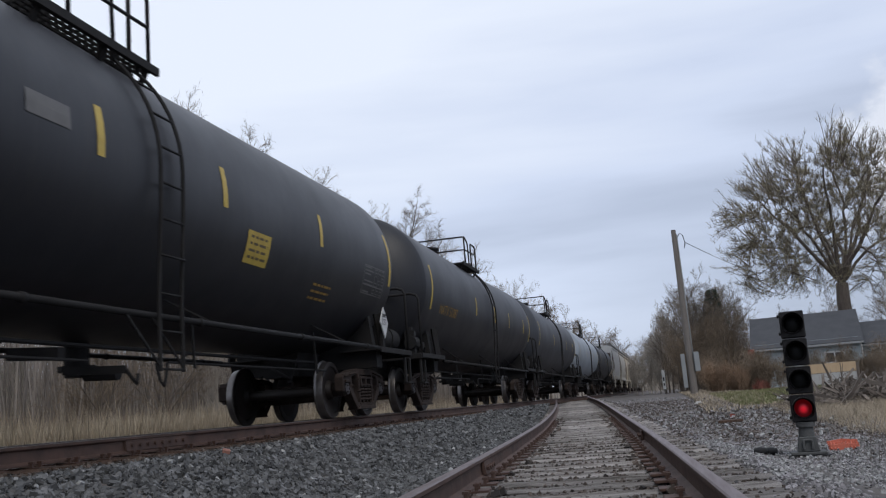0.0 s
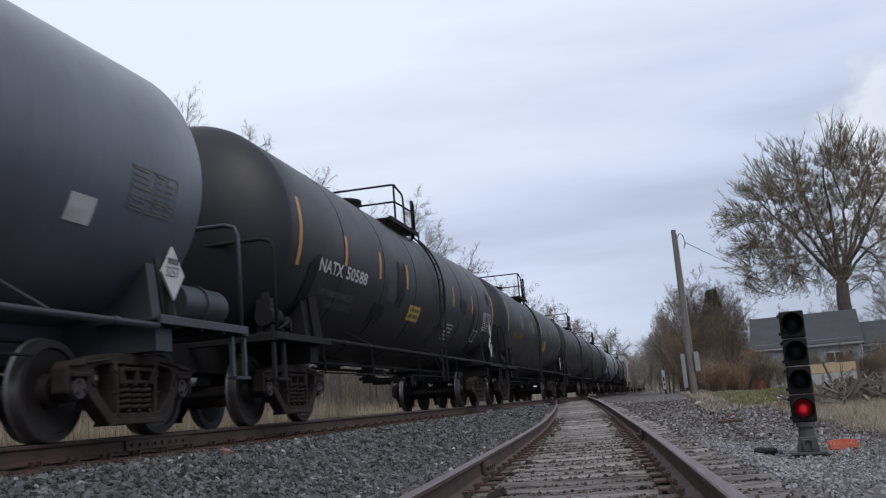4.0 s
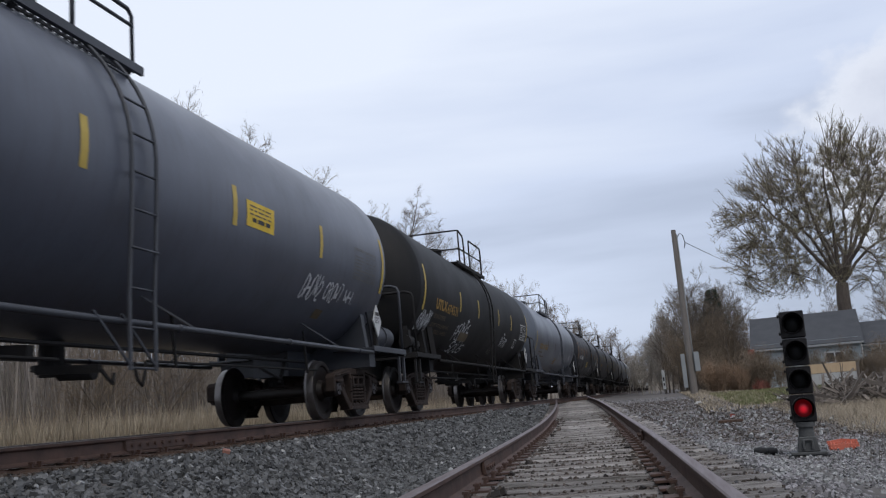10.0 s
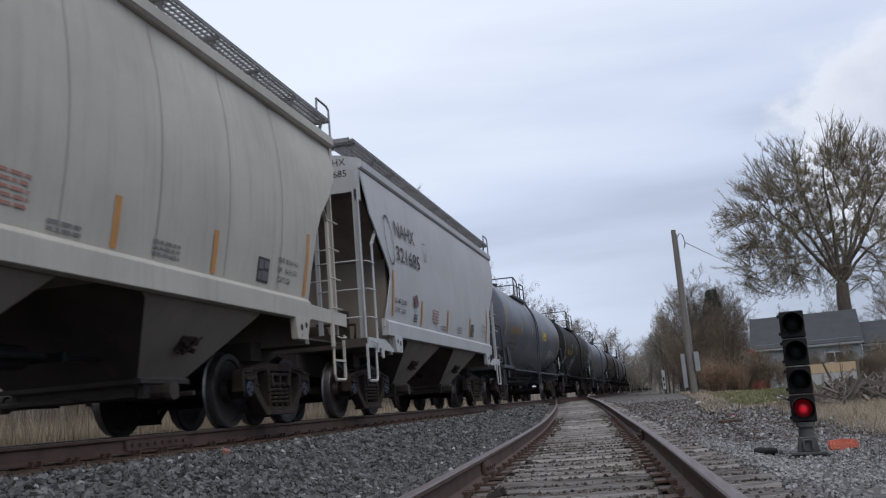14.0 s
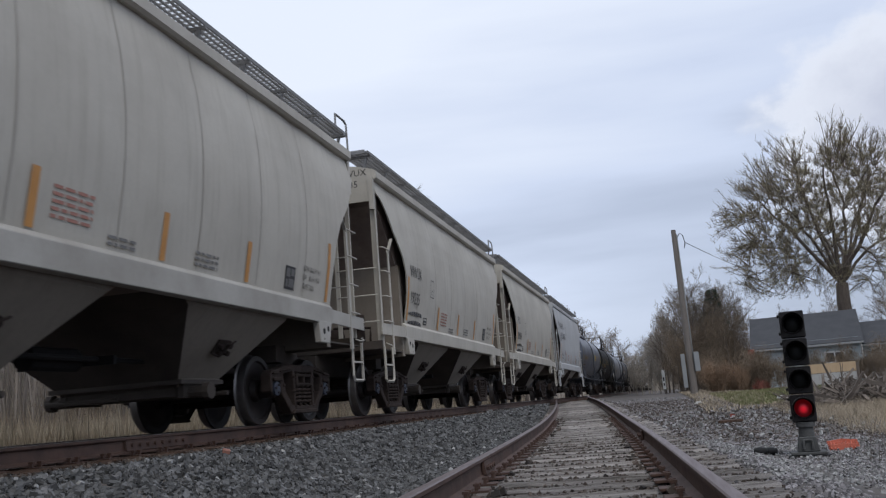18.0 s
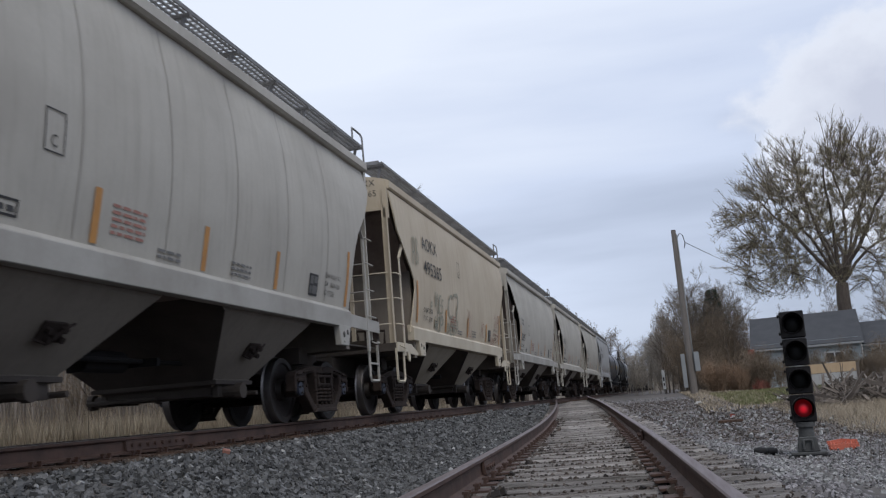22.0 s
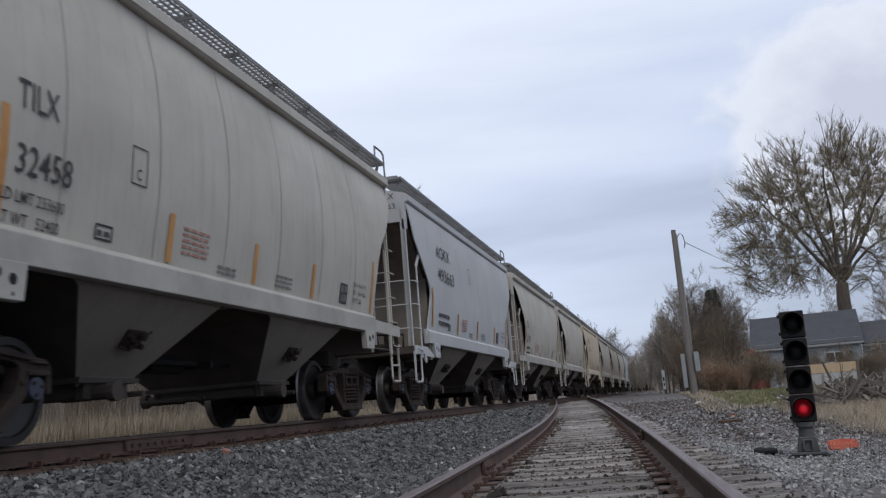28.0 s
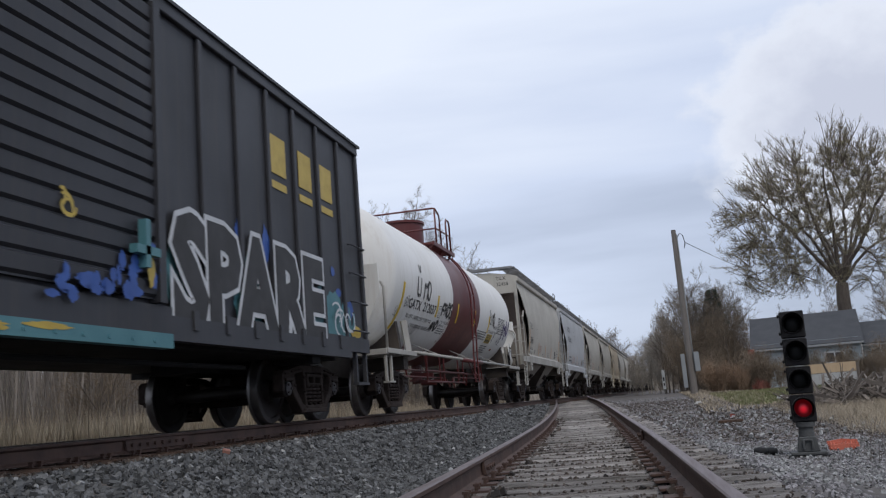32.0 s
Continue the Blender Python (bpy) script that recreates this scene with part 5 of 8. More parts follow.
def hopper_marks(car, half, prof, marks, stripe):
    name, number, big, y, z = marks["name"], marks["number"], marks.get("size", 0.33), marks.get("y", 2.30), marks.get("z", 2.54)
    L = M["letter"]
    side_text(car, half, prof, y, z, name, big, L, marks.get("wide", 0.72))
    side_text(car, half, prof, y + 0.02, z - marks.get("drop", 0.5), number, big, L, marks.get("wide", 0.72) * 1.17)
    vs, fs = lettering(name, 0.2, L)
    for word, zz in ((name, 4.18), (number, 3.98)):
        vs, fs = lettering(word, 0.17, L)
        g = Geo().add([(0.78 + u, -half + 0.635, zz + w) for u, w in vs], fs)
        part("end_lettering", g.mesh("end_lettering", L), car)
    low = marks.get("low", z - 0.72)
    if "load" in marks:
        side_text(car, half, prof, y - 0.1, low, "LD LMT " + marks["load"], 0.135, L, 0.85, "load_lettering")
        side_text(car, half, prof, y - 0.1, low - 0.17, "LT WT   " + marks["light"], 0.135, L, 0.85, "weight_lettering")
    else:
        side_bars(car, half, prof, y, low, 0.95, 2, L, 0.085, 0.17, 3)
    side_patch(car, half, prof, marks.get("edge", 2.16), marks.get("edge", 2.16) + 0.09, 1.70, 2.52, stripe, lean=-0.03)
    for yy, zz in zip(marks.get("stripes", (4.62, 6.56, 8.42, 11.0)), (2.14, 2.13, 2.13, 2.5)):
        side_patch(car, half, prof, yy - 0.05, yy + 0.05, 1.66, zz, stripe)
    side_bars(car, half, prof, 4.85, 2.02, 0.55, 5, M["rust"], 0.03, 0.06, 5)
    side_bars(car, half, prof, 5.65, 1.74, 0.45, 2, M["dim"], 0.03, 0.06, 6)
    side_bars(car, half, prof, 7.2, 1.82, 0.5, 3, M["dim"], 0.03, 0.06, 7)
    for k, line in enumerate(("EXW 10-6 H  9-3", "EW    8-6 H 15-0", "CU FT 3261")):
        side_text(car, half, prof, 10.08, 2.0 - 0.12 * k, line, 0.10, L, 0.85, "small_lettering")
    plate_y = marks.get("data", 9.5)
    side_patch(car, half, prof, plate_y, plate_y + 0.32, 1.70, 2.0, L, "data_plate")
    for a, b, c, d in ((0.03, 0.15, 1.86, 1.97), (0.18, 0.29, 1.88, 1.97), (0.03, 0.1, 1.73, 1.83), (0.12, 0.29, 1.73, 1.84)):
        side_patch(car, half, prof, plate_y + a, plate_y + b, c, d, M["dim"], "plate_cell", lift=0.021)
    frame_mark(car, half, prof, marks.get("box", 3.4), 1.70, 0.26, 0.14, L)
    side_bars(car, half, prof, marks.get("box", 3.4) + 0.04, 1.74, 0.18, 1, L, 0.06)
    frame_mark(car, half, prof, marks.get("plate", 3.85), marks.get("pz", 2.28), 0.26, 0.36, M["letter"], 0.014)
    side_text(car, half, prof, marks.get("plate", 3.85) + 0.08, marks.get("pz", 2.28) + 0.05, "C", 0.15, L, 0.8, "plate_letter")


# ---- boxcar ----
def box_car(y_front, length, label):
    car = thing("box_car", label, "boxcar")
    half = length / 2
    P = M["boxcar"]
    f = half - 0.72
    door0, door1 = half - 7.05 - 3.3, half - 7.05
    g = Geo().box(-1.47, 1.47, -f, f, 1.02, 4.40)
    part("body", g.mesh("body", P), car, "dark blue steel body panels")
    for q in (1, -1):
        def rib():
            return Geo().prism([(0, -0.055), (0.05, -0.04), (0.05, 0.04), (0, 0.055)], 0, 3.2, m=Matrix.Rotation(math.pi / 2, 4, "X") @ Matrix.Diagonal((1, -1, -1, 1))).mesh("rib", P)
        ys = [f - 0.05] + [half - k for k in (1.67, 2.56, 3.43, 4.30, 5.18, 6.06)]
        ys += [-y for y in ys]
        for y in ys:
            part("rib", shared("rib", lambda: Geo().box(0, 0.05, -0.045, 0.045, 1.2, 4.26).mesh("rib", P, bevel=0.01)), car, m=pose(q * 1.47, y, 0, 0, 0, 0 if q > 0 else 180))
        part("top_chord", shared("chord", lambda: Geo().box(-0.02, 0.06, -f, f, 4.26, 4.44).mesh("top_chord", P, bevel=0.01)), car, m=pose(q * 1.47, 0, 0, 0, 0, 0 if q > 0 else 180))

        def bottom():
            g = Geo().box(-0.05, 0.06, -f, f, 0.98, 1.20)
            g.box(-0.05, 0.075, door0 - 1.0, door1 + 0.2, 0.80, 0.94, 1).box(-0.05, 0.07, door0 - 1.0, door1 + 0.2, 0.94, 1.2)
            for i in range(12):
                y = door0 - 0.8 + i * 0.36
                g.cyl((0.07, y, 0.86), (0.085, y, 0.86), 0.02, 6, 1)
            g.box(-0.05, 0.07, door1 + 0.2, f - 0.9, 0.88, 1.12)
            for i in range(7):
                y = door1 + 0.6 + i * 0.72
                g.box(0.0, 0.09, y, y + 0.1, 1.0, 1.2)
            return g.mesh("side_sill", [P, M["teal"]])
        part("side_sill", shared("bsill", bottom), car, m=pose(q * 1.47, 0, 0, 0, 0, 0 if q > 0 else 180))

        def door():
            g = Geo()
            n = 16
            prof_ = []
            for i in range(n):
                z = 1.25 + i * 2.95 / n
                h = 2.95 / n
                prof_ += [(0.05, z), (0.05, z + h * 0.10), (0.085, z + h * 0.24), (0.095, z + h * 0.9), (0.05, z + h)]
            prof_ += [(-0.02, 4.2), (-0.02, 1.25)]
            g.prism(prof_, -1.62, 1.62)
            for s in (-1, 1):
                g.box(-0.02, 0.12, s * 1.62 - 0.06, s * 1.62 + 0.06, 1.22, 4.24)
            return g.mesh("door", P)
        d = part("door", shared("bdoor", door), car, "corrugated plug door", pose(q * 1.47, (door0 + door1) / 2 if q > 0 else -(door0 + door1) / 2, 0, 0, 0, 0 if q > 0 else 180))
        part("door_latch", shared("dlatch", lambda: Geo().box(0.12, 0.2, 1.05, 1.45, 1.62, 1.70).box(0.12, 0.2, 1.2, 1.28, 1.5, 1.95).mesh("door_latch", M["teal"])), d)
    roof = Geo().prism([(1.56, 4.40), (1.56, 4.44), (0, 4.60), (-1.56, 4.44), (-1.56, 4.40)], -f - 0.06, f + 0.06)
    part("roof", roof.mesh("roof", P), car)
    for s in (-1, 1):
        flip = pose(0, s * half, 0, 0, 0, 0 if s < 0 else 180)

        def end():
            g = Geo()
            for i in range(7):
                z = 1.35 + i * 0.42
                g.box(-1.40, 1.40, 0.62, 0.73, z, z + 0.2)
            return g.mesh("corrugated_end", P, bevel=0.03)
        part("corrugated_end", shared("bend", end), car, m=flip)

        for q in (-1, 1):
            def lad():
                g = Geo().box(q * 1.44, q * 1.50, 0.80, 0.86, 0.5, 1.05).box(q * 1.44, q * 1.50, 1.26, 1.32, 0.5, 1.05)
                return g.box(q * 1.42, q * 1.52, 0.8, 1.32, 0.48, 0.52).mesh("side_ladder", P)
            rungs = part("side_ladder", shared(("blad", q), lad), car, m=flip)
            for i in range(4):
                part("rung", shared(("box rung", q), lambda: Geo().tube([(q * 1.47, 0.80, 0), (q * 1.57, 0.82, 0), (q * 1.57, 1.48, 0), (q * 1.52, 1.50, 0)], 0.015, 6).mesh("rung", P, True)), rungs, m=pose(0, 0, 1.30 + i * 0.45))
        part("underframe", shared("bunder", lambda: Geo().box(-0.3, 0.3, 0.4, 4.2, 0.72, 1.02).box(-1.4, 1.4, 2.6, 2.9, 0.78, 1.02).mesh("underframe", M["under"])), car, m=flip)
    part("brake_rigging", Geo().tube([(1.0, -5, 0.72), (1.0, 5, 0.72)], 0.03, 6).box(0.3, 1.0, -1.5, -0.5, 0.6, 1.0).box(-1.3, 1.3, -f + 1, f - 1, 0.86, 0.98).mesh("brake_rigging", M["under"]), car)
    bogie(car, -half + 2.15), bogie(car, half - 2.15)
    couplers(car, half)
    CARS.append((car, y_front - half))
    return car, half


# ---- lettering on a tank's dished end ----
HEAD = [(0.0, 0.62), (0.25, 0.60), (0.5, 0.52), (0.72, 0.39), (0.86, 0.26), (0.95, 0.13), (0.99, 0.05), (1.0, 0.0)]


def head_text(car, tank, half, x, z, text, size, mat):
    vs, fs = lettering(text, size, mat, squeeze=0.8)
    verts = []
    for u, w in vs:
        px, pz = x + u, z + w
        d = min(0.99, math.hypot(px, pz - tank.zc) / tank.r)
        verts.append((px, -half + 0.41 + 0.62 - along(HEAD, d) - 0.012, pz))
    part("end_lettering", Geo().add(verts, fs).mesh("end_lettering", mat), car)


# ---- placards and graffiti ----
def placards(car, half, number, hot=False):
    """A white diamond placard on a bracket near each end of the flank."""
    for k, y in enumerate((half - 2.05, -half + 2.05)):
        if k:
            continue
        c, s = 1.50, 0.27
        g = Geo().box(1.42, 1.47, y - 0.05, y + 0.05, 1.1, 1.45)
        part("placard_bracket", g.mesh("placard_bracket", M["under"]), car)
        g = Geo().add([(c, y, 1.55 - s), (c, y + s * 0.8, 1.55), (c, y, 1.55 + s), (c, y - s * 0.8, 1.55), (c - 0.02, y, 1.55 - s), (c - 0.02, y + s * 0.8, 1.55), (c - 0.02, y, 1.55 + s), (c - 0.02, y - s * 0.8, 1.55)],
                      [(0, 1, 2, 3), (7, 6, 5, 4), (0, 4, 5, 1), (1, 5, 6, 2), (2, 6, 7, 3), (3, 7, 4, 0)])
        part("placard", g.mesh("placard", M["pale"]), car, "white diamond placard")
        flat_mark(car, "placard_number", c + 0.004, y - 0.15, 1.51, number, 0.15, M["letter"], 0.85)
        for i in range(5):
            part("placard_bar", shared("placard bar", lambda: Geo().box(0.002, 0.005, 0, 0.024, 1.64, 1.70).mesh("placard_bar", M["letter"])), car, m=pose(c, y - 0.1 + i * 0.042, 0))
        if hot:
            g = Geo().add([(c, y + 0.05 + u * 0.36, 2.02 + w * 0.36) for u, w in ((0, -0.6), (0.5, 0), (0, 0.6), (-0.5, 0))], [(0, 1, 2, 3)])
            part("hot_placard", g.mesh("hot_placard", M["pale"]), car, "white warning diamond")
            flat_mark(car, "hot_lettering", c + 0.004, y - 0.08, 1.97, "HOT", 0.13, M["letter"], 0.9)


def scrawl(car, at, y, z, w, h, seed, strokes, name, mat="spray", width=0.035):
    """Looping sprayed strokes laid on a flank."""
    rnd, g = random.Random(seed), Geo()
    for k in range(strokes):
        cy, cz = y + w * (k + 0.5) / strokes + rnd.uniform(-0.1, 0.1) * w, z + h * rnd.uniform(0.3, 0.7)
        ry, rz, a0, span = w / strokes * rnd.uniform(0.5, 1.6), h * rnd.uniform(0.2, 0.45), rnd.uniform(0, 6.28), rnd.uniform(2.0, 5.5)
        lean = rnd.uniform(-0.3, 0.5)
        pts = []
        for i in range(13):
            a = a0 + span * i / 12
            pz = cz + rz * math.sin(a)
            pts.append((cy + ry * math.cos(a) + lean * (pz - cz), pz))
        verts, faces = [], []
        for i, (u, v) in enumerate(pts):
            du, dv = pts[min(i + 1, 12)][0] - pts[max(i - 1, 0)][0], pts[min(i + 1, 12)][1] - pts[max(i - 1, 0)][1]
            n = math.hypot(du, dv) or 1
            ww = width * (0.4 + 0.6 * math.sin(math.pi * (i + 0.5) / 13)) / 2
            verts += [at(u - dv / n * ww, v + du / n * ww), at(u + dv / n * ww, v - du / n * ww)]
        faces = [(2 * i, 2 * i + 1, 2 * i + 3, 2 * i + 2) for i in range(12)]
        g.add(verts, faces)
    part(name, g.mesh(name, M[mat]), car)


STROKES = {
    "L": "06 00 30", "I": "06 00", "M": "00 06 23 46 40", "O": "16 04 02 10 30 42 44 36 16", "F": "00 06 46|03 33", "R": "00 06 35 34 23 03|23 40",
    "G": "45 26 04 02 10 40 43 23", "D": "00 06 25 43 21 00", "N": "00 06 40 46", "S": "45 26 05 03 33 42 20 01", "E": "46 06 00 40|03 33", "Y": "06 23 46|23 10",
    "Q": "16 04 02 10 30 42 44 36 16|22 50", "H": "06 00|46 40|03 43", "W": "06 10 24 30 46", "2": "05 26 44 00 40", "C": "45 26 04 02 20 41", "7": "06 46 20",
    "P": "00 06 36 44 33 03", "V": "06 20 46", "U": "06 01 20 41 46", "A": "00 26 40|12 32", "*": "03 43|21 25|14 32|12 34", ".": "10 11", "-": "12 13", " ": ""}


def ribbon(g, at, pts, width):
    verts, n = [], len(pts) - 1
    for i, (u, v) in enumerate(pts):
        du, dv = pts[min(i + 1, n)][0] - pts[max(i - 1, 0)][0], pts[min(i + 1, n)][1] - pts[max(i - 1, 0)][1]
        k = (math.hypot(du, dv) or 1) * 2 / width
        verts += [at(u - dv / k, v + du / k), at(u + dv / k, v - du / k)]
    g.add(verts, [(2 * i, 2 * i + 1, 2 * i + 3, 2 * i + 2) for i in range(n)])


def tag(car, at, y, z, w, h, text, name, mat, width=0.035, lean=0.25, seed=1):
    """A sprayed tag written in quick loose strokes."""
    rnd, g = random.Random(seed), Geo()
    step = w / len(text)
    for k, letter in enumerate(text):
        rise, big = rnd.uniform(-0.06, 0.06) * h, rnd.uniform(0.85, 1.1)
        for stroke in filter(None, STROKES[letter].split("|")):
            pts = [((int(p[0]) + rnd.uniform(-0.35, 0.35)) / 4.6 * step, (int(p[1]) + rnd.uniform(-0.35, 0.35)) / 6 * h * big + rise) for p in stroke.split()]
            pts = [(y + k * step + u + lean * v, z + v) for u, v in pts]
            for turn in range(2):
                soft = [pts[0]]
                for (a, b), (c, d) in zip(pts, pts[1:]):
                    soft += [(a * 0.75 + c * 0.25, b * 0.75 + d * 0.25), (a * 0.25 + c * 0.75, b * 0.25 + d * 0.75)]
                pts = soft + [pts[-1]]
            ribbon(g, at, pts, width * rnd.uniform(0.8, 1.2))
    part(name, g.mesh(name, M[mat]), car)


def stain(car, at, y, z, ry, rz, seed, mat):
    """A patch of touched-up paint with runs along its lower edge."""
    rnd, g = random.Random(seed), Geo()
    n = 9
    for i in range(n):
        a, b = y - ry + 2 * ry * i / n, y - ry + 2 * ry * (i + 1) / n
        low, high = z - rz * rnd.uniform(0.3, 1.0), z + rz * rnd.uniform(0.5, 0.9)
        verts = [at(u, low + (high - low) * k / 5) for k in range(6) for u in (a, b)]
        g.add(verts, [(2 * k, 2 * k + 1, 2 * k + 3, 2 * k + 2) for k in range(5)])
    part("paint_stain", g.mesh("paint_stain", M[mat]), car)


def blob(car, x, y, z, ry, rz, seed, mat, name="sprayed_patch", lift=0.0):
    """A ragged sprayed patch on a flat side."""
    rnd = random.Random(seed)
    pts = [(x + lift, y + ry * math.cos(a) * rnd.uniform(0.7, 1.1), z + rz * math.sin(a) * rnd.uniform(0.7, 1.1)) for a in [k * math.pi / 12 for k in range(24)]]
    part(name, Geo().add(pts, [tuple(range(24))]).mesh(name, M[mat]), car)


# ---- the train, from its far end back ----
TANK, HOP = 17.0, 13.05
FAR = [("hopper", "hopper"), ("hopper", "hopper"), ("hopper_cool", "hopper_cool"), ("hopper", "hopper"), ("hopper", "hopper"), ("hopper_cream", "hopper_cream"), ("hopper", "hopper"), ("hopper_cool", "sill")]
y = 17.2 + 4 * TANK
for k, (paint, sp) in enumerate(reversed(FAR)):
    hopper_car(y, HOP, "pale grey covered hopper car far ahead in the train", paint, sp, "flat" if k == 0 else "round")
    y += HOP


def stripes_for(half, every=(-2.35, 0.3, 2.75, 5.7), ends=True):
    return tuple(sorted(list(every) + ([-half + 1.5, half - 1.4] if ends else [])))


H = TANK / 2
for k, paint in enumerate(("black", "darkgrey", "lightgrey", "darkgrey")):
    car, tank, half = tank_car(17.2 + k * TANK, TANK, "black tank car with a top walkway" if paint == "black" else "grey tank car with a top walkway", paint, "under", stripes=stripes_for(H), stripe_mat="yellow", walk_at=-1.3)
    if k == 0:
        tank.text(car, -H + 2.3, -H + 4.0, 2.06, 2.27, "NATX 51087", M["gold"])


def from_rear(half, *ys):
    return tuple(y - half for y in ys)


def on_shell(tank, half):
    return lambda y, z: tank.at(y - half, z, 0.008)


car, tank, H = tank_car(0.2, TANK, "black tank car with yellow stripes and gold lettering", "black", "under", stripes=from_rear(H, 1.27, 4.09, 6.70, 9.06, 12.04, 15.4), stripe_mat="yellow", stripe_low=2.44, walk_at=6.83 - H, ladder_at=7.78 - H, rail_z=1.11, post=0.72, loop=1.0, gap=-0.1, drop=0.25, rail_h=0.9, man_at=0.6)
tank.text(car, 2.28 - H, 3.95 - H, 2.06, 2.27, "NATX 51089", M["gold"])
tank.lines(car, 2.3 - H, 1.86, 1.5, 1, M["bronze"], 0.13, 0.07, 2)
tank.lines(car, 2.75 - H, 1.71, 1.15, 1, M["bronze"], 0.13, 0.07, 3)
tank.patch(car, 5.71 - H, 6.27 - H, 2.56, 2.76, M["dim"], "paint_patch", "faded grey paint patch")
tank.patch(car, 9.68 - H, 10.33 - H, 1.92, 2.30, M["yellow"], "warning_panel", "yellow warning panel")
tank.lines(car, 9.76 - H, 2.22, 0.5, 4, M["bronze"], 0.08, 0.03, 4)
tank.table(car, 14.0 - H, 15.1 - H, 2.0, 2.45, M["dim"], (0.5, 0.67, 0.84), 8, 5)
tank.lines(car, 12.0 - H, 1.9, 0.7, 3, M["gold"], 0.09, 0.03, 9)
head_text(car, tank, H, -0.12, 3.27, "51089", 0.17, M["gold"])
for k in range(2):
    head_text(car, tank, H, -0.05, 3.12 - 0.12 * k, ("597 GAL", "924 5")[k], 0.09, M["bronze"])
placards(car, H, "3257")

car, tank, H = tank_car(-16.75, 16.95, "black tank car with orange stripes and white lettering", "black", "under", stripes=from_rear(8.475, 1.3, 3.14, 4.88, 6.59, 10.53, 12.63, 15.46), stripe_mat="orange", walk_at=7.5 - 8.475, ladder_at=9.08 - 8.475, rail_z=1.11, welds=True, post=0.7, loop=1.3, man_at=0.0)
tank.text(car, 2.1 - H, 3.06 - H, 2.11, 2.30, "NATX", M["pale"], grow=0.006)
tank.text(car, 3.22 - H, 4.22 - H, 2.11, 2.31, "50588", M["pale"], grow=0.006)
tank.text(car, 2.35 - H, 3.86 - H, 1.81, 1.90, "LMT 190600 LB 86452 KG", M["dim"])
tank.text(car, 2.7 - H, 3.9 - H, 1.66, 1.75, "72400 LB 32850 KG", M["dim"])
tank.patch(car, 5.4 - H, 5.95 - H, 2.0, 2.3, M["darkgrey"], "paint_patch", "faded grey paint patch")
tank.patch(car, 6.96 - H, 7.74 - H, 1.765, 2.045, M["yellow"], "warning_panel", "yellow warning panel")
for k in range(2):
    tank.lines(car, 7.05 - H, 1.93 - 0.11 * k, 0.6, 1, M["bronze"], 0.08, 0.06, 14 + k)
tank.table(car, 14.1 - H, 15.17 - H, 2.0, 2.45, M["pale"], (0.5, 0.67, 0.84), 9, 17)
for a, b, c, d in ((13.26, 13.73, 1.66, 1.68), (13.26, 13.73, 1.92, 1.94), (13.26, 13.28, 1.66, 1.94), (13.71, 13.73, 1.66, 1.94)):
    tank.patch(car, a - H, b - H, c, d, M["pale"], "panel_border")
tank.lines(car, 13.33 - H, 1.84, 0.32, 3, M["dim"], 0.07, 0.03, 16)
tank.lines(car, 10.2 - H, 1.88, 0.68, 5, M["pale"], 0.075, 0.028, 15)
for y, z, ry, rz, seed in ((6.2, 2.35, 0.25, 0.5, 1), (9.6, 2.2, 0.12, 0.6, 2), (11.6, 2.4, 0.35, 0.22, 3), (12.9, 2.1, 0.15, 0.5, 4), (14.9, 2.9, 0.2, 0.2, 5), (5.2, 1.75, 0.3, 0.2, 6), (1.9, 1.9, 0.15, 0.5, 7)):
    stain(car, on_shell(tank, H), y, z, ry, rz, seed, "soot")
placards(car, H, "3257", hot=True)

car, tank, H = tank_car(-33.7, 16.95, "blue-grey tank car with faded gold lettering", "midgrey", "darkgrey", stripes=(), walk_at=6.07 - 8.475, gap=0.97, ladder_at=8.93 - 8.475, post=1.86, loop=1.9, man_at=0.95, drop=0.35)
for y, z0, z1 in ((4.80, 2.0, 2.42), (7.18, 2.07, 2.43)):
    tank.patch(car, y - 0.05 - H, y + 0.05 - H, z0, z1, M["bronze"], "stripe", "worn reflective stripe")
tank.patch(car, 1.36 - H, 1.48 - H, 1.86, 2.62, M["yellow"], "stripe", "reflective stripe")
tank.text(car, 2.45 - H, 3.36 - H, 2.0, 2.2, "UTLX", M["gold"], grow=0.01)
tank.text(car, 3.52 - H, 4.66 - H, 2.01, 2.22, "642068", M["gold"])
tank.lines(car, 2.5 - H, 1.86, 0.9, 1, M["bronze"], 0.14, 0.05, 26)
tank.lines(car, 2.6 - H, 1.72, 1.6, 2, M["bronze"], 0.14, 0.05, 27)
tank.lines(car, 7.65 - H, 1.74, 0.68, 4, M["gold"], 0.06, 0.04, 28)
tank.table(car, 14.2 - H, 15.0 - H, 2.1, 2.5, M["dim"], (0.5, 0.75), 7, 29)
tank.patch(car, 13.38 - H, 13.75 - H, 1.85, 2.08, M["pale"], "small_panel", "pale small panel")
head_text(car, tank, H, -0.10, 3.29, "642068", 0.17, M["gold"])
stain(car, on_shell(tank, H), 2.0, 1.5, 0.5, 0.12, 8, "slate")
placards(car, H, "3257")

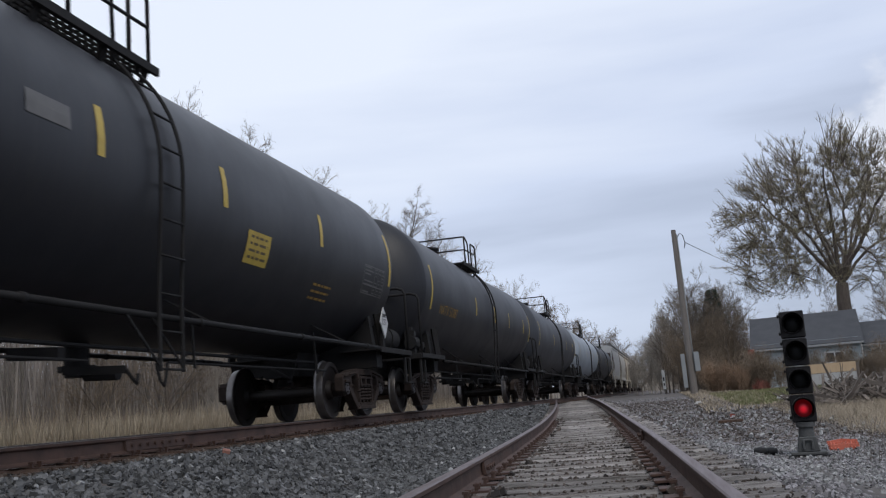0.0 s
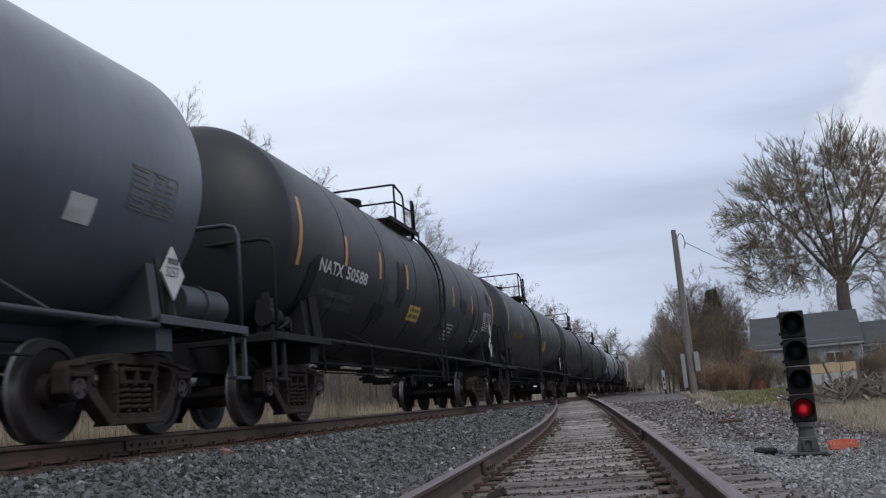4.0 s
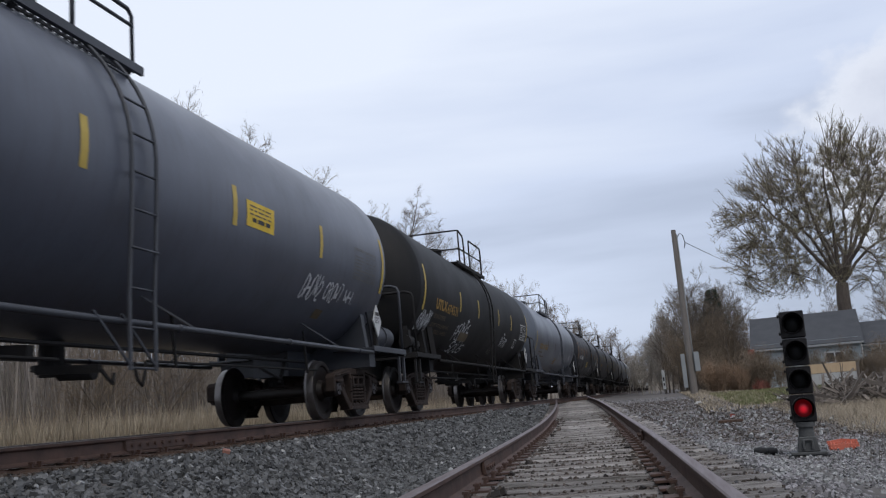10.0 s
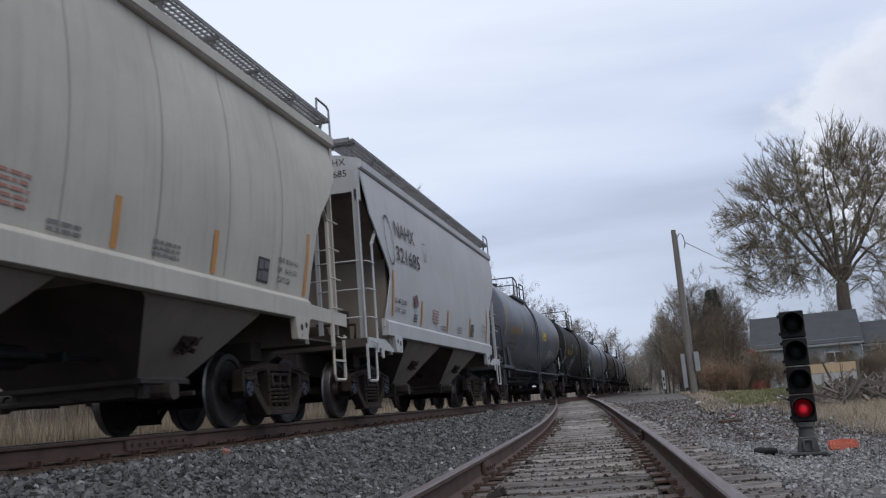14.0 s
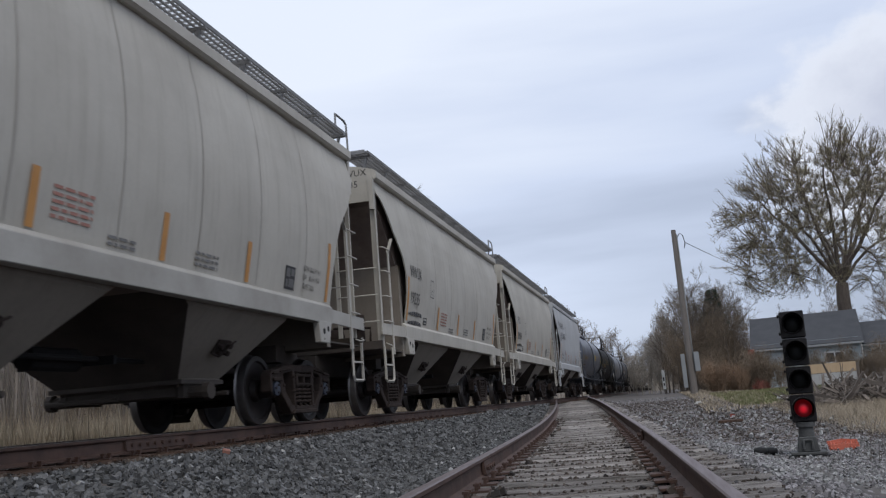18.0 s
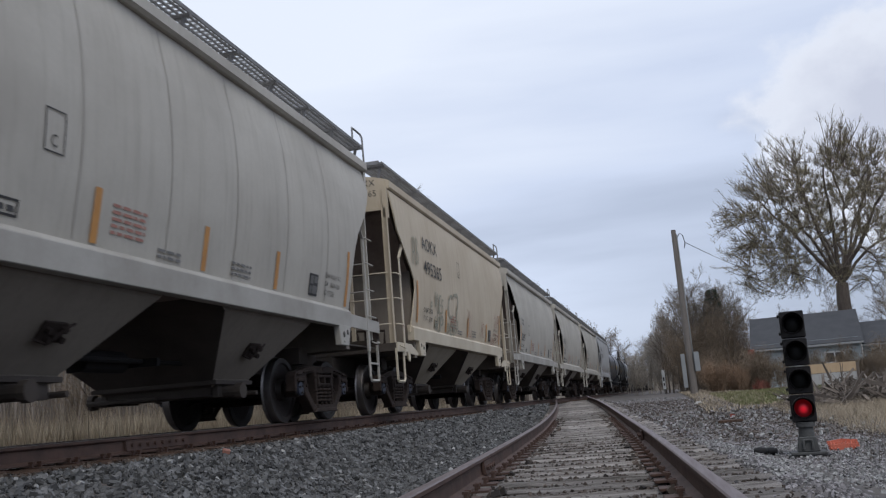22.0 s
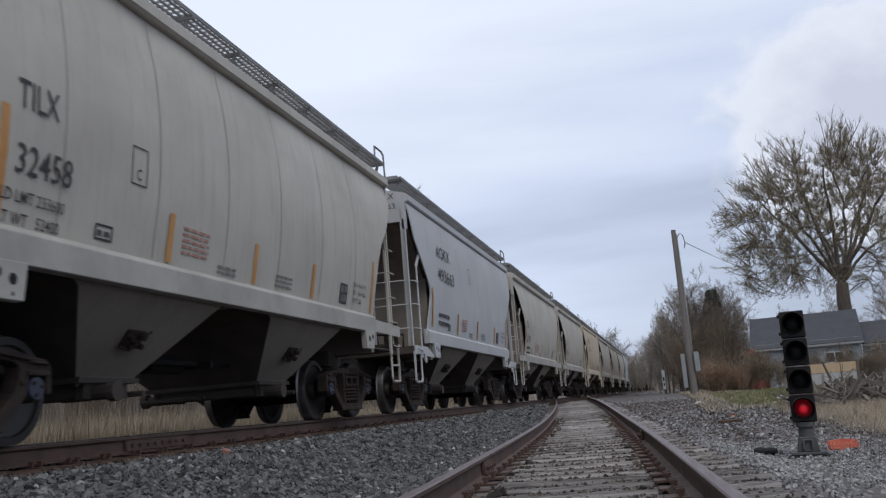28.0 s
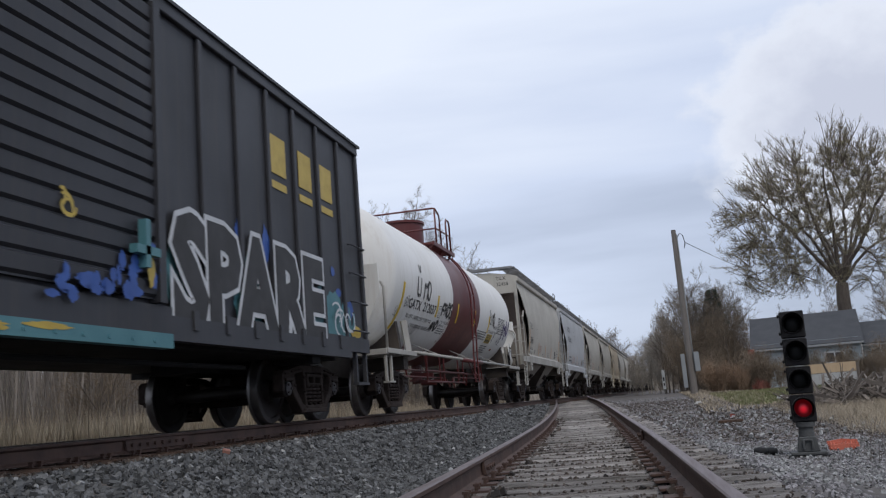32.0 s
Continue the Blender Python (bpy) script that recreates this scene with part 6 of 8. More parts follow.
car, tank, H = tank_car(-50.5, 16.8, "black tank car with gold lettering and silver graffiti", "soot", "under", stripes=from_rear(8.4, 1.33, 4.67, 6.85, 9.82, 12.05, 15.34), stripe_mat="yellow", stripe_low=2.25, walk_at=6.86 - 8.4, gap=1.5, ladder_at=8.27 - 8.4, post=0.65, loop=1.32, rail_h=0.92, man_at=1.1, drop=0.35)
tank.text(car, 2.33 - H, 3.33 - H, 2.13, 2.36, "UTLX", M["gold"], grow=0.014)
tank.text(car, 3.38 - H, 4.40 - H, 2.11, 2.33, "674531", M["gold"], grow=0.006)
tank.text(car, 2.34 - H, 3.38 - H, 1.95, 2.04, "THE TANK CAR PEOPLE", M["bronze"])
tank.text(car, 2.33 - H, 3.93 - H, 1.78, 1.86, "LD LMT 187100 LB  84 850 KG", M["bronze"])
tank.text(car, 2.32 - H, 3.99 - H, 1.65, 1.73, "LT WT   75800 LB  34 450 KG", M["bronze"])
tank.table(car, 13.92 - H, 15.1 - H, 2.07, 2.56, M["pale"], (0.5, 0.67, 0.84), 9, 18)
on_d = on_shell(tank, H)
tag(car, on_d, 4.65, 1.62, 1.35, 0.38, "PEONGE", "silver_graffiti", "spray", 0.032, 0.3, 31)
tag(car, on_d, 4.9, 1.36, 1.4, 0.22, "SOUS", "silver_graffiti", "spray", 0.026, 0.5, 35)
tag(car, on_d, 5.62, 2.0, 0.28, 0.17, "*", "silver_graffiti", "spray", 0.03, 0, 36)
tank.patch(car, 5.22 - H, 6.1 - H, 1.62, 1.81, M["bronze"], "warning_panel", "worn yellow panel under graffiti", lift=0.012)
tag(car, on_d, 1.22, 1.68, 0.85, 0.34, "GHOWDWH", "silver_graffiti", "spray", 0.028, 0.35, 32)
tag(car, on_d, 10.68, 1.72, 0.95, 0.27, "DISERY", "silver_graffiti", "spray", 0.026, 0.3, 33)
tag(car, on_d, 10.98, 2.0, 0.16, 0.15, "*", "silver_graffiti", "spray", 0.026, 0, 37)
tag(car, on_d, 9.4, 1.45, 0.6, 0.24, "WCHI", "faint_graffiti", "dim", 0.018, 0.3, 38)
for a, b, c, d in ((13.0, 13.44, 1.76, 1.785), (13.0, 13.44, 2.005, 2.03), (13.0, 13.025, 1.76, 2.03), (13.415, 13.44, 1.76, 2.03), (13.2, 13.215, 1.83, 2.0), (13.0, 13.44, 1.82, 1.832)):
    tank.patch(car, a - H, b - H, c, d, M["pale"], "panel_border")
tank.lines(car, 13.05 - H, 1.92, 0.12, 2, M["pale"], 0.05, 0.03, 39)
head_text(car, tank, H, 0.2, 3.28, "31", 0.16, M["gold"])
placards(car, H, "3257")

car, tank, H = tank_car(-67.55, 17.05, "dark blue-grey tank car with white graffiti lettering", "slate", "darkgrey", stripes=from_rear(8.525, 1.3, 4.46, 6.91, 9.75, 12.49, 15.43), stripe_mat="yellow", stripe_low=2.28, walk_at=5.98 - 8.525, gap=0.89, ladder_at=7.73 - 8.525, post=0.82, loop=1.36, man_at=0.8, drop=0.35, rail_h=0.7)
tank.text(car, 2.25 - H, 3.14 - H, 2.18, 2.40, "UTLX", M["gold"], grow=0.012)
tank.text(car, 3.24 - H, 4.26 - H, 2.19, 2.41, "646371", M["gold"])
tank.text(car, 2.26 - H, 3.24 - H, 2.03, 2.11, "THE TANK CAR PEOPLE", M["bronze"])
tank.lines(car, 2.26 - H, 1.86, 1.6, 1, M["bronze"], 0.12, 0.06, 23)
tank.lines(car, 2.27 - H, 1.70, 1.62, 1, M["bronze"], 0.12, 0.06, 24)
tank.patch(car, 10.05 - H, 10.83 - H, 2.335, 2.65, M["bright_yellow"], "warning_panel", "yellow warning panel")
tank.lines(car, 10.13 - H, 2.58, 0.6, 3, M["bronze"], 0.05, 0.02, 22)
tank.lines(car, 10.2 - H, 2.40, 0.5, 1, M["letter"], 0.07, 0.05, 25)
on_e = on_shell(tank, H)
tag(car, on_e, 12.1, 1.72, 0.72, 0.30, "QHOW2", "white_graffiti", "spray", 0.028, 0.25, 34)
tag(car, on_e, 12.96, 1.75, 0.72, 0.24, "CROW7", "white_graffiti", "spray", 0.026, 0.15, 40)
tag(car, on_e, 13.82, 1.78, 0.55, 0.20, "WH.", "white_graffiti", "spray", 0.026, 0.1, 41)
tag(car, on_e, 12.8, 1.88, 0.1, 0.1, "-", "white_graffiti", "spray", 0.03, 0, 42)
tank.table(car, 13.94 - H, 15.03 - H, 2.17, 2.65, M["dim"], (0.5, 0.67, 0.84), 9, 19)
tank.patch(car, 13.0 - H, 13.3 - H, 1.5, 1.62, M["bronze"], "small_panel", "worn yellow panel")
placards(car, H, "3257")

Y = -80.6
flat_text = dict(z=3.24, y=2.55, size=0.40, drop=0.5, wide=1.1, plate=5.74, pz=3.02, edge=1.97, low=1.95, stripes=(4.42, 6.70, 9.06, 11.0), data=9.36)
nahx = hopper_car(Y, 13.05, "cool grey covered hopper car with black lettering", "hopper_cool", "hopper_cool", "flat", dict(name="NAHX", number="321685", **{**flat_text, "y": 2.2, "z": 3.2, "drop": 0.46, "wide": 1.22, "load": "232600", "light": "53400", "stripes": (4.0, 6.23, 8.6, 10.75), "data": 8.72, "plate": 4.24, "pz": 3.0}))
WANTED = (
    ("TILX", "339508", "hopper", "hopper", "round", {}),
    ("WWUX", "19235", "hopper", "hopper", "round", {}),
    ("TILX", "328937", "hopper", "sill", "round", dict(load="232900", light="53100")),
    ("AOKX", "495365", "hopper_cream", "cream_sill", "flat", {**flat_text, "load": "233300", "light": "52700"}),
    ("TILX", "339416", "hopper", "sill", "round", dict(load="232800", light="53200")),
    ("TILX", "337589", "hopper", "sill", "round", {}),
    ("AOKX", "493663", "hopper_cool", "hopper_cool", "flat", flat_text),
    ("TILX", "32458", "hopper", "sill", "round", dict(load="233600", light="52400")))
HOPPERS = {}
for name, number, paint, sp, style, opt in WANTED:
    Y -= 13.05
    HOPPERS[number] = hopper_car(Y, 13.05, {"hopper": "grey", "hopper_cream": "stained cream", "hopper_cool": "cool grey"}[paint] + " covered hopper car with black lettering", paint, sp, style, dict(name=name, number=number, **opt))

LA = 15.45
acid, acid_tank, HA = tank_car(-200.5, LA, "white acid tank car with a maroon band and graffiti", "white", "sill", r=1.51, zc=2.63, sag=0.0, ends=0.85, bands=((-1.61, 1.56),), band_mat="maroon", stripes=(), heavy_dome=True, walk_at=-1.44, gap=0.05, ladder_at=0.04, rail_z=1.12, post=0.5, loop=1.13, man_at=1.0, drop=0.27, rail_h=0.92)
part("maroon_rail_sleeve", Geo().tube([(1.46, -1.2, 1.10), (1.46, 1.15, 1.10)], 0.054, 8).mesh("maroon_rail_sleeve", M["maroon"], True), acid, "maroon painted length of rail")
boxcar, BH = box_car(-200.5, 18.4, "dark blue boxcar covered in graffiti")

A = acid_tank
for s in (-1, 1):
    shield = part("head_shield", Geo().prism([(-0.95, 1.15), (0.95, 1.15), (1.42, 2.1), (1.40, 2.62), (-1.40, 2.62), (-1.42, 2.1)], 0.40, 0.43).mesh("head_shield", M["white"]), acid, "white half-height head shield", pose(0, s * HA, 0, 0, 0, 0 if s < 0 else 180))
    if s < 0:
        tag(acid, lambda u, v: (u, -HA + 0.395, v), 0.0, 1.55, 1.05, 0.5, "GEMS", "black_graffiti", "letter", 0.06, 0.1, 58)
A.patch(acid, 1.74 - HA, 1.86 - HA, 1.57, 2.44, M["bright_yellow"], "stripe", "yellow reflective stripe")
for y in (4.53, 6.49, 8.48, 10.44):
    A.patch(acid, y - HA - 0.06, y - HA + 0.06, 1.98, 2.43, M["bright_yellow"], "stripe", "yellow reflective stripe")
A.text(acid, 2.3 - HA, 3.2 - HA, 2.0, 2.19, "GATX", M["letter"], grow=0.004)
A.text(acid, 3.38 - HA, 4.41 - HA, 2.01, 2.20, "212037", M["letter"], grow=0.004)
A.text(acid, 2.38 - HA, 4.33 - HA, 1.83, 1.90, "LD LMT  218700 LBS  99200 KGS", M["letter"])
A.text(acid, 2.9 - HA, 4.65 - HA, 1.68, 1.75, "LT WT  67300 LBS  30550 KGS  NEW", M["letter"])
A.text(acid, 10.5 - HA, 11.74 - HA, 1.99, 2.07, "HYDROCHLORIC ACID", M["letter"])
A.text(acid, 11.2 - HA, 11.72 - HA, 2.13, 2.22, "FRA AIP", M["letter"])
A.lines(acid, 9.1 - HA, 1.96, 1.3, 4, M["dim"], 0.06, 0.03, 43)
A.patch(acid, 10.59 - HA, 11.35 - HA, 1.73, 1.965, M["yellow"], "warning_panel", "yellow warning panel")
A.lines(acid, 10.68 - HA, 1.91, 0.5, 2, M["bronze"], 0.05, 0.025, 46)
A.lines(acid, 10.65 - HA, 1.755, 0.62, 1, M["letter"], 0.05, 0.07, 47)
A.lines(acid, 10.5 - HA, 1.64, 0.9, 4, M["dim"], 0.05, 0.022, 48)
A.table(acid, 11.78 - HA, 12.86 - HA, 2.04, 2.48, M["dim"], (0.42, 0.62, 0.82), 9, 44)
A.text(acid, 5.08 - HA, 5.82 - HA, 1.89, 1.95, "CONSULT OWNER BEFORE", M["dim"])
A.text(acid, 5.08 - HA, 5.5 - HA, 1.82, 1.87, "REPAIRING TANK", M["dim"])
A.lines(acid, 5.09 - HA, 1.77, 0.62, 3, M["dim"], 0.045, 0.02, 45)
for dy0, dy1, dz0, dz1 in ((4.69, 4.94, 1.98, 1.993), (4.69, 4.94, 2.22, 2.233), (4.69, 4.703, 1.98, 2.233), (4.927, 4.94, 1.98, 2.233)):
    A.patch(acid, dy0 - HA, dy1 - HA, dz0, dz1, M["letter"], "plate_border")
A.text(acid, 4.72 - HA, 4.91 - HA, 2.15, 2.19, "PLATE", M["letter"], "plate_letter")
A.text(acid, 4.77 - HA, 4.86 - HA, 2.01, 2.10, "C", M["letter"], "plate_letter")
A.patch(acid, 12.0 - HA, 12.22 - HA, 1.57, 1.62, M["red_brick"], "red_spot", "small red mark")
on_acid = on_shell(A, HA)
for y, z, w, h, text, seed, wide in ((2.72, 2.27, 1.1, 0.42, "LIMO", 52, 0.055), (2.9, 2.72, 0.2, 0.2, "V", 59, 0.04), (10.5, 2.22, 0.75, 0.36, "LIMO", 53, 0.045), (4.96, 2.04, 0.9, 0.27, "FROG", 51, 0.065), (5.5, 2.25, 0.2, 0.12, "U", 60, 0.04), (4.4, 1.70, 0.6, 0.24, "AND", 54, 0.05)):
    tag(acid, on_acid, y, z, w, h, text, "black_graffiti", "letter", wide, 0.15, seed)
for y, z, w, h, text, seed, mat in ((6.15, 1.68, 1.0, 0.25, "RIVERS", 55, "rust"), (7.9, 2.1, 0.55, 0.3, "GEM", 56, "rust"), (5.62, 1.5, 0.3, 0.5, "SE", 61, "rust"), (7.8, 1.6, 0.6, 0.25, "DUO", 62, "rust"), (2.0, 2.0, 0.3, 0.2, "GUM", 63, "dim"), (1.55, 1.8, 0.2, 0.17, "SU", 64, "dim"), (3.2, 1.55, 0.3, 0.2, "OD", 65, "dim"), (9.3, 1.75, 0.5, 0.16, "SWAN", 66, "dim"), (11.45, 1.78, 0.2, 0.2, "RS", 67, "letter"), (12.2, 1.75, 0.55, 0.18, "WIDE", 68, "dim")):
    tag(acid, on_acid, y, z, w, h, text, "thin_graffiti", mat, 0.016, 0.2, seed)
tag(acid, on_acid, 12.66, 1.93, 0.9, 0.5, "MV", "purple_graffiti", "purple", 0.085, 0.15, 57)
placards(acid, HA, "1789")

SIDE = 1.478
for a, b in ((-4.20, -3.70), (-3.25, -2.78), (-2.45, -1.95)):
    part("logo_block", Geo().box(SIDE, SIDE + 0.004, BH + a, BH + b, 3.20, 3.72).mesh("logo_block", M["yellow"]), boxcar, "yellow painted block")
    part("logo_underline", Geo().box(SIDE, SIDE + 0.004, BH + a, BH + b, 3.00, 3.10).mesh("logo_underline", M["yellow"]), boxcar)
for y, z, ry, rz, mat, seed in ((-6.6, 1.5, 0.3, 0.45, "teal", 4), (-3.1, 1.35, 0.6, 0.4, "teal", 5), (-2.15, 1.45, 0.5, 0.42, "teal", 6), (-5.0, 1.5, 0.5, 0.5, "teal", 7), (-1.2, 1.3, 0.3, 0.10, "yellow", 8), (-1.5, 1.62, 0.22, 0.16, "blue", 15), (-2.1, 2.15, 0.09, 0.08, "blue", 16), (-4.45, 2.2, 0.1, 0.25, "blue", 17), (-5.2, 2.22, 0.12, 0.16, "blue", 18), (-1.9, 1.85, 0.12, 0.08, "blue", 19)):
    blob(boxcar, SIDE, BH + y, z, ry, rz, seed, mat, lift=0.002)
rnd = random.Random(40)
for k in range(34):
    u = rnd.random()
    blob(boxcar, SIDE, BH - 8.6 + 1.35 * u + rnd.gauss(0, 0.1), 1.22 + 0.55 * u * rnd.random() + rnd.gauss(0, 0.05), rnd.uniform(0.03, 0.12), rnd.uniform(0.03, 0.10), 90 + k, "blue", lift=0.101 + k * 0.0006)
for y, z, ry, rz, seed in ((-9.6, 0.87, 0.5, 0.05, 21), (-8.7, 0.9, 0.3, 0.03, 22), (-7.3, 1.5, 0.06, 0.2, 23)):
    blob(boxcar, SIDE, BH + y, z, ry, rz, seed, "yellow", lift=0.118 if z > 1.2 else 0.071)
for u, v, w, h, seed, n in ((2.4, 1.1, 1.1, 0.8, 75, 8), (1.3, 1.1, 0.8, 0.6, 76, 6), (4.2, 1.1, 1.0, 0.5, 77, 5)):
    scrawl(boxcar, lambda a, b: (SIDE + 0.003, BH - a, b), u, v, w, h, seed, n, "teal_graffiti", "teal", 0.12)
for mat, lift, grow in (("spray", 0.006, 0.115), ("letter", 0.010, 0.065)):
    vs, fs = lettering("SPARE", 1.36, None, squeeze=1.10, grow=grow)
    part("graffiti_outline" if grow else "graffiti_fill", Geo().add([(SIDE + lift + 0.052, BH - 6.8 + u, 1.06 + w * 1.16) for u, w in vs], fs).mesh("graffiti", M[mat]), boxcar, "white outlined graffiti letters" if grow else "")
scrawl(boxcar, lambda u, v: (SIDE + 0.056, BH - u, v), 1.5, 1.15, 0.8, 0.55, 61, 6, "white_graffiti", "spray", 0.04)
scrawl(boxcar, lambda u, v: (1.585, BH - u, v), 8.45, 1.78, 0.18, 0.25, 62, 3, "yellow_mark", "yellow", 0.04)
loop = [(1.86 + 0.24 * math.cos(a) - 0.12 * math.sin(a), 3.05 + 0.42 * math.sin(a)) for a in [k * 6.2832 / 28 for k in range(29)]]
verts = [(along(FLAT, v) + 0.02, 1.86 + (u - 1.86) * f - 6.525, 3.05 + (v - 3.05) * f) for u, v in loop for f in (0.95, 1.05)]
part("black_graffiti", Geo().add(verts, [(2 * i, 2 * i + 1, 2 * i + 3, 2 * i + 2) for i in range(28)]).mesh("black_graffiti", M["letter"]), nahx, "black sprayed outline")
blob(nahx, 1.595, 3.46 - 6.525, 2.09, 0.15, 0.15, 9, "maroon", "red_spot")
J = HOPPERS["495365"]
on_j = lambda u, v: (along(FLAT, v) + 0.02, u - 6.525, v)
for y, z, w, h, text, seed, wide in ((3.35, 2.02, 0.75, 0.4, "VUES", 64, 0.045), (3.4, 1.62, 0.75, 0.35, "WOP", 65, 0.04), (4.55, 1.95, 1.15, 0.62, "C7", 70, 0.06), (4.55, 1.62, 0.8, 0.26, "DES", 71, 0.045), (5.15, 1.65, 0.5, 0.4, "VA", 72, 0.04), (1.75, 2.85, 0.45, 0.55, "PUS", 66, 0.04), (3.02, 2.1, 0.12, 0.1, "O", 73, 0.03)):
    tag(J, on_j, y, z, w, h, text, "faded_green_graffiti", "faded", wide, 0.1, seed)
for y, z, w, h, text, seed in ((6.6, 1.68, 0.55, 0.7, "UU", 67), (10.15, 2.05, 0.7, 0.42, "YNP", 68), (10.0, 1.72, 0.9, 0.26, "C2D", 69), (8.35, 1.75, 0.4, 0.4, "RO", 74), (9.7, 1.62, 0.5, 0.22, "SUMS", 75)):
    tag(J, on_j, y, z, w, h, text, "red_graffiti", "rust", 0.022, 0.1, seed)


# ---- the dwarf signal ----
def signal():
    x, y = 1.262, 9.72
    z = ground_z(x, y) + 0.02
    s = thing("signal", "black four-lamp dwarf railway signal showing red", "signal", m=pose(x, y, z, 0, 0.5, -6))
    base = Geo().box(-0.165, 0.165, -0.14, 0.14, 0, 0.028).prism([(-0.105, 0.028), (0.105, 0.028), (0.08, 0.17), (-0.08, 0.17)], -0.10, 0.10)
    for a in (-0.04, 0.04):
        base.box(a - 0.012, a + 0.012, -0.128, -0.11, 0.05, 0.14)
    base.box(-0.05, 0.05, -0.126, -0.11, 0.13, 0.15)
    part("base", base.mesh("base", M["cast"], bevel=0.006), s, "grey cast base")
    part("neck", Geo().cyl((0, 0, 0.17), (0, 0, 0.22), 0.075, 14).cyl((0, 0, 0.22), (0, 0, 0.262), 0.07, 14).cyl((0, 0, 0.262), (0, 0, 0.308), 0.09, 14).mesh("neck", M["cast"], 40), s)
    part("foot_blocks", Geo().box(-0.19, -0.11, -0.17, 0.17, -0.07, 0.0).box(-0.03, 0.05, -0.17, 0.17, -0.07, 0.0).box(0.11, 0.19, -0.17, 0.17, -0.07, 0.0).mesh("foot_blocks", M["rubber"]), s)

    def head():
        g = Geo().box(-0.128, 0.128, -0.05, 0.14, 0.0, 0.283)
        for u in (0.05, 0.24):
            g.box(-0.15, -0.128, -0.02, 0.06, u - 0.02, u + 0.02)
        return g.mesh("lamp_housing", M["signal"], bevel=0.014)

    def visor():
        n, g = 24, Geo()
        verts, faces = [], []
        for i in range(n + 1):
            a = math.radians(-50 + 280 * i / n)
            reach = 0.23 * (0.22 + 0.78 * math.sin(math.pi * i / n) ** 0.8)
            for r in (0.116, 0.109):
                verts += [(r * math.cos(a), -0.05, r * math.sin(a)), (r * math.cos(a), -0.05 - reach, r * math.sin(a))]
        for i in range(n):
            k = 4 * i
            faces += [(k, k + 1, k + 5, k + 4), (k + 2, k + 6, k + 7, k + 3), (k + 1, k + 3, k + 7, k + 5)]
        return g.add(verts, faces).mesh("visor", M["signal"], True)

    def lens():
        return [(0.0, -0.075), (0.03, -0.073), (0.06, -0.067), (0.085, -0.058), (0.092, -0.05)]
    for i in range(4):
        h = part("lamp_housing", shared("head", head), s, m=pose(0, 0, 0.308 + i * 0.275) @ Matrix.Diagonal((0.90, 0.935, 0.935, 1)))
        part("visor", shared("visor", visor), h, m=pose(0, 0, 0.145))
        me = Geo().lathe(lens(), 24).mesh("lens", M["red"] if i == 0 else M["lens"], True)
        part("lens_ring", shared("ring", lambda: Geo().lathe([(0.091, -0.05), (0.094, -0.066), (0.108, -0.062), (0.109, -0.05)], 24).mesh("lens_ring", M["signal"], True)), h, m=pose(0, 0, 0.145))
        part("lens", me, h, "lit red lens" if i == 0 else "dark unlit lens", pose(0, 0, 0.145))


signal()


# ---- pole, its boxes and wire ----
def pole():
    x, y = 1.32, 50.0
    z = ground_z(x, y)
    p = thing("utility_pole", "grey weathered wooden pole with boxes at its foot", "utility pole", m=pose(x, y, z - 0.3, 0, -0.4, 0))
    part("shaft", Geo().tube([(0, 0, 0), (0, 0, 4), (0, 0, 9.05)], 0.17, 14, radii=[0.20, 0.17, 0.125]).mesh("shaft", M["pole"], 40), p)
    part("conduit", Geo().tube([(0.19, -0.06, 1.5), (0.18, -0.06, 4), (0.15, -0.05, 8.8)], 0.025, 6).mesh("conduit", M["box"], True), p)
    part("meter_box", Geo().box(0.20, 0.46, -0.25, 0.05, 1.5, 2.5).mesh("meter_box", M["box"], bevel=0.02), p, "grey steel box")
    part("board", Geo().box(-0.47, -0.26, -0.14, -0.08, 0.7, 2.45).mesh("board", M["box"], bevel=0.01), p, "pale board")
    part("drip_loop", Geo().tube([(0.15, -0.05, 8.6), (0.3, -0.05, 8.85), (0.45, -0.05, 8.7), (0.52, -0.05, 8.3), (0.45, -0.05, 8.0), (0.52, -0.05, 8.2)], 0.022, 6).mesh("drip_loop", M["rubber"], True), p)
    a, b = Vector((x + 0.5, y, z + 8.0)), Vector((8.6, 76, 8.3))
    pts = [a.lerp(b, k / 16) - Vector((0, 0, 0.2 * math.sin(math.pi * k / 16))) for k in range(17)]
    thing("overhead_wire", "thin dark service wire running from the pole", "wire", me=Geo().tube(pts, 0.016, 5).mesh("overhead_wire", M["cast"], True))
    m = thing("marker_post", "white lineside marker post", "marker post", m=pose(-0.24, 80, ground_z(-0.24, 80) - 0.1))
    part("post", Geo().box(-0.06, 0.06, -0.06, 0.06, 0, 2.2).mesh("post", M["pole"]), m)
    part("plate", Geo().box(-0.12, 0.12, -0.09, -0.06, 0.5, 2.1).mesh("plate", M["trim"]), m)
    part("bars", Geo().box(-0.06, 0.06, -0.096, -0.092, 0.8, 1.0).box(-0.06, 0.06, -0.096, -0.092, 1.2, 1.5).mesh("bars", M["letter"]), m)


pole()


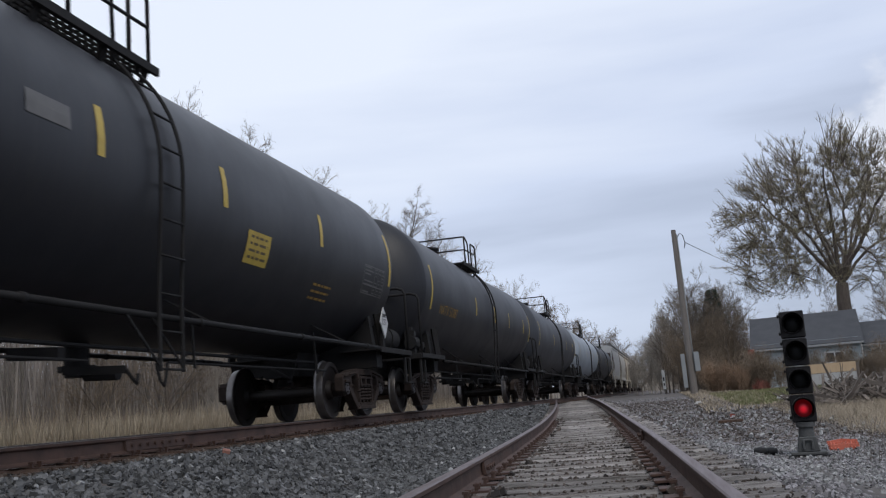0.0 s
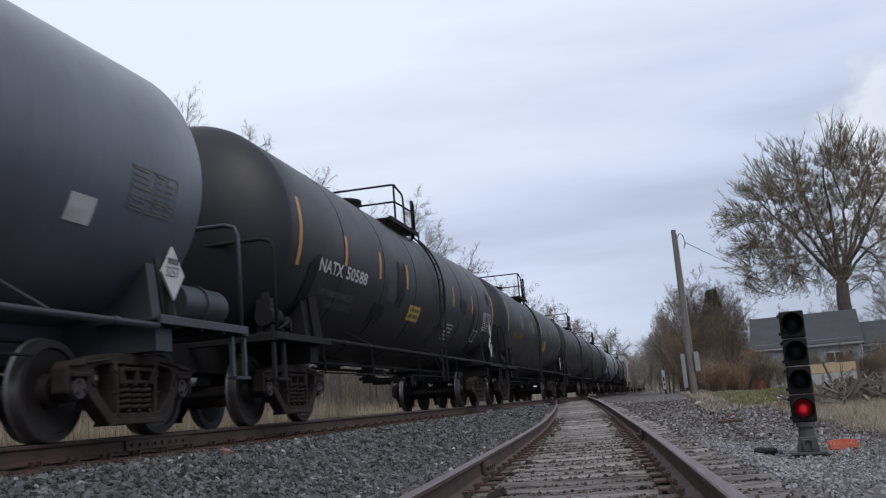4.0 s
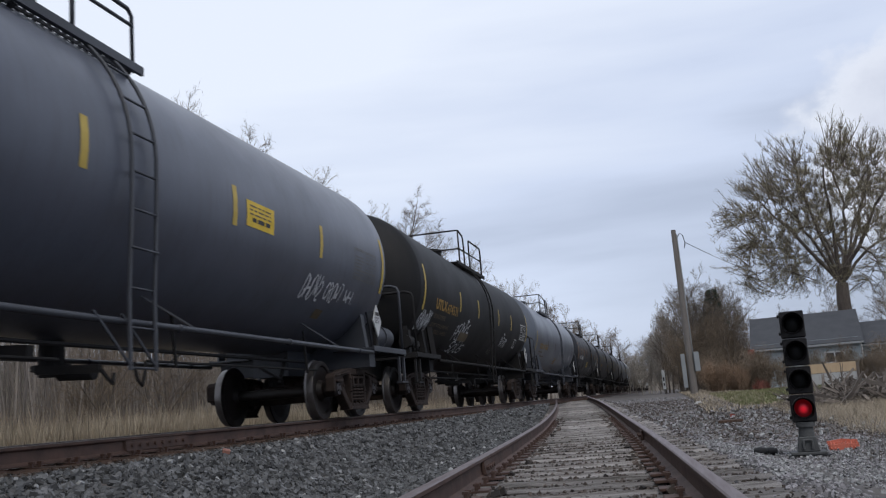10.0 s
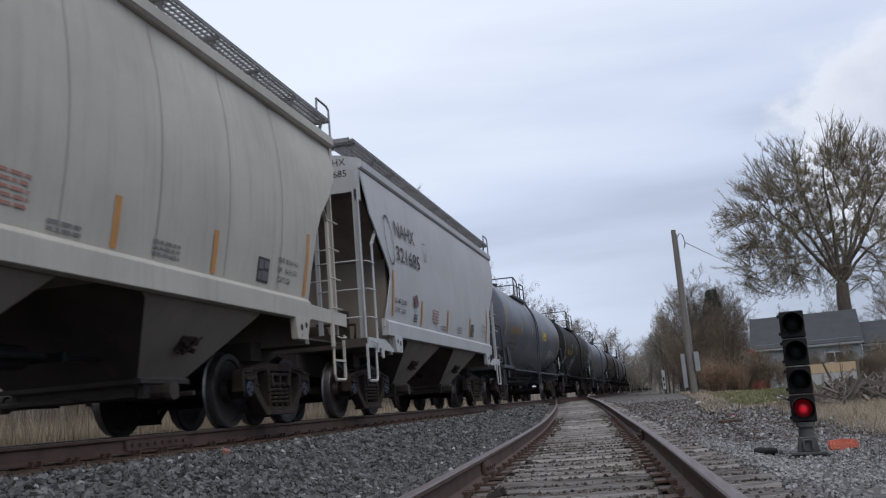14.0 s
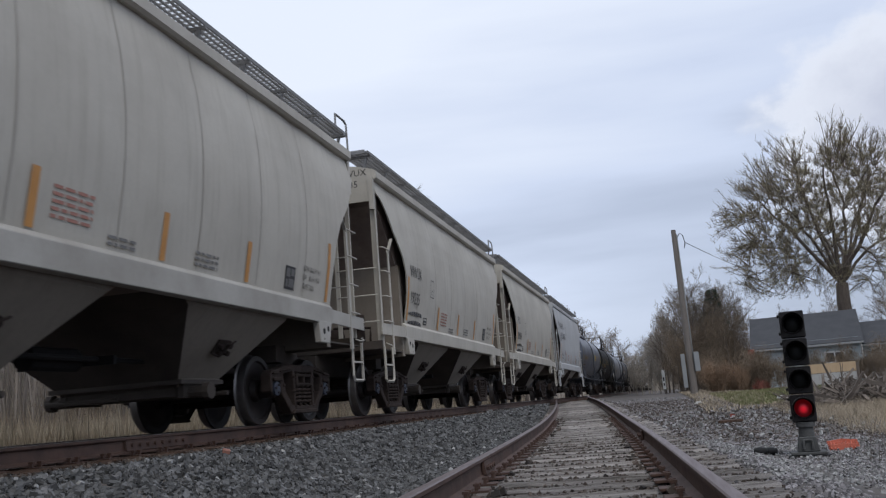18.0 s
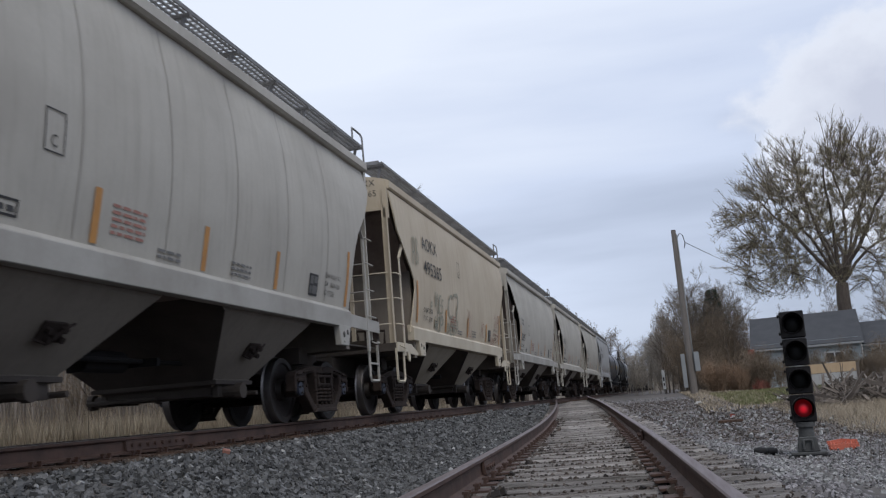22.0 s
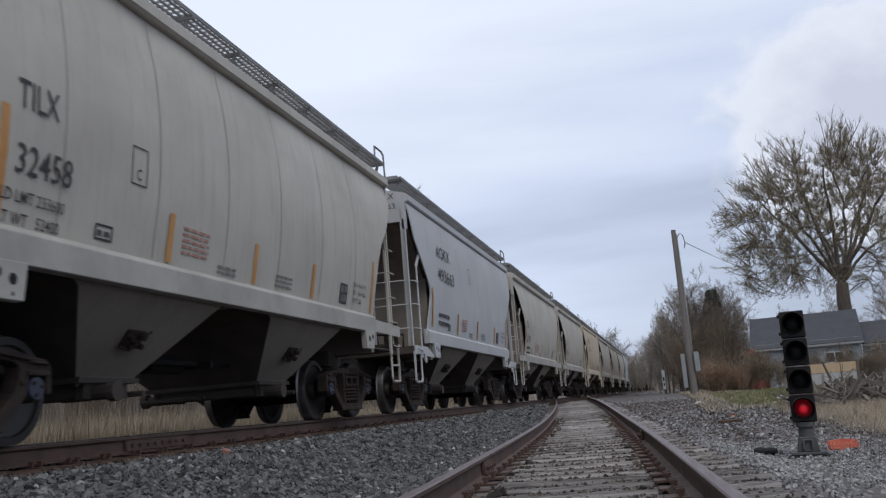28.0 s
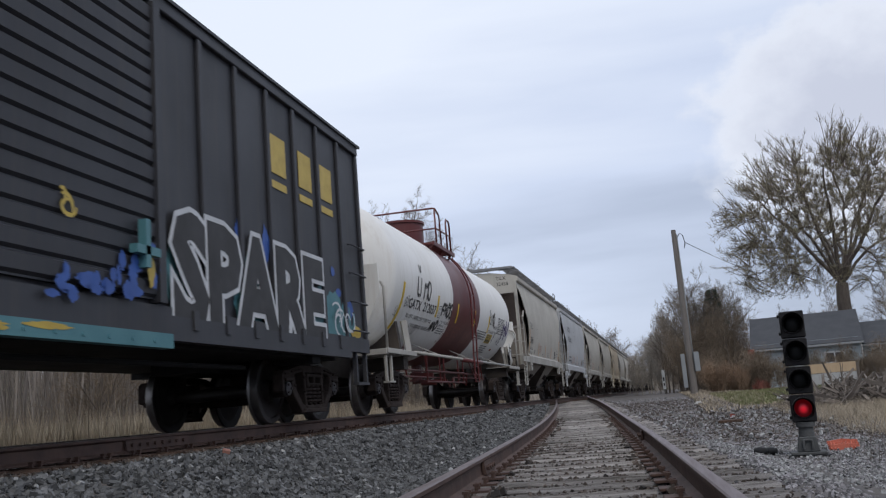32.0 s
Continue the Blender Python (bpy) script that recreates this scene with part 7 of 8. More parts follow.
# ---- house ----
def house():
    """Set square to the line of sight along the yard, beyond the pole."""
    turn = -7.9
    ahead, aside = Vector((-math.sin(0.225), math.cos(0.225), 0)), Vector((math.cos(0.225), math.sin(0.225), 0))
    z0 = -0.5
    h = thing("house", "small blue-grey board house with a dark shingle roof", "house", m=pose(5.66, 61.75, z0, 0, 0, turn))
    w, d, eave, ridge = 6.25, 6.0, 2.52, 4.55
    # main block: front wall with a real opening for the window
    wx0, wx1, wz0, wz1 = 4.12, 5.12, 1.38, 1.93
    front = Geo().box(0, wx0, 0, 0.15, 0, eave).box(wx1, w, 0, 0.15, 0, eave).box(wx0, wx1, 0, 0.15, 0, wz0).box(wx0, wx1, 0, 0.15, wz1, eave)
    wall = part("front_wall", front.mesh("front_wall", M["wall"]), h)
    for i in range(15):
        z = 0.1 + i * 0.18
        for a, b in ((0, wx0), (wx1, w)) if wz0 - 0.18 < z < wz1 else ((0, w),):
            part("board", Geo().prism([(-0.022, z), (-0.006, z + 0.175), (0.0, z + 0.175), (0.0, z)], a, b, axis="x").mesh("board", M["wall"]), wall)
    part("back_wall", Geo().box(0, w, d - 0.15, d, 0, eave).mesh("back_wall", M["wall"]), h)
    for x in (0, w - 0.15):
        part("gable_wall", Geo().prism([(0.15, 0), (d - 0.15, 0), (d - 0.15, eave), (d / 2, ridge - 0.1), (0.15, eave)], x, x + 0.15, axis="x").mesh("gable_wall", M["wall"]), h)
    for s in (0, 1):
        prof = [(-0.35, eave - 0.1), (d / 2, ridge), (d / 2, ridge + 0.12), (-0.4, eave + 0.02)]
        if s:
            prof = [(d - y, z) for y, z in prof]
        part("roof_slope", Geo().prism(prof, -0.25, w + 0.1, axis="x").mesh("roof_slope", M["roof"]), h)
    part("gutter", Geo().box(-0.25, w + 0.1, -0.48, -0.36, eave - 0.14, eave - 0.02).mesh("gutter", M["box"]), h, "white gutter")
    win = part("window", Geo().box(wx0 - 0.1, wx1 + 0.1, -0.05, 0.02, wz0 - 0.1, wz0).box(wx0 - 0.1, wx1 + 0.1, -0.05, 0.02, wz1, wz1 + 0.1).box(wx0 - 0.1, wx0, -0.05, 0.02, wz0, wz1).box(wx1, wx1 + 0.1, -0.05, 0.02, wz0, wz1).mesh("window", M["trim"]), h, "white framed window")
    part("mullion", Geo().box((wx0 + wx1) / 2 - 0.04, (wx0 + wx1) / 2 + 0.04, -0.03, 0.04, wz0, wz1).mesh("mullion", M["trim"]), win)
    for a in (wx0, (wx0 + wx1) / 2 + 0.04):
        part("pane", Geo().box(a, a + 0.46, 0.05, 0.06, wz0, wz1).mesh("pane", M["glass"]), win)
    part("drainpipe", Geo().tube([(w - 0.1, -0.4, eave - 0.1), (w - 0.05, -0.06, eave - 0.45), (w - 0.05, -0.06, 0.1)], 0.05, 8).mesh("drainpipe", M["trim"], True), h)
    # lower wing
    x1 = w + 8.0
    wing = part("wing_wall", Geo().box(w, x1, 0.3, 0.45, 0, 2.3).box(w, x1, d - 0.5, d - 0.35, 0, 2.3).box(x1 - 0.15, x1, 0.45, d - 0.5, 0, 2.3).mesh("wing_wall", M["wall"]), h)
    for s in (0, 1):
        prof = [(0.0, 2.22), (d / 2, 3.68), (d / 2, 3.80), (-0.05, 2.34)]
        if s:
            prof = [(d - y, z) for y, z in prof]
        part("wing_roof", Geo().prism(prof, w + 0.1, x1 + 0.2, axis="x").mesh("wing_roof", M["roof"]), h)
    part("wing_gutter", Geo().box(w + 0.1, x1 + 0.2, -0.15, -0.04, 2.16, 2.28).mesh("wing_gutter", M["box"]), h, "white gutter")
    part("wing_window", Geo().box(w + 0.9, w + 1.2, 0.26, 0.29, 1.3, 2.2).mesh("wing_window", M["trim"]), h, "narrow white window")
    # chimney of red brick and low shed beside the gable
    part("red_porch", Geo().box(-0.42, -0.02, -0.9, -0.3, 0, 2.55).mesh("red_porch", M["red_brick"], bevel=0.02), h, "red painted porch")

    c2 = Vector((6.43, 45.55, 0))
    f = thing("board_fence", "pale board fence with a tan top rail", "fence", m=pose(c2.x, c2.y, ground_z(c2.x, c2.y) - 0.40, 0, 0, turn))
    for i in range(10):
        part("board", shared("fence board", lambda: Geo().box(0, 0.195, 0, 0.03, 0, 0.98).mesh("board", M["pale_board"])), f, m=pose(i * 0.2, 0, 0))
        if i % 2 == 0:
            part("tan_board", shared("tan board", lambda: Geo().box(0, 0.40, -0.02, 0.05, 1.0, 1.42).mesh("tan_board", M["tan"])), f, "tan timber board", pose(i * 0.2, 0, 0))
    part("post", Geo().box(2.0, 2.12, -0.04, 0.1, 0, 1.35).mesh("post", M["bark"]), f)
    c3 = Vector((3.1, 55.0, 0))
    thing("tarpaulin", "blue tarpaulin over a low heap", "tarpaulin", me=Geo().prism([(0, 0), (0.08, 0.17), (0.4, 0.25), (0.8, 0.2), (0.95, 0)], 0, 1.2).mesh("tarpaulin", M["tarp"], bevel=0.03), m=pose(3.62, c3.y, 0.63, 0, 0, turn))
    thing("tarpaulin_heap", "low heap of earth under the tarpaulin", "heap", me=Geo().prism([(-0.5, 0), (-0.05, 0.98), (1.0, 0.98), (1.4, 0)], -0.2, 1.4).mesh("heap", M["earth"]), m=pose(3.62, c3.y, -0.35, 0, 0, turn))
    c4 = Vector((3.2, 29.8, 0))
    thing("white_pipe", "white plastic pipe lying in the grass", "pipe", me=Geo().tube([(0, 0, 0), (0.5, 0.1, -0.02)], 0.07, 10).mesh("white_pipe", M["trim"], True), m=pose(c4.x, c4.y, ground_z(c4.x, c4.y) + 0.09))
    c5 = Vector((3.35, 23.7, 0))
    thing("white_plank", "white painted plank leaning on the brush pile", "plank", me=Geo().bar((0, 0, 0.08), (0.85, 0.0, 0.46), 0.16, 0.03).mesh("white_plank", M["trim"]), m=pose(c5.x, c5.y, ground_z(c5.x, c5.y)))


house()


# ---- litter beside the siding ----
def litter():
    rnd = random.Random(8)
    x, y = 1.66, 10.15
    g = Geo()
    for k in range(9):
        u = -0.24 + k * 0.06
        g.tube([(u, rnd.uniform(-0.05, 0.05), 0.02), (u + 0.03, 0.05, 0.06 + rnd.uniform(0, 0.05)), (u, 0.12, 0.11)], 0.014, 4)
    for k in range(4):
        g.tube([(-0.27, 0.02 * k, 0.03 + 0.025 * k), (0.0, 0.03 * k, 0.05 + 0.025 * k), (0.27, 0.02 * k, 0.03 + 0.025 * k)], 0.016, 4)
    g.box(-0.26, 0.26, -0.02, 0.0, 0.0, 0.075)
    thing("plastic_mesh", "crumpled orange plastic fence mesh on the gravel", "plastic mesh", me=g.mesh("plastic_mesh", M["plastic"]), m=pose(x, y, ground_z(x, y), 0, 0, 8) @ Matrix.Diagonal((0.55, 0.8, 0.8, 1)))
    for k, (x, y, s) in enumerate(((0.84, 10.0, 0.11), (0.94, 10.03, 0.12))):
        me = Geo().lathe([(0.0, -0.07), (0.035, -0.06), (0.045, 0.0), (0.035, 0.06), (0.0, 0.07)], 10).mesh("rubber_lump", M["rubber"], True)
        thing("rubber_lump", "black rubber lump on the gravel", "debris", "rubber lumps by the signal", me=me, m=pose(x, y, ground_z(x, y) + 0.04, 0, 0, 70 + 25 * k))
    x, y = 1.05, 18.0
    thing("dark_plank", "dark weathered plank on the gravel", "plank", me=Geo().box(-0.22, 0.22, -0.06, 0.06, 0, 0.05).mesh("dark_plank", M["tie"], bevel=0.01), m=pose(x, y, ground_z(x, y) + 0.01, 0, 0, 12))
    x, y = 1.25, 20.5
    thing("red_scrap", "scrap of red plastic on the gravel", "debris", me=Geo().prism([(-0.06, 0), (0.06, 0), (0.04, 0.05), (-0.03, 0.07)], -0.03, 0.03).mesh("red_scrap", M["red_brick"]), m=pose(x, y, ground_z(x, y), 0, 0, 30))
    x, y = 0.95, 33.0
    thing("white_scrap", "white scrap of paper beside the track", "debris", me=Geo().prism([(-0.12, 0), (0.12, 0.02), (0.08, 0.1), (-0.06, 0.07)], -0.05, 0.05).mesh("white_scrap", M["trim"]), m=pose(x, y, ground_z(x, y)))
    x, y = -4.35, 8.6
    thing("brick_scrap", "broken red brick in the ballast", "debris", me=Geo().box(-0.04, 0.04, -0.03, 0.03, -0.03, 0.02).mesh("brick_scrap", M["rust"], bevel=0.01), m=pose(x, y, ground_z(x, y) + 0.05, 10, 15, 30))
    x, y = -9.8, 21.5
    thing("pale_scrap", "pale sheet lying in the grass behind the main track", "debris", me=Geo().prism([(-0.3, 0), (0.3, 0.05), (0.2, 0.2), (-0.2, 0.12)], -0.1, 0.1).mesh("pale_scrap", M["trim"]), m=pose(x, y, ground_z(x, y) + 0.45))


litter()


# ---- trees ----
def grow(rnd, start, heading, length, radius, level, spec, thick, thin, tips):
    """One limb and all that springs from it."""
    steps = 5 if level < 2 else 3
    pts, radii, p, d = [start.copy()], [radius], start.copy(), heading.normalized()
    for i in range(steps):
        wander = spec["wander"] * (0.5 + level * 0.4)
        d = (d + Vector((rnd.uniform(-1, 1), rnd.uniform(-1, 1), rnd.uniform(-1, 1))) * wander + Vector((0, 0, spec["lift"] * (0.4 if level else 1)))).normalized()
        p = p + d * (length / steps)
        pts.append(p.copy())
        radii.append(radius * (1 - 0.72 * (i + 1) / steps))
    g, n = (thick, 7) if level == 0 else (thick, 5) if level == 1 else (thin, 3)
    g.tube(pts, radius, n, radii=radii, caps=False)
    if level >= spec["levels"]:
        tips.append(pts[-1])
        return
    count = spec["kids"][level]
    for k in range(count):
        f = spec["from"][level] + (1 - spec["from"][level]) * (k + rnd.uniform(0.1, 0.9)) / count
        i = min(steps - 1, int(f * steps))
        q = pts[i].lerp(pts[i + 1], f * steps - i)
        along_ = (pts[i + 1] - pts[i]).normalized()
        side = along_.orthogonal().normalized()
        side.rotate(Matrix.Rotation(rnd.uniform(0, 6.283), 3, along_))
        h = along_ * math.cos(spec["angle"][level]) + side * math.sin(spec["angle"][level])
        grow(rnd, q, h, length * spec["ratio"][level] * rnd.uniform(0.7, 1.15) * (1.15 - 0.5 * f), max(spec["least"], radii[i] * 0.62), level + 1, spec, thick, thin, tips)


def tree_meshes(seed, height, radius, spec, bark, twig, leaf=None, leaves=0, spreadx=0.5, size=0.06, slim=0.5, plant=grow):
    rnd = random.Random(seed)
    thick, thin, tips = Geo(), Geo(), []
    plant(rnd, Vector((0, 0, -0.2)), Vector((0, 0, 1)), height, radius, 0, spec, thick, thin, tips)
    slots = [twig]
    if leaf:
        slots.append(leaf)
        for k in range(leaves):
            t = rnd.choice(tips) + Vector((rnd.gauss(0, spreadx), rnd.gauss(0, spreadx), rnd.gauss(0, spreadx)))
            a = Vector((rnd.uniform(-1, 1), rnd.uniform(-1, 1), rnd.uniform(-0.4, 1.6))).normalized() * size * rnd.uniform(0.6, 1.3)
            b = a.orthogonal().normalized() * size * slim
            thin.add([t - a, t + b, t + a, t - b], [(0, 1, 2, 3)], 1)
    out = []
    for g, name, mats in ((thick, "trunk", [bark]), (thin, "crown", slots)):
        me = bpy.data.meshes.new(name)
        me.from_pydata(g.v, [], g.f)
        for m in mats:
            me.materials.append(m)
        me.polygons.foreach_set("material_index", g.s)
        out.append(me)
    return out


def tree(meshes, x, y, turn, size, label, name="tree", group="", z=None, category="tree"):
    t = thing(name, label, category, group, m=pose(x, y, ground_z(x, y) - 0.1 if z is None else z, 0, 0, turn) @ Matrix.Scale(size, 4))
    part("trunk", meshes[0], t)
    part("crown", meshes[1], t)
    return t


BARE = dict(levels=4, kids=(9, 6, 5, 4), ratio=(0.48, 0.5, 0.5, 0.5), angle=(0.75, 0.75, 0.7, 0.7), wander=0.10, lift=0.10, least=0.009, **{"from": (0.28, 0.2, 0.15, 0.1)})
SHRUB = dict(levels=3, kids=(10, 6, 5), ratio=(0.75, 0.5, 0.5), angle=(0.55, 0.6, 0.7), wander=0.14, lift=0.12, least=0.006, **{"from": (0.02, 0.1, 0.1)})


def dome_tree(seed, fork, reach, rise, girth, clusters, bark, twig, bud):
    """A broad tree: short trunk, a handful of crooked limbs, boughs, and fine twigs that fill a dome."""
    rnd = random.Random(seed)
    thick, thin = Geo(), Geo()
    top = Vector((0.1, 0.0, fork))
    thick.tube([Vector((0, 0, -0.3)), Vector((0.15, 0, fork * 0.4)), Vector((-0.05, 0, fork * 0.8)), top], girth, 12, radii=[girth * 1.3, girth, girth * 0.92, girth * 0.8], caps=False)
    nodes = []

    def bough(p, goal, r0, r1, steps, wander, sag=0.0, sides=6):
        pts, radii = [p.copy()], [r0]
        side = Vector((rnd.uniform(-1, 1), rnd.uniform(-1, 1), rnd.uniform(-0.5, 0.5))) * wander
        for k in range(1, steps + 1):
            u = k / steps
            q = p.lerp(goal, u) + side * math.sin(math.pi * u) + Vector((0, 0, sag * math.sin(math.pi * u)))
            q += Vector((rnd.gauss(0, 1), rnd.gauss(0, 1), rnd.gauss(0, 1))) * wander * 0.14
            pts.append(q)
            radii.append(r0 + (r1 - r0) * u)
        thick.tube(pts, r0, sides, radii=radii, caps=False)
        return pts, radii

    for k in range(11):
        a = k * 2.39996 + 0.5
        lean = 0.15 + 0.95 * ((k + 0.5) / 11) ** 0.8
        goal = top + Vector((math.sin(lean) * math.cos(a) * reach * 0.85, math.sin(lean) * math.sin(a) * reach * 0.85, math.cos(lean) * rise * 0.80 + 0.4))
        pts, radii = bough(top + Vector((0, 0, rnd.uniform(-0.9, 0.1))), goal, girth * rnd.uniform(0.24, 0.38), 0.05, 8, 0.9, 0.7)
        nodes += list(zip(pts[2:], radii[2:]))
    for k in range(80):
        a, w = rnd.uniform(0, 6.283), rnd.uniform(-0.30, 1.0)
        f = rnd.uniform(0.55, 0.86)
        h = math.sqrt(max(0, 1 - w * w)) if w > 0 else 1 + 0.2 * w
        goal = top + Vector((math.cos(a) * h * reach * f, math.sin(a) * h * reach * f, 2.0 + w * (rise - 2.0) * f))
        p, r = min(nodes, key=lambda n: (n[0] - goal).length + 0.25 * max(0.0, n[0].z - goal.z))
        pts, radii = bough(p, goal, min(r * 0.7, 0.10), 0.03, 6, 0.5, 0.3, 5)
        nodes += list(zip(pts[2:], radii[2:]))
    for k in range(clusters):
        a, w = rnd.uniform(0, 6.283), rnd.uniform(-0.26, 1.0)
        f = rnd.uniform(0.25, 1.0) ** 0.5
        lump = 1 + 0.07 * math.sin(3 * a + 1) + 0.06 * math.sin(5 * a + 7 * w) + rnd.gauss(0, 0.03)
        h = math.sqrt(max(0, 1 - w ** 2.6)) if w > 0 else 1 + 1.0 * w
        goal = top + Vector((math.cos(a) * h * reach * f, math.sin(a) * h * reach * f, 2.0 + w * (rise - 2.0) * (f if w > 0 else 1))) * 1.0
        goal = top + (goal - top) * lump
        p, r = min(nodes[:: 1 + k % 2], key=lambda n: (n[0] - goal).length_squared)
        mid = p.lerp(goal, 0.5) + Vector((rnd.gauss(0, 0.15), rnd.gauss(0, 0.15), rnd.gauss(0.1, 0.15)))
        thin.tube([p, mid, goal], 0.02, 3, radii=[0.026, 0.02, 0.012], caps=False)
        away = (goal - top).normalized() * 0.7 + Vector((0, 0, 0.35 if w > 0 else -0.15))
        for m in range(14 if w > 0.05 else 10):
            o = mid.lerp(goal, rnd.uniform(0.0, 1.0))
            d = (away + Vector((rnd.gauss(0, 0.42), rnd.gauss(0, 0.42), rnd.gauss(0.05, 0.38)))).normalized()
            e = o + d * rnd.uniform(0.3, 0.7 if w > 0.05 else 0.5)
            thin.tube([o, e], 0.011, 3, radii=[0.012, 0.005], caps=False)
            for v in range(4):
                c = o.lerp(e, rnd.uniform(0.25, 1.05)) + Vector((rnd.gauss(0, 0.06), rnd.gauss(0, 0.06), rnd.gauss(0, 0.06)))
                la = (d + Vector((rnd.gauss(0, 0.7), rnd.gauss(0, 0.7), rnd.gauss(0, 0.7)))).normalized() * rnd.uniform(0.04, 0.09)
                lb = la.orthogonal().normalized() * 0.014
                thin.add([c - la, c + lb, c + la, c - lb], [(0, 1, 2, 3)], 1)
    out = []
    for g, name, mats in ((thick, "trunk", [bark]), (thin, "crown", [twig, bud])):
        me = bpy.data.meshes.new(name)
        me.from_pydata(g.v, [], g.f)
        for m in mats:
            me.materials.append(m)
        me.polygons.foreach_set("material_index", g.s)
        out.append(me)
    return out


thick_bare = {**BARE, "kids": (12, 7, 5, 5), "least": 0.013}
bare = [tree_meshes(20 + k, 12.5, 0.19, thick_bare, M["bark"], M["twig"], M["twig"], 3000, 0.10, 0.22, 0.03) for k in range(3)]
brown = [tree_meshes(30 + k, 8.5, 0.10, {**BARE, "kids": (13, 6, 5, 3), "least": 0.014, "from": (0.05, 0.15, 0.1, 0.1)}, M["bark"], M["thicket"], M["thicket"], 2600, 0.4, 0.26, 0.035) for k in range(3)]
upright = {**BARE, "kids": (16, 7, 5, 3), "angle": (0.42, 0.45, 0.5, 0.5), "ratio": (0.42, 0.5, 0.5, 0.5), "least": 0.012, "lift": 0.16, "from": (0.12, 0.15, 0.1, 0.1)}
sapling = [tree_meshes(60 + k, 8.5, 0.09, upright, M["haze"], M["haze"], M["haze"], 2600, 0.3, 0.26, 0.035) for k in range(3)]
shrub = [tree_meshes(40 + k, 1.3, 0.03, {**SHRUB, "kids": (14, 7, 5)}, M["thicket"], m_, m_, 1500, 0.14, 0.10, 0.045) for k, m_ in enumerate((M["russet"], M["thicket"], M["scarlet"]))]

willow = dome_tree(7, 7.7, 8.9, 12.5, 0.56, 2100, M["bark"], M["willow"], M["bud"])
tree(willow, 14.1, 76.7, 40, 1.0, "large spreading willow budding pale green behind the house", "willow_tree", z=-0.6)

rnd = random.Random(77)
k = 0
for y, x, s in ((40, -20.4, 0.97), (40.5, -18.9, 0.95), (40, -17.7, 0.88), (41, -16.9, 0.80), (40, -15.9, 0.68), (39, -22.5, 1.0), (69, -18.0, 1.12), (71.5, -19.5, 1.05), (74, -16.8, 0.95), (73, -15.5, 0.78), (66, -20, 0.8), (84, -18, 0.7), (100, -17, 0.95), (108, -16, 0.85), (120, -18, 0.98), (138, -17, 1.0), (155, -16.5, 1.0), (168, -16, 1.05), (190, -17, 1.1), (215, -17, 1.15), (245, -16, 1.2), (280, -15.5, 1.3), (320, -15, 1.4)):
    tree(bare[k % 3], x, y, rnd.uniform(0, 360), s, "tall bare deciduous tree in early spring", group="bare trees behind the train")
    k += 1
for i in range(96):
    y = 14 + i * 1.4 + rnd.uniform(-2, 2)
    x = -19 - rnd.uniform(0, 22) - (4 if y < 30 else 0)
    tree(brown[i % 3] if i % 2 else sapling[i % 3], x, y, rnd.uniform(0, 360), rnd.uniform(0.40, 0.66), "slender bare tree at the edge of the wet field", group="slender trees behind the train")
# thicket along the right of the line: a rounded mass of bare crowns over brown brush, thinning out to the left
CROWNS = [(-4.5, 2.6), (-2.2, 3.6), (-0.1, 5.8), (1.8, 7.8), (3.2, 9.2), (5.2, 9.2), (6.4, 8.0), (7.4, 6.0), (8.2, 4.0)]


def lineside(mesh, u, y, share, height, label, group):
    """A tree at bearing u (metres aside at 88 m) whose top reaches a share of the mass's outline."""
    top = (along(CROWNS, u) + 0.5) * share * y / 88
    tree(mesh, u * y / 88, y, rnd.uniform(0, 360), top / height, label, group=group)


for i in range(17):
    lineside(bare[i % 3], -0.6 + 7.6 * (i + rnd.random()) / 17, 86 + rnd.uniform(-4, 14), rnd.uniform(0.78, 1.02), 13.2, "bare grey-brown tree in a lineside thicket", "thicket right of the line")
for i in range(24):
    lineside(brown[i % 3], 0.9 + 6.6 * (i + rnd.random()) / 24, 78 + rnd.uniform(-4, 6), rnd.uniform(0.42, 0.72), 8.6, "brown tangled bare sapling in front of the thicket", "brown saplings right of the line")
for i in range(22):
    lineside(sapling[i % 3], -4.4 + 5.0 * (i + rnd.random()) / 22, 95 + rnd.uniform(-5, 50), rnd.uniform(0.7, 1.0), 8.8, "pale brown bare sapling in a lineside thicket", "pale saplings right of the line")
for i in range(14):
    y = 215 + i * 22
    tree(brown[i % 3], -1.5 + rnd.uniform(-1, 6), y, rnd.uniform(0, 360), 1.1, "distant bare tree beside the line", group="distant trees")
for i in range(16):
    tree(bare[i % 3], rnd.uniform(14, 60), rnd.uniform(95, 140), rnd.uniform(0, 360), rnd.uniform(0.55, 0.8), "bare tree far behind the house", group="trees behind the house")

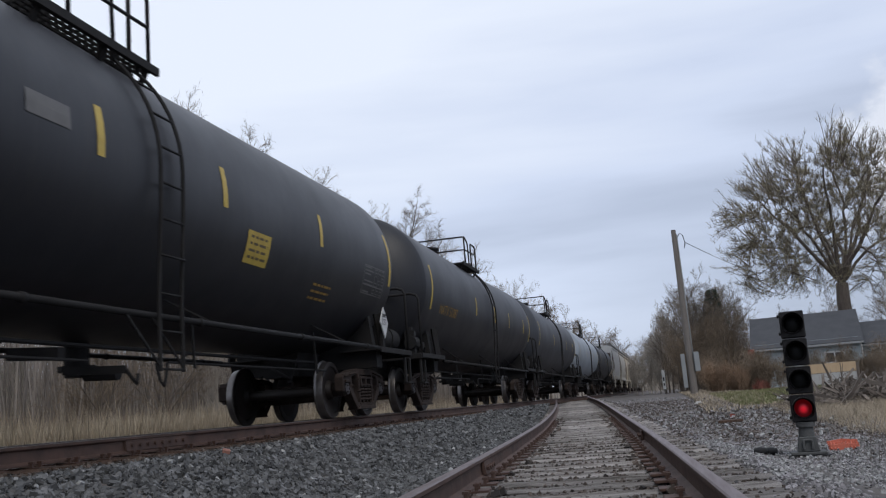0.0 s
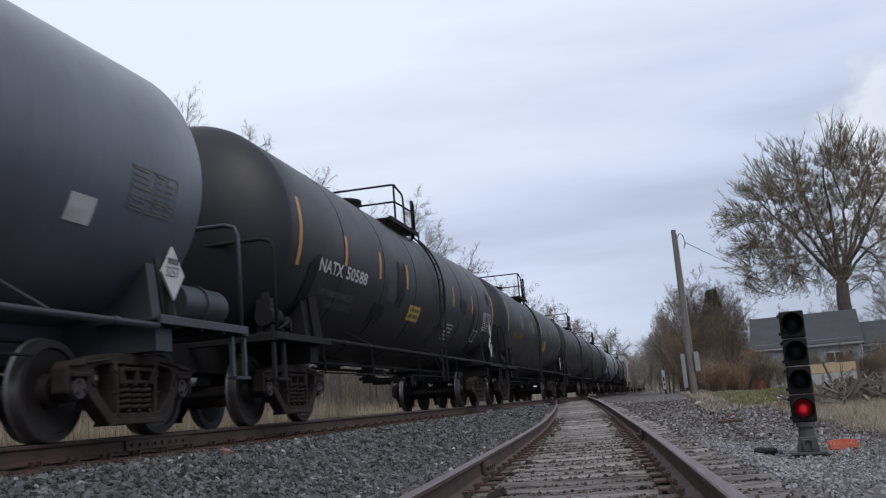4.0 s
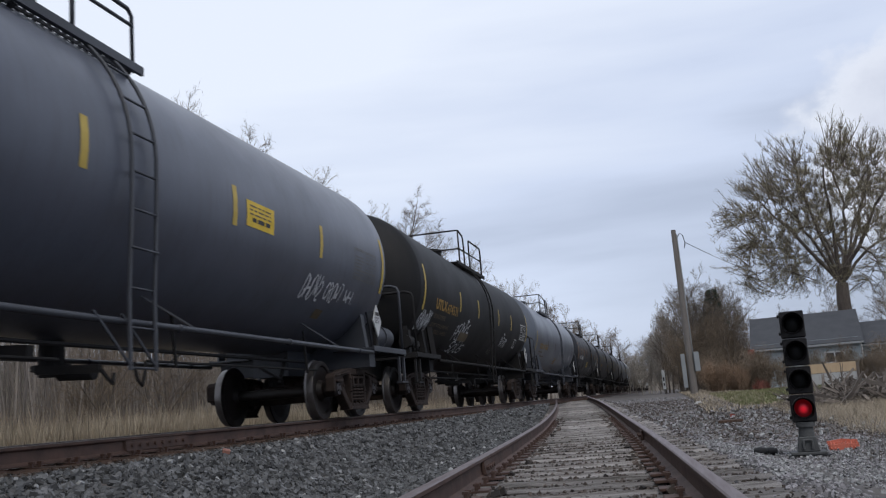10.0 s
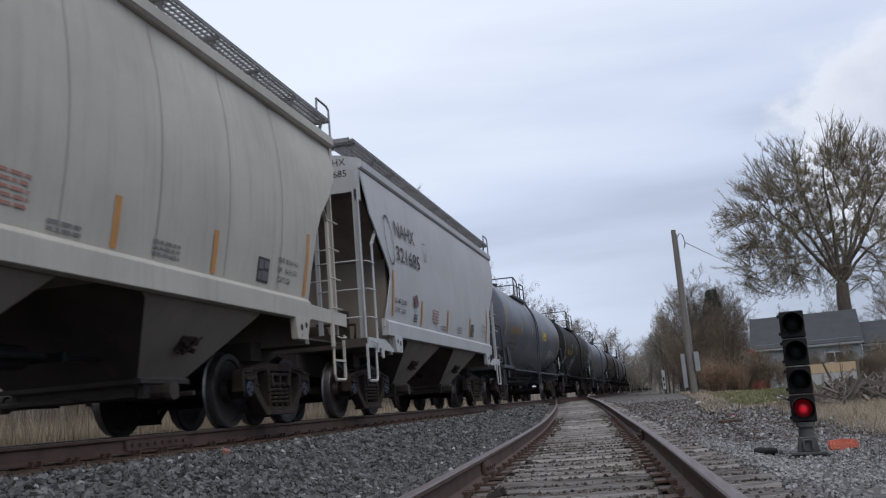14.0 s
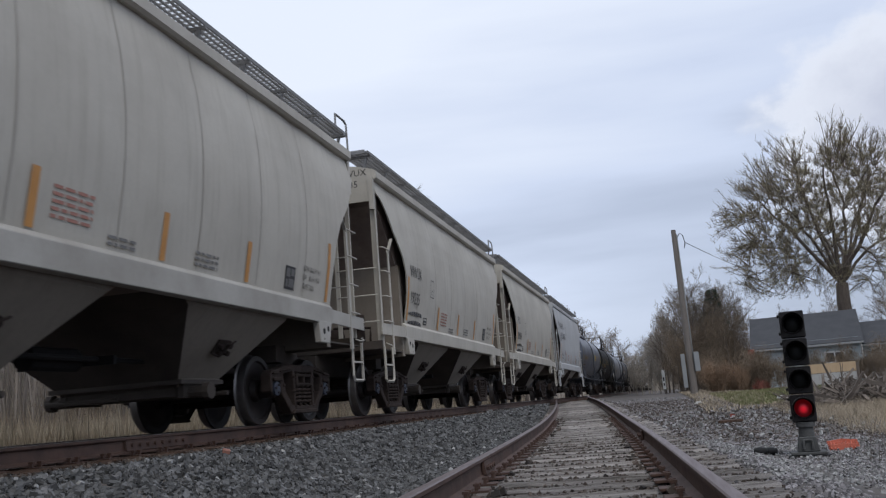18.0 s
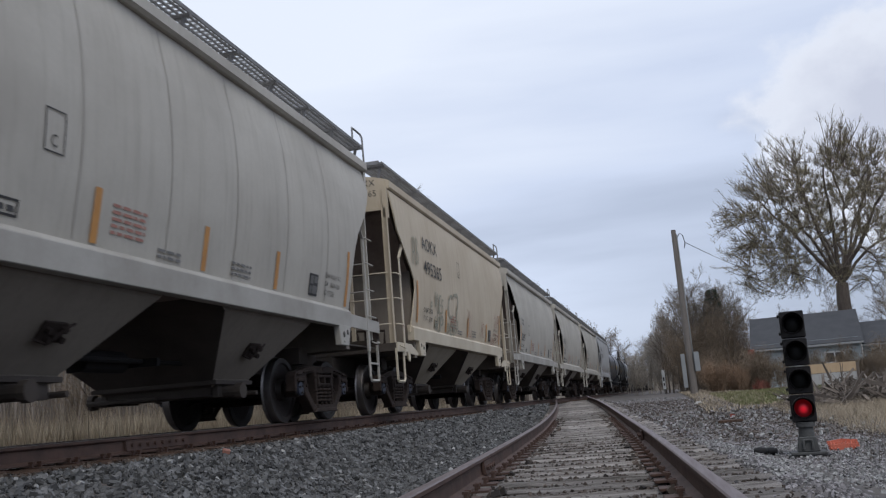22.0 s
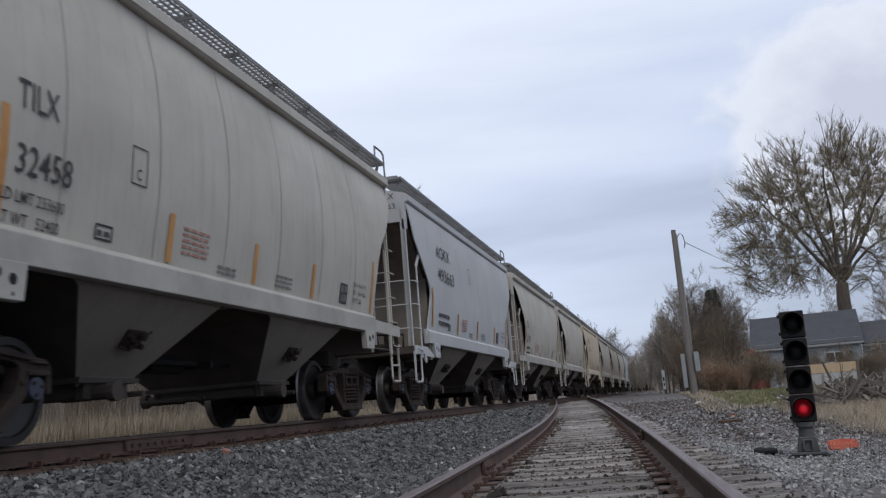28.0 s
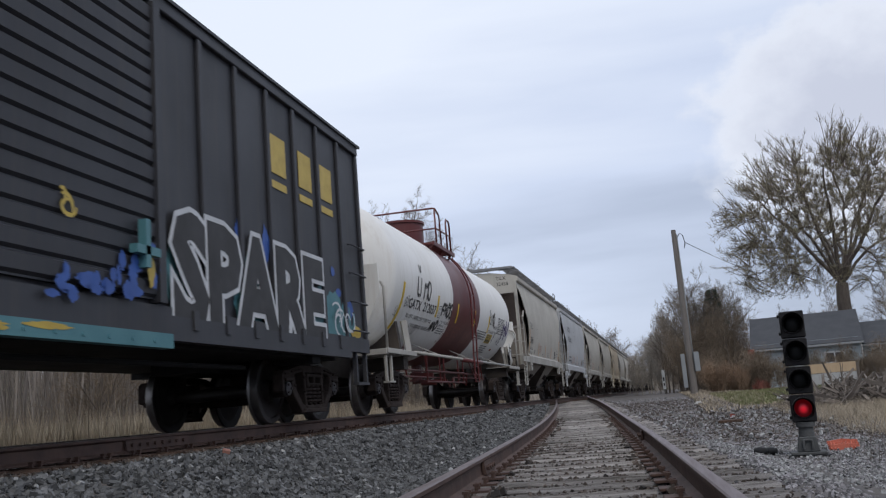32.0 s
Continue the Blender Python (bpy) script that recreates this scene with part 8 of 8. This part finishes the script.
# conifer: dark drooping tiers
def conifer():
    r, g, t = random.Random(5), Geo(), Geo()
    t.tube([(0, 0, -0.2), (0, 0, 9.5)], 0.16, 7, radii=[0.18, 0.02])
    for i in range(1500):
        z = r.uniform(1.0, 9.6)
        a, reach = r.uniform(0, 6.283), (0.5 + (9.6 - z) * 0.26) * r.uniform(0.35, 1.1)
        o = Vector((math.cos(a) * reach * 0.2, math.sin(a) * reach * 0.2, z))
        e = Vector((math.cos(a) * reach, math.sin(a) * reach, z - reach * 0.25))
        s = Vector((-math.sin(a), math.cos(a), 0)) * 0.12
        g.add([o, e - s - Vector((0, 0, 0.15)), e + Vector((0, 0, 0.05)), e + s - Vector((0, 0, 0.15))], [(0, 1, 2), (0, 2, 3)])
    c = thing("conifer_tree", "dark narrow conifer among bare trees", "tree", m=pose(5.05, 91, -0.5) @ Matrix.Scale(1.0, 4))
    part("trunk", t.mesh("trunk", M["bark"]), c)
    me = bpy.data.meshes.new("crown")
    me.from_pydata(g.v, [], g.f)
    me.materials.append(M["conifer"])
    part("crown", me, c)


conifer()

for i in range(16):
    x, y = 2.2 + rnd.uniform(0, 1.9), 50 + rnd.uniform(0, 4)
    tree(shrub[0], x, y, rnd.uniform(0, 360), rnd.uniform(0.6, 1.0), "russet leafless shrub at the edge of the yard", "shrub", "russet shrubs", category="shrub")
for i in range(5):
    x, y = 3.95 + rnd.uniform(0, 0.8), 45 + rnd.uniform(0, 2)
    tree(shrub[2], x, y, rnd.uniform(0, 360), rnd.uniform(0.22, 0.4), "low red-stemmed shrub beside the yard", "shrub", "red-stemmed shrubs", category="shrub")
for i in range(4):
    x, y = 4.2 + rnd.uniform(0, 1.2), 51 + rnd.uniform(0, 4)
    tree(shrub[1], x, y, rnd.uniform(0, 360), rnd.uniform(1.0, 1.4), "tall tangled bare shrub in front of the house", "shrub", "bare shrubs by the house", category="shrub")
for i in range(30):
    x, y = 4.3 + rnd.uniform(0, 8.5), 46 + rnd.uniform(0, 12)
    tree(shrub[1], x, y, rnd.uniform(0, 360), rnd.uniform(0.6, 1.25), "tangled bare shrub in front of the house", "shrub", "bare shrubs by the house", category="shrub")
for i in range(14):
    x, y = 1.2 + rnd.uniform(0, 3), 58 + rnd.uniform(0, 30)
    tree(shrub[1], x, y, rnd.uniform(0, 360), rnd.uniform(1.0, 2.0), "tangled bare shrub along the line", "shrub", "bare shrubs along the line", category="shrub")


# ---- grass, reeds and brush ----
def blades(name, label, mat, count, where, height, width, lean, seed):
    rng = np.random.default_rng(seed)
    vs, fs = [], []
    for i in range(count):
        x, y = where(rng)
        h, a = height * rng.uniform(0.5, 1.15), rng.uniform(0, 6.283)
        z = ground_z(x, y) - 0.02
        dx, dy = math.cos(a) * width, math.sin(a) * width
        lx, ly = rng.normal(0, lean) * h, rng.normal(0, lean) * h
        b = len(vs)
        vs += [(x - dx, y - dy, z), (x + dx, y + dy, z), (x + lx * 0.4 + dx * 0.7, y + ly * 0.4 + dy * 0.7, z + h * 0.6), (x + lx * 0.4 - dx * 0.7, y + ly * 0.4 - dy * 0.7, z + h * 0.6), (x + lx, y + ly, z + h)]
        fs += [(b, b + 1, b + 2, b + 3), (b + 3, b + 2, b + 4)]
    me = bpy.data.meshes.new(name)
    me.from_pydata(vs, [], fs)
    me.materials.append(mat)
    tagged(new(name, me), label, "grass", kind="stuff")


blades("reeds", "tall dry straw-coloured reeds behind the main track", M["reed"], 52000, lambda r: (-9.0 - abs(r.normal(0, 3.6)), r.uniform(7, 26) if r.random() < 0.8 else r.uniform(26, 60)), 1.25, 0.008, 0.16, 1)
blades("field_grass", "dry matted grass in the wet field", M["dry"], 26000, lambda r: (-9.0 - r.uniform(0, 18), r.uniform(8, 110)), 0.7, 0.018, 0.35, 2)
blades("far_woods", "grey-brown bare woods beyond the wet field", M["woods"], 26000, lambda r: (-24 - r.uniform(0, 60), r.uniform(4, 170)), 10.5, 0.04, 0.16, 8)
# Haze over these woods is only their pale colour.
blades("distant_woods", "line of far woods where the tracks vanish, pale with painted haze", M["haze"], 6000, lambda r: (r.uniform(-75, 16), r.uniform(330, 420)), 5.0, 0.12, 0.2, 10)
blades("undergrowth", "tangled brown undergrowth at the foot of the woods", M["thicket"], 20000, lambda r: (-19 - r.uniform(0, 16), r.uniform(4, 120)), 2.1, 0.012, 0.45, 9)
blades("dry_weeds", "dry straw-coloured weeds around the brush pile", M["dry"], 26000, lambda r: (1.7 + (r.random() ** 0.7) * 4.0 + 0.05 * 12, r.uniform(11.5, 24)), 0.22, 0.0028, 0.6, 3)
blades("green_grass", "short green grass in front of the house", M["grass"], 20000, lambda r: (1.9 + r.uniform(0, 5), r.uniform(27, 46)), 0.13, 0.018, 0.4, 4)
blades("lineside_grass", "sparse dead grass along the right of the line", M["dry"], 7000, lambda r: (0.9 + r.uniform(0, 2.6), r.uniform(24, 90)), 0.16, 0.010, 0.6, 5)
blades("dead_stems", "thin dead weed stems in the gravel", M["debris"], 150, lambda r: (1.5 + r.uniform(0, 1.6), r.uniform(6.4, 11.5)), 0.42, 0.0026, 0.25, 6)


def brush():
    r, g = random.Random(12), Geo()
    for i in range(1500):
        x, y = 2.9 + r.uniform(0, 4.6), 21.5 + r.uniform(0, 5.0)
        top = 0.62 * ease(2.8, 4.0, x) * (0.6 + 0.4 * math.sin(x * 3.1 + 1) ** 2) * math.exp(-((y - 24) / 2.6) ** 2)
        z = ground_z(x, y) + r.uniform(0.0, max(0.05, top))
        a, tilt, l = r.uniform(0, 6.283), r.gauss(0.15, 0.5), r.uniform(0.25, 1.3)
        d = Vector((math.cos(a) * math.cos(tilt), math.sin(a) * math.cos(tilt), math.sin(tilt)))
        p = Vector((x, y, z)) - d * l * 0.4
        q = p + d * l
        p.z, q.z = max(p.z, ground_z(p.x, p.y)), max(q.z, ground_z(q.x, q.y) + 0.01)
        w = r.choice((0.006, 0.008, 0.01, 0.014, 0.02, 0.035, 0.055))
        g.tube([p, p.lerp(q, 0.5) + Vector((r.gauss(0, 0.06), r.gauss(0, 0.06), r.gauss(0, 0.05))), q], w, 4, radii=[w, w * 0.85, w * 0.5])
    me = bpy.data.meshes.new("brush_pile")
    me.from_pydata(g.v, [], g.f)
    me.materials.append(M["debris"])
    tagged(new("brush_pile", me), "grey heap of dead branches and brushwood", "brush pile", kind="stuff")


brush()


# ---- cloud that drifts across the sky ----
def cloud_place(x, y, z):
    p = Vector((x, y, z))
    return Matrix.Translation(p) @ (-p).to_track_quat("Z", "Y").to_matrix().to_4x4()


CLOUD_END, CLOUD_START = (529.0, 2458.0, 660.0), (867.0, 2396.0, 518.0)
cloud = thing("cloud", "soft white heap of cloud with a grey heart", "cloud", kind="structure", me=Geo().add([(-1.35, -1.0, 0), (1.35, -1.0, 0), (1.35, 1.0, 0), (-1.35, 1.0, 0)], [(0, 1, 2, 3)]).mesh("cloud", cloud_material()))
cloud.scale = (480, 400, 400)


# ---- movement ----
def motions():
    times = [0, 8, 16, 24, SECONDS]
    for car, y in CARS:
        walk(car, [(t, pose(MAIN, y + SPEED * t, 0)) for t in times])
    walk(cloud, [(SECONDS * k / 4, cloud_place(*[a + (b - a) * k / 4 for a, b in zip(CLOUD_START, CLOUD_END)])) for k in range(5)])
    steps = [k / 10 for k in range(321)]
    for w, y in WHEELSETS:
        walk(w, [(t, pose(0, y, WHEEL, -math.degrees(SPEED * t / WHEEL), 0, 0)) for t in steps])


motions()
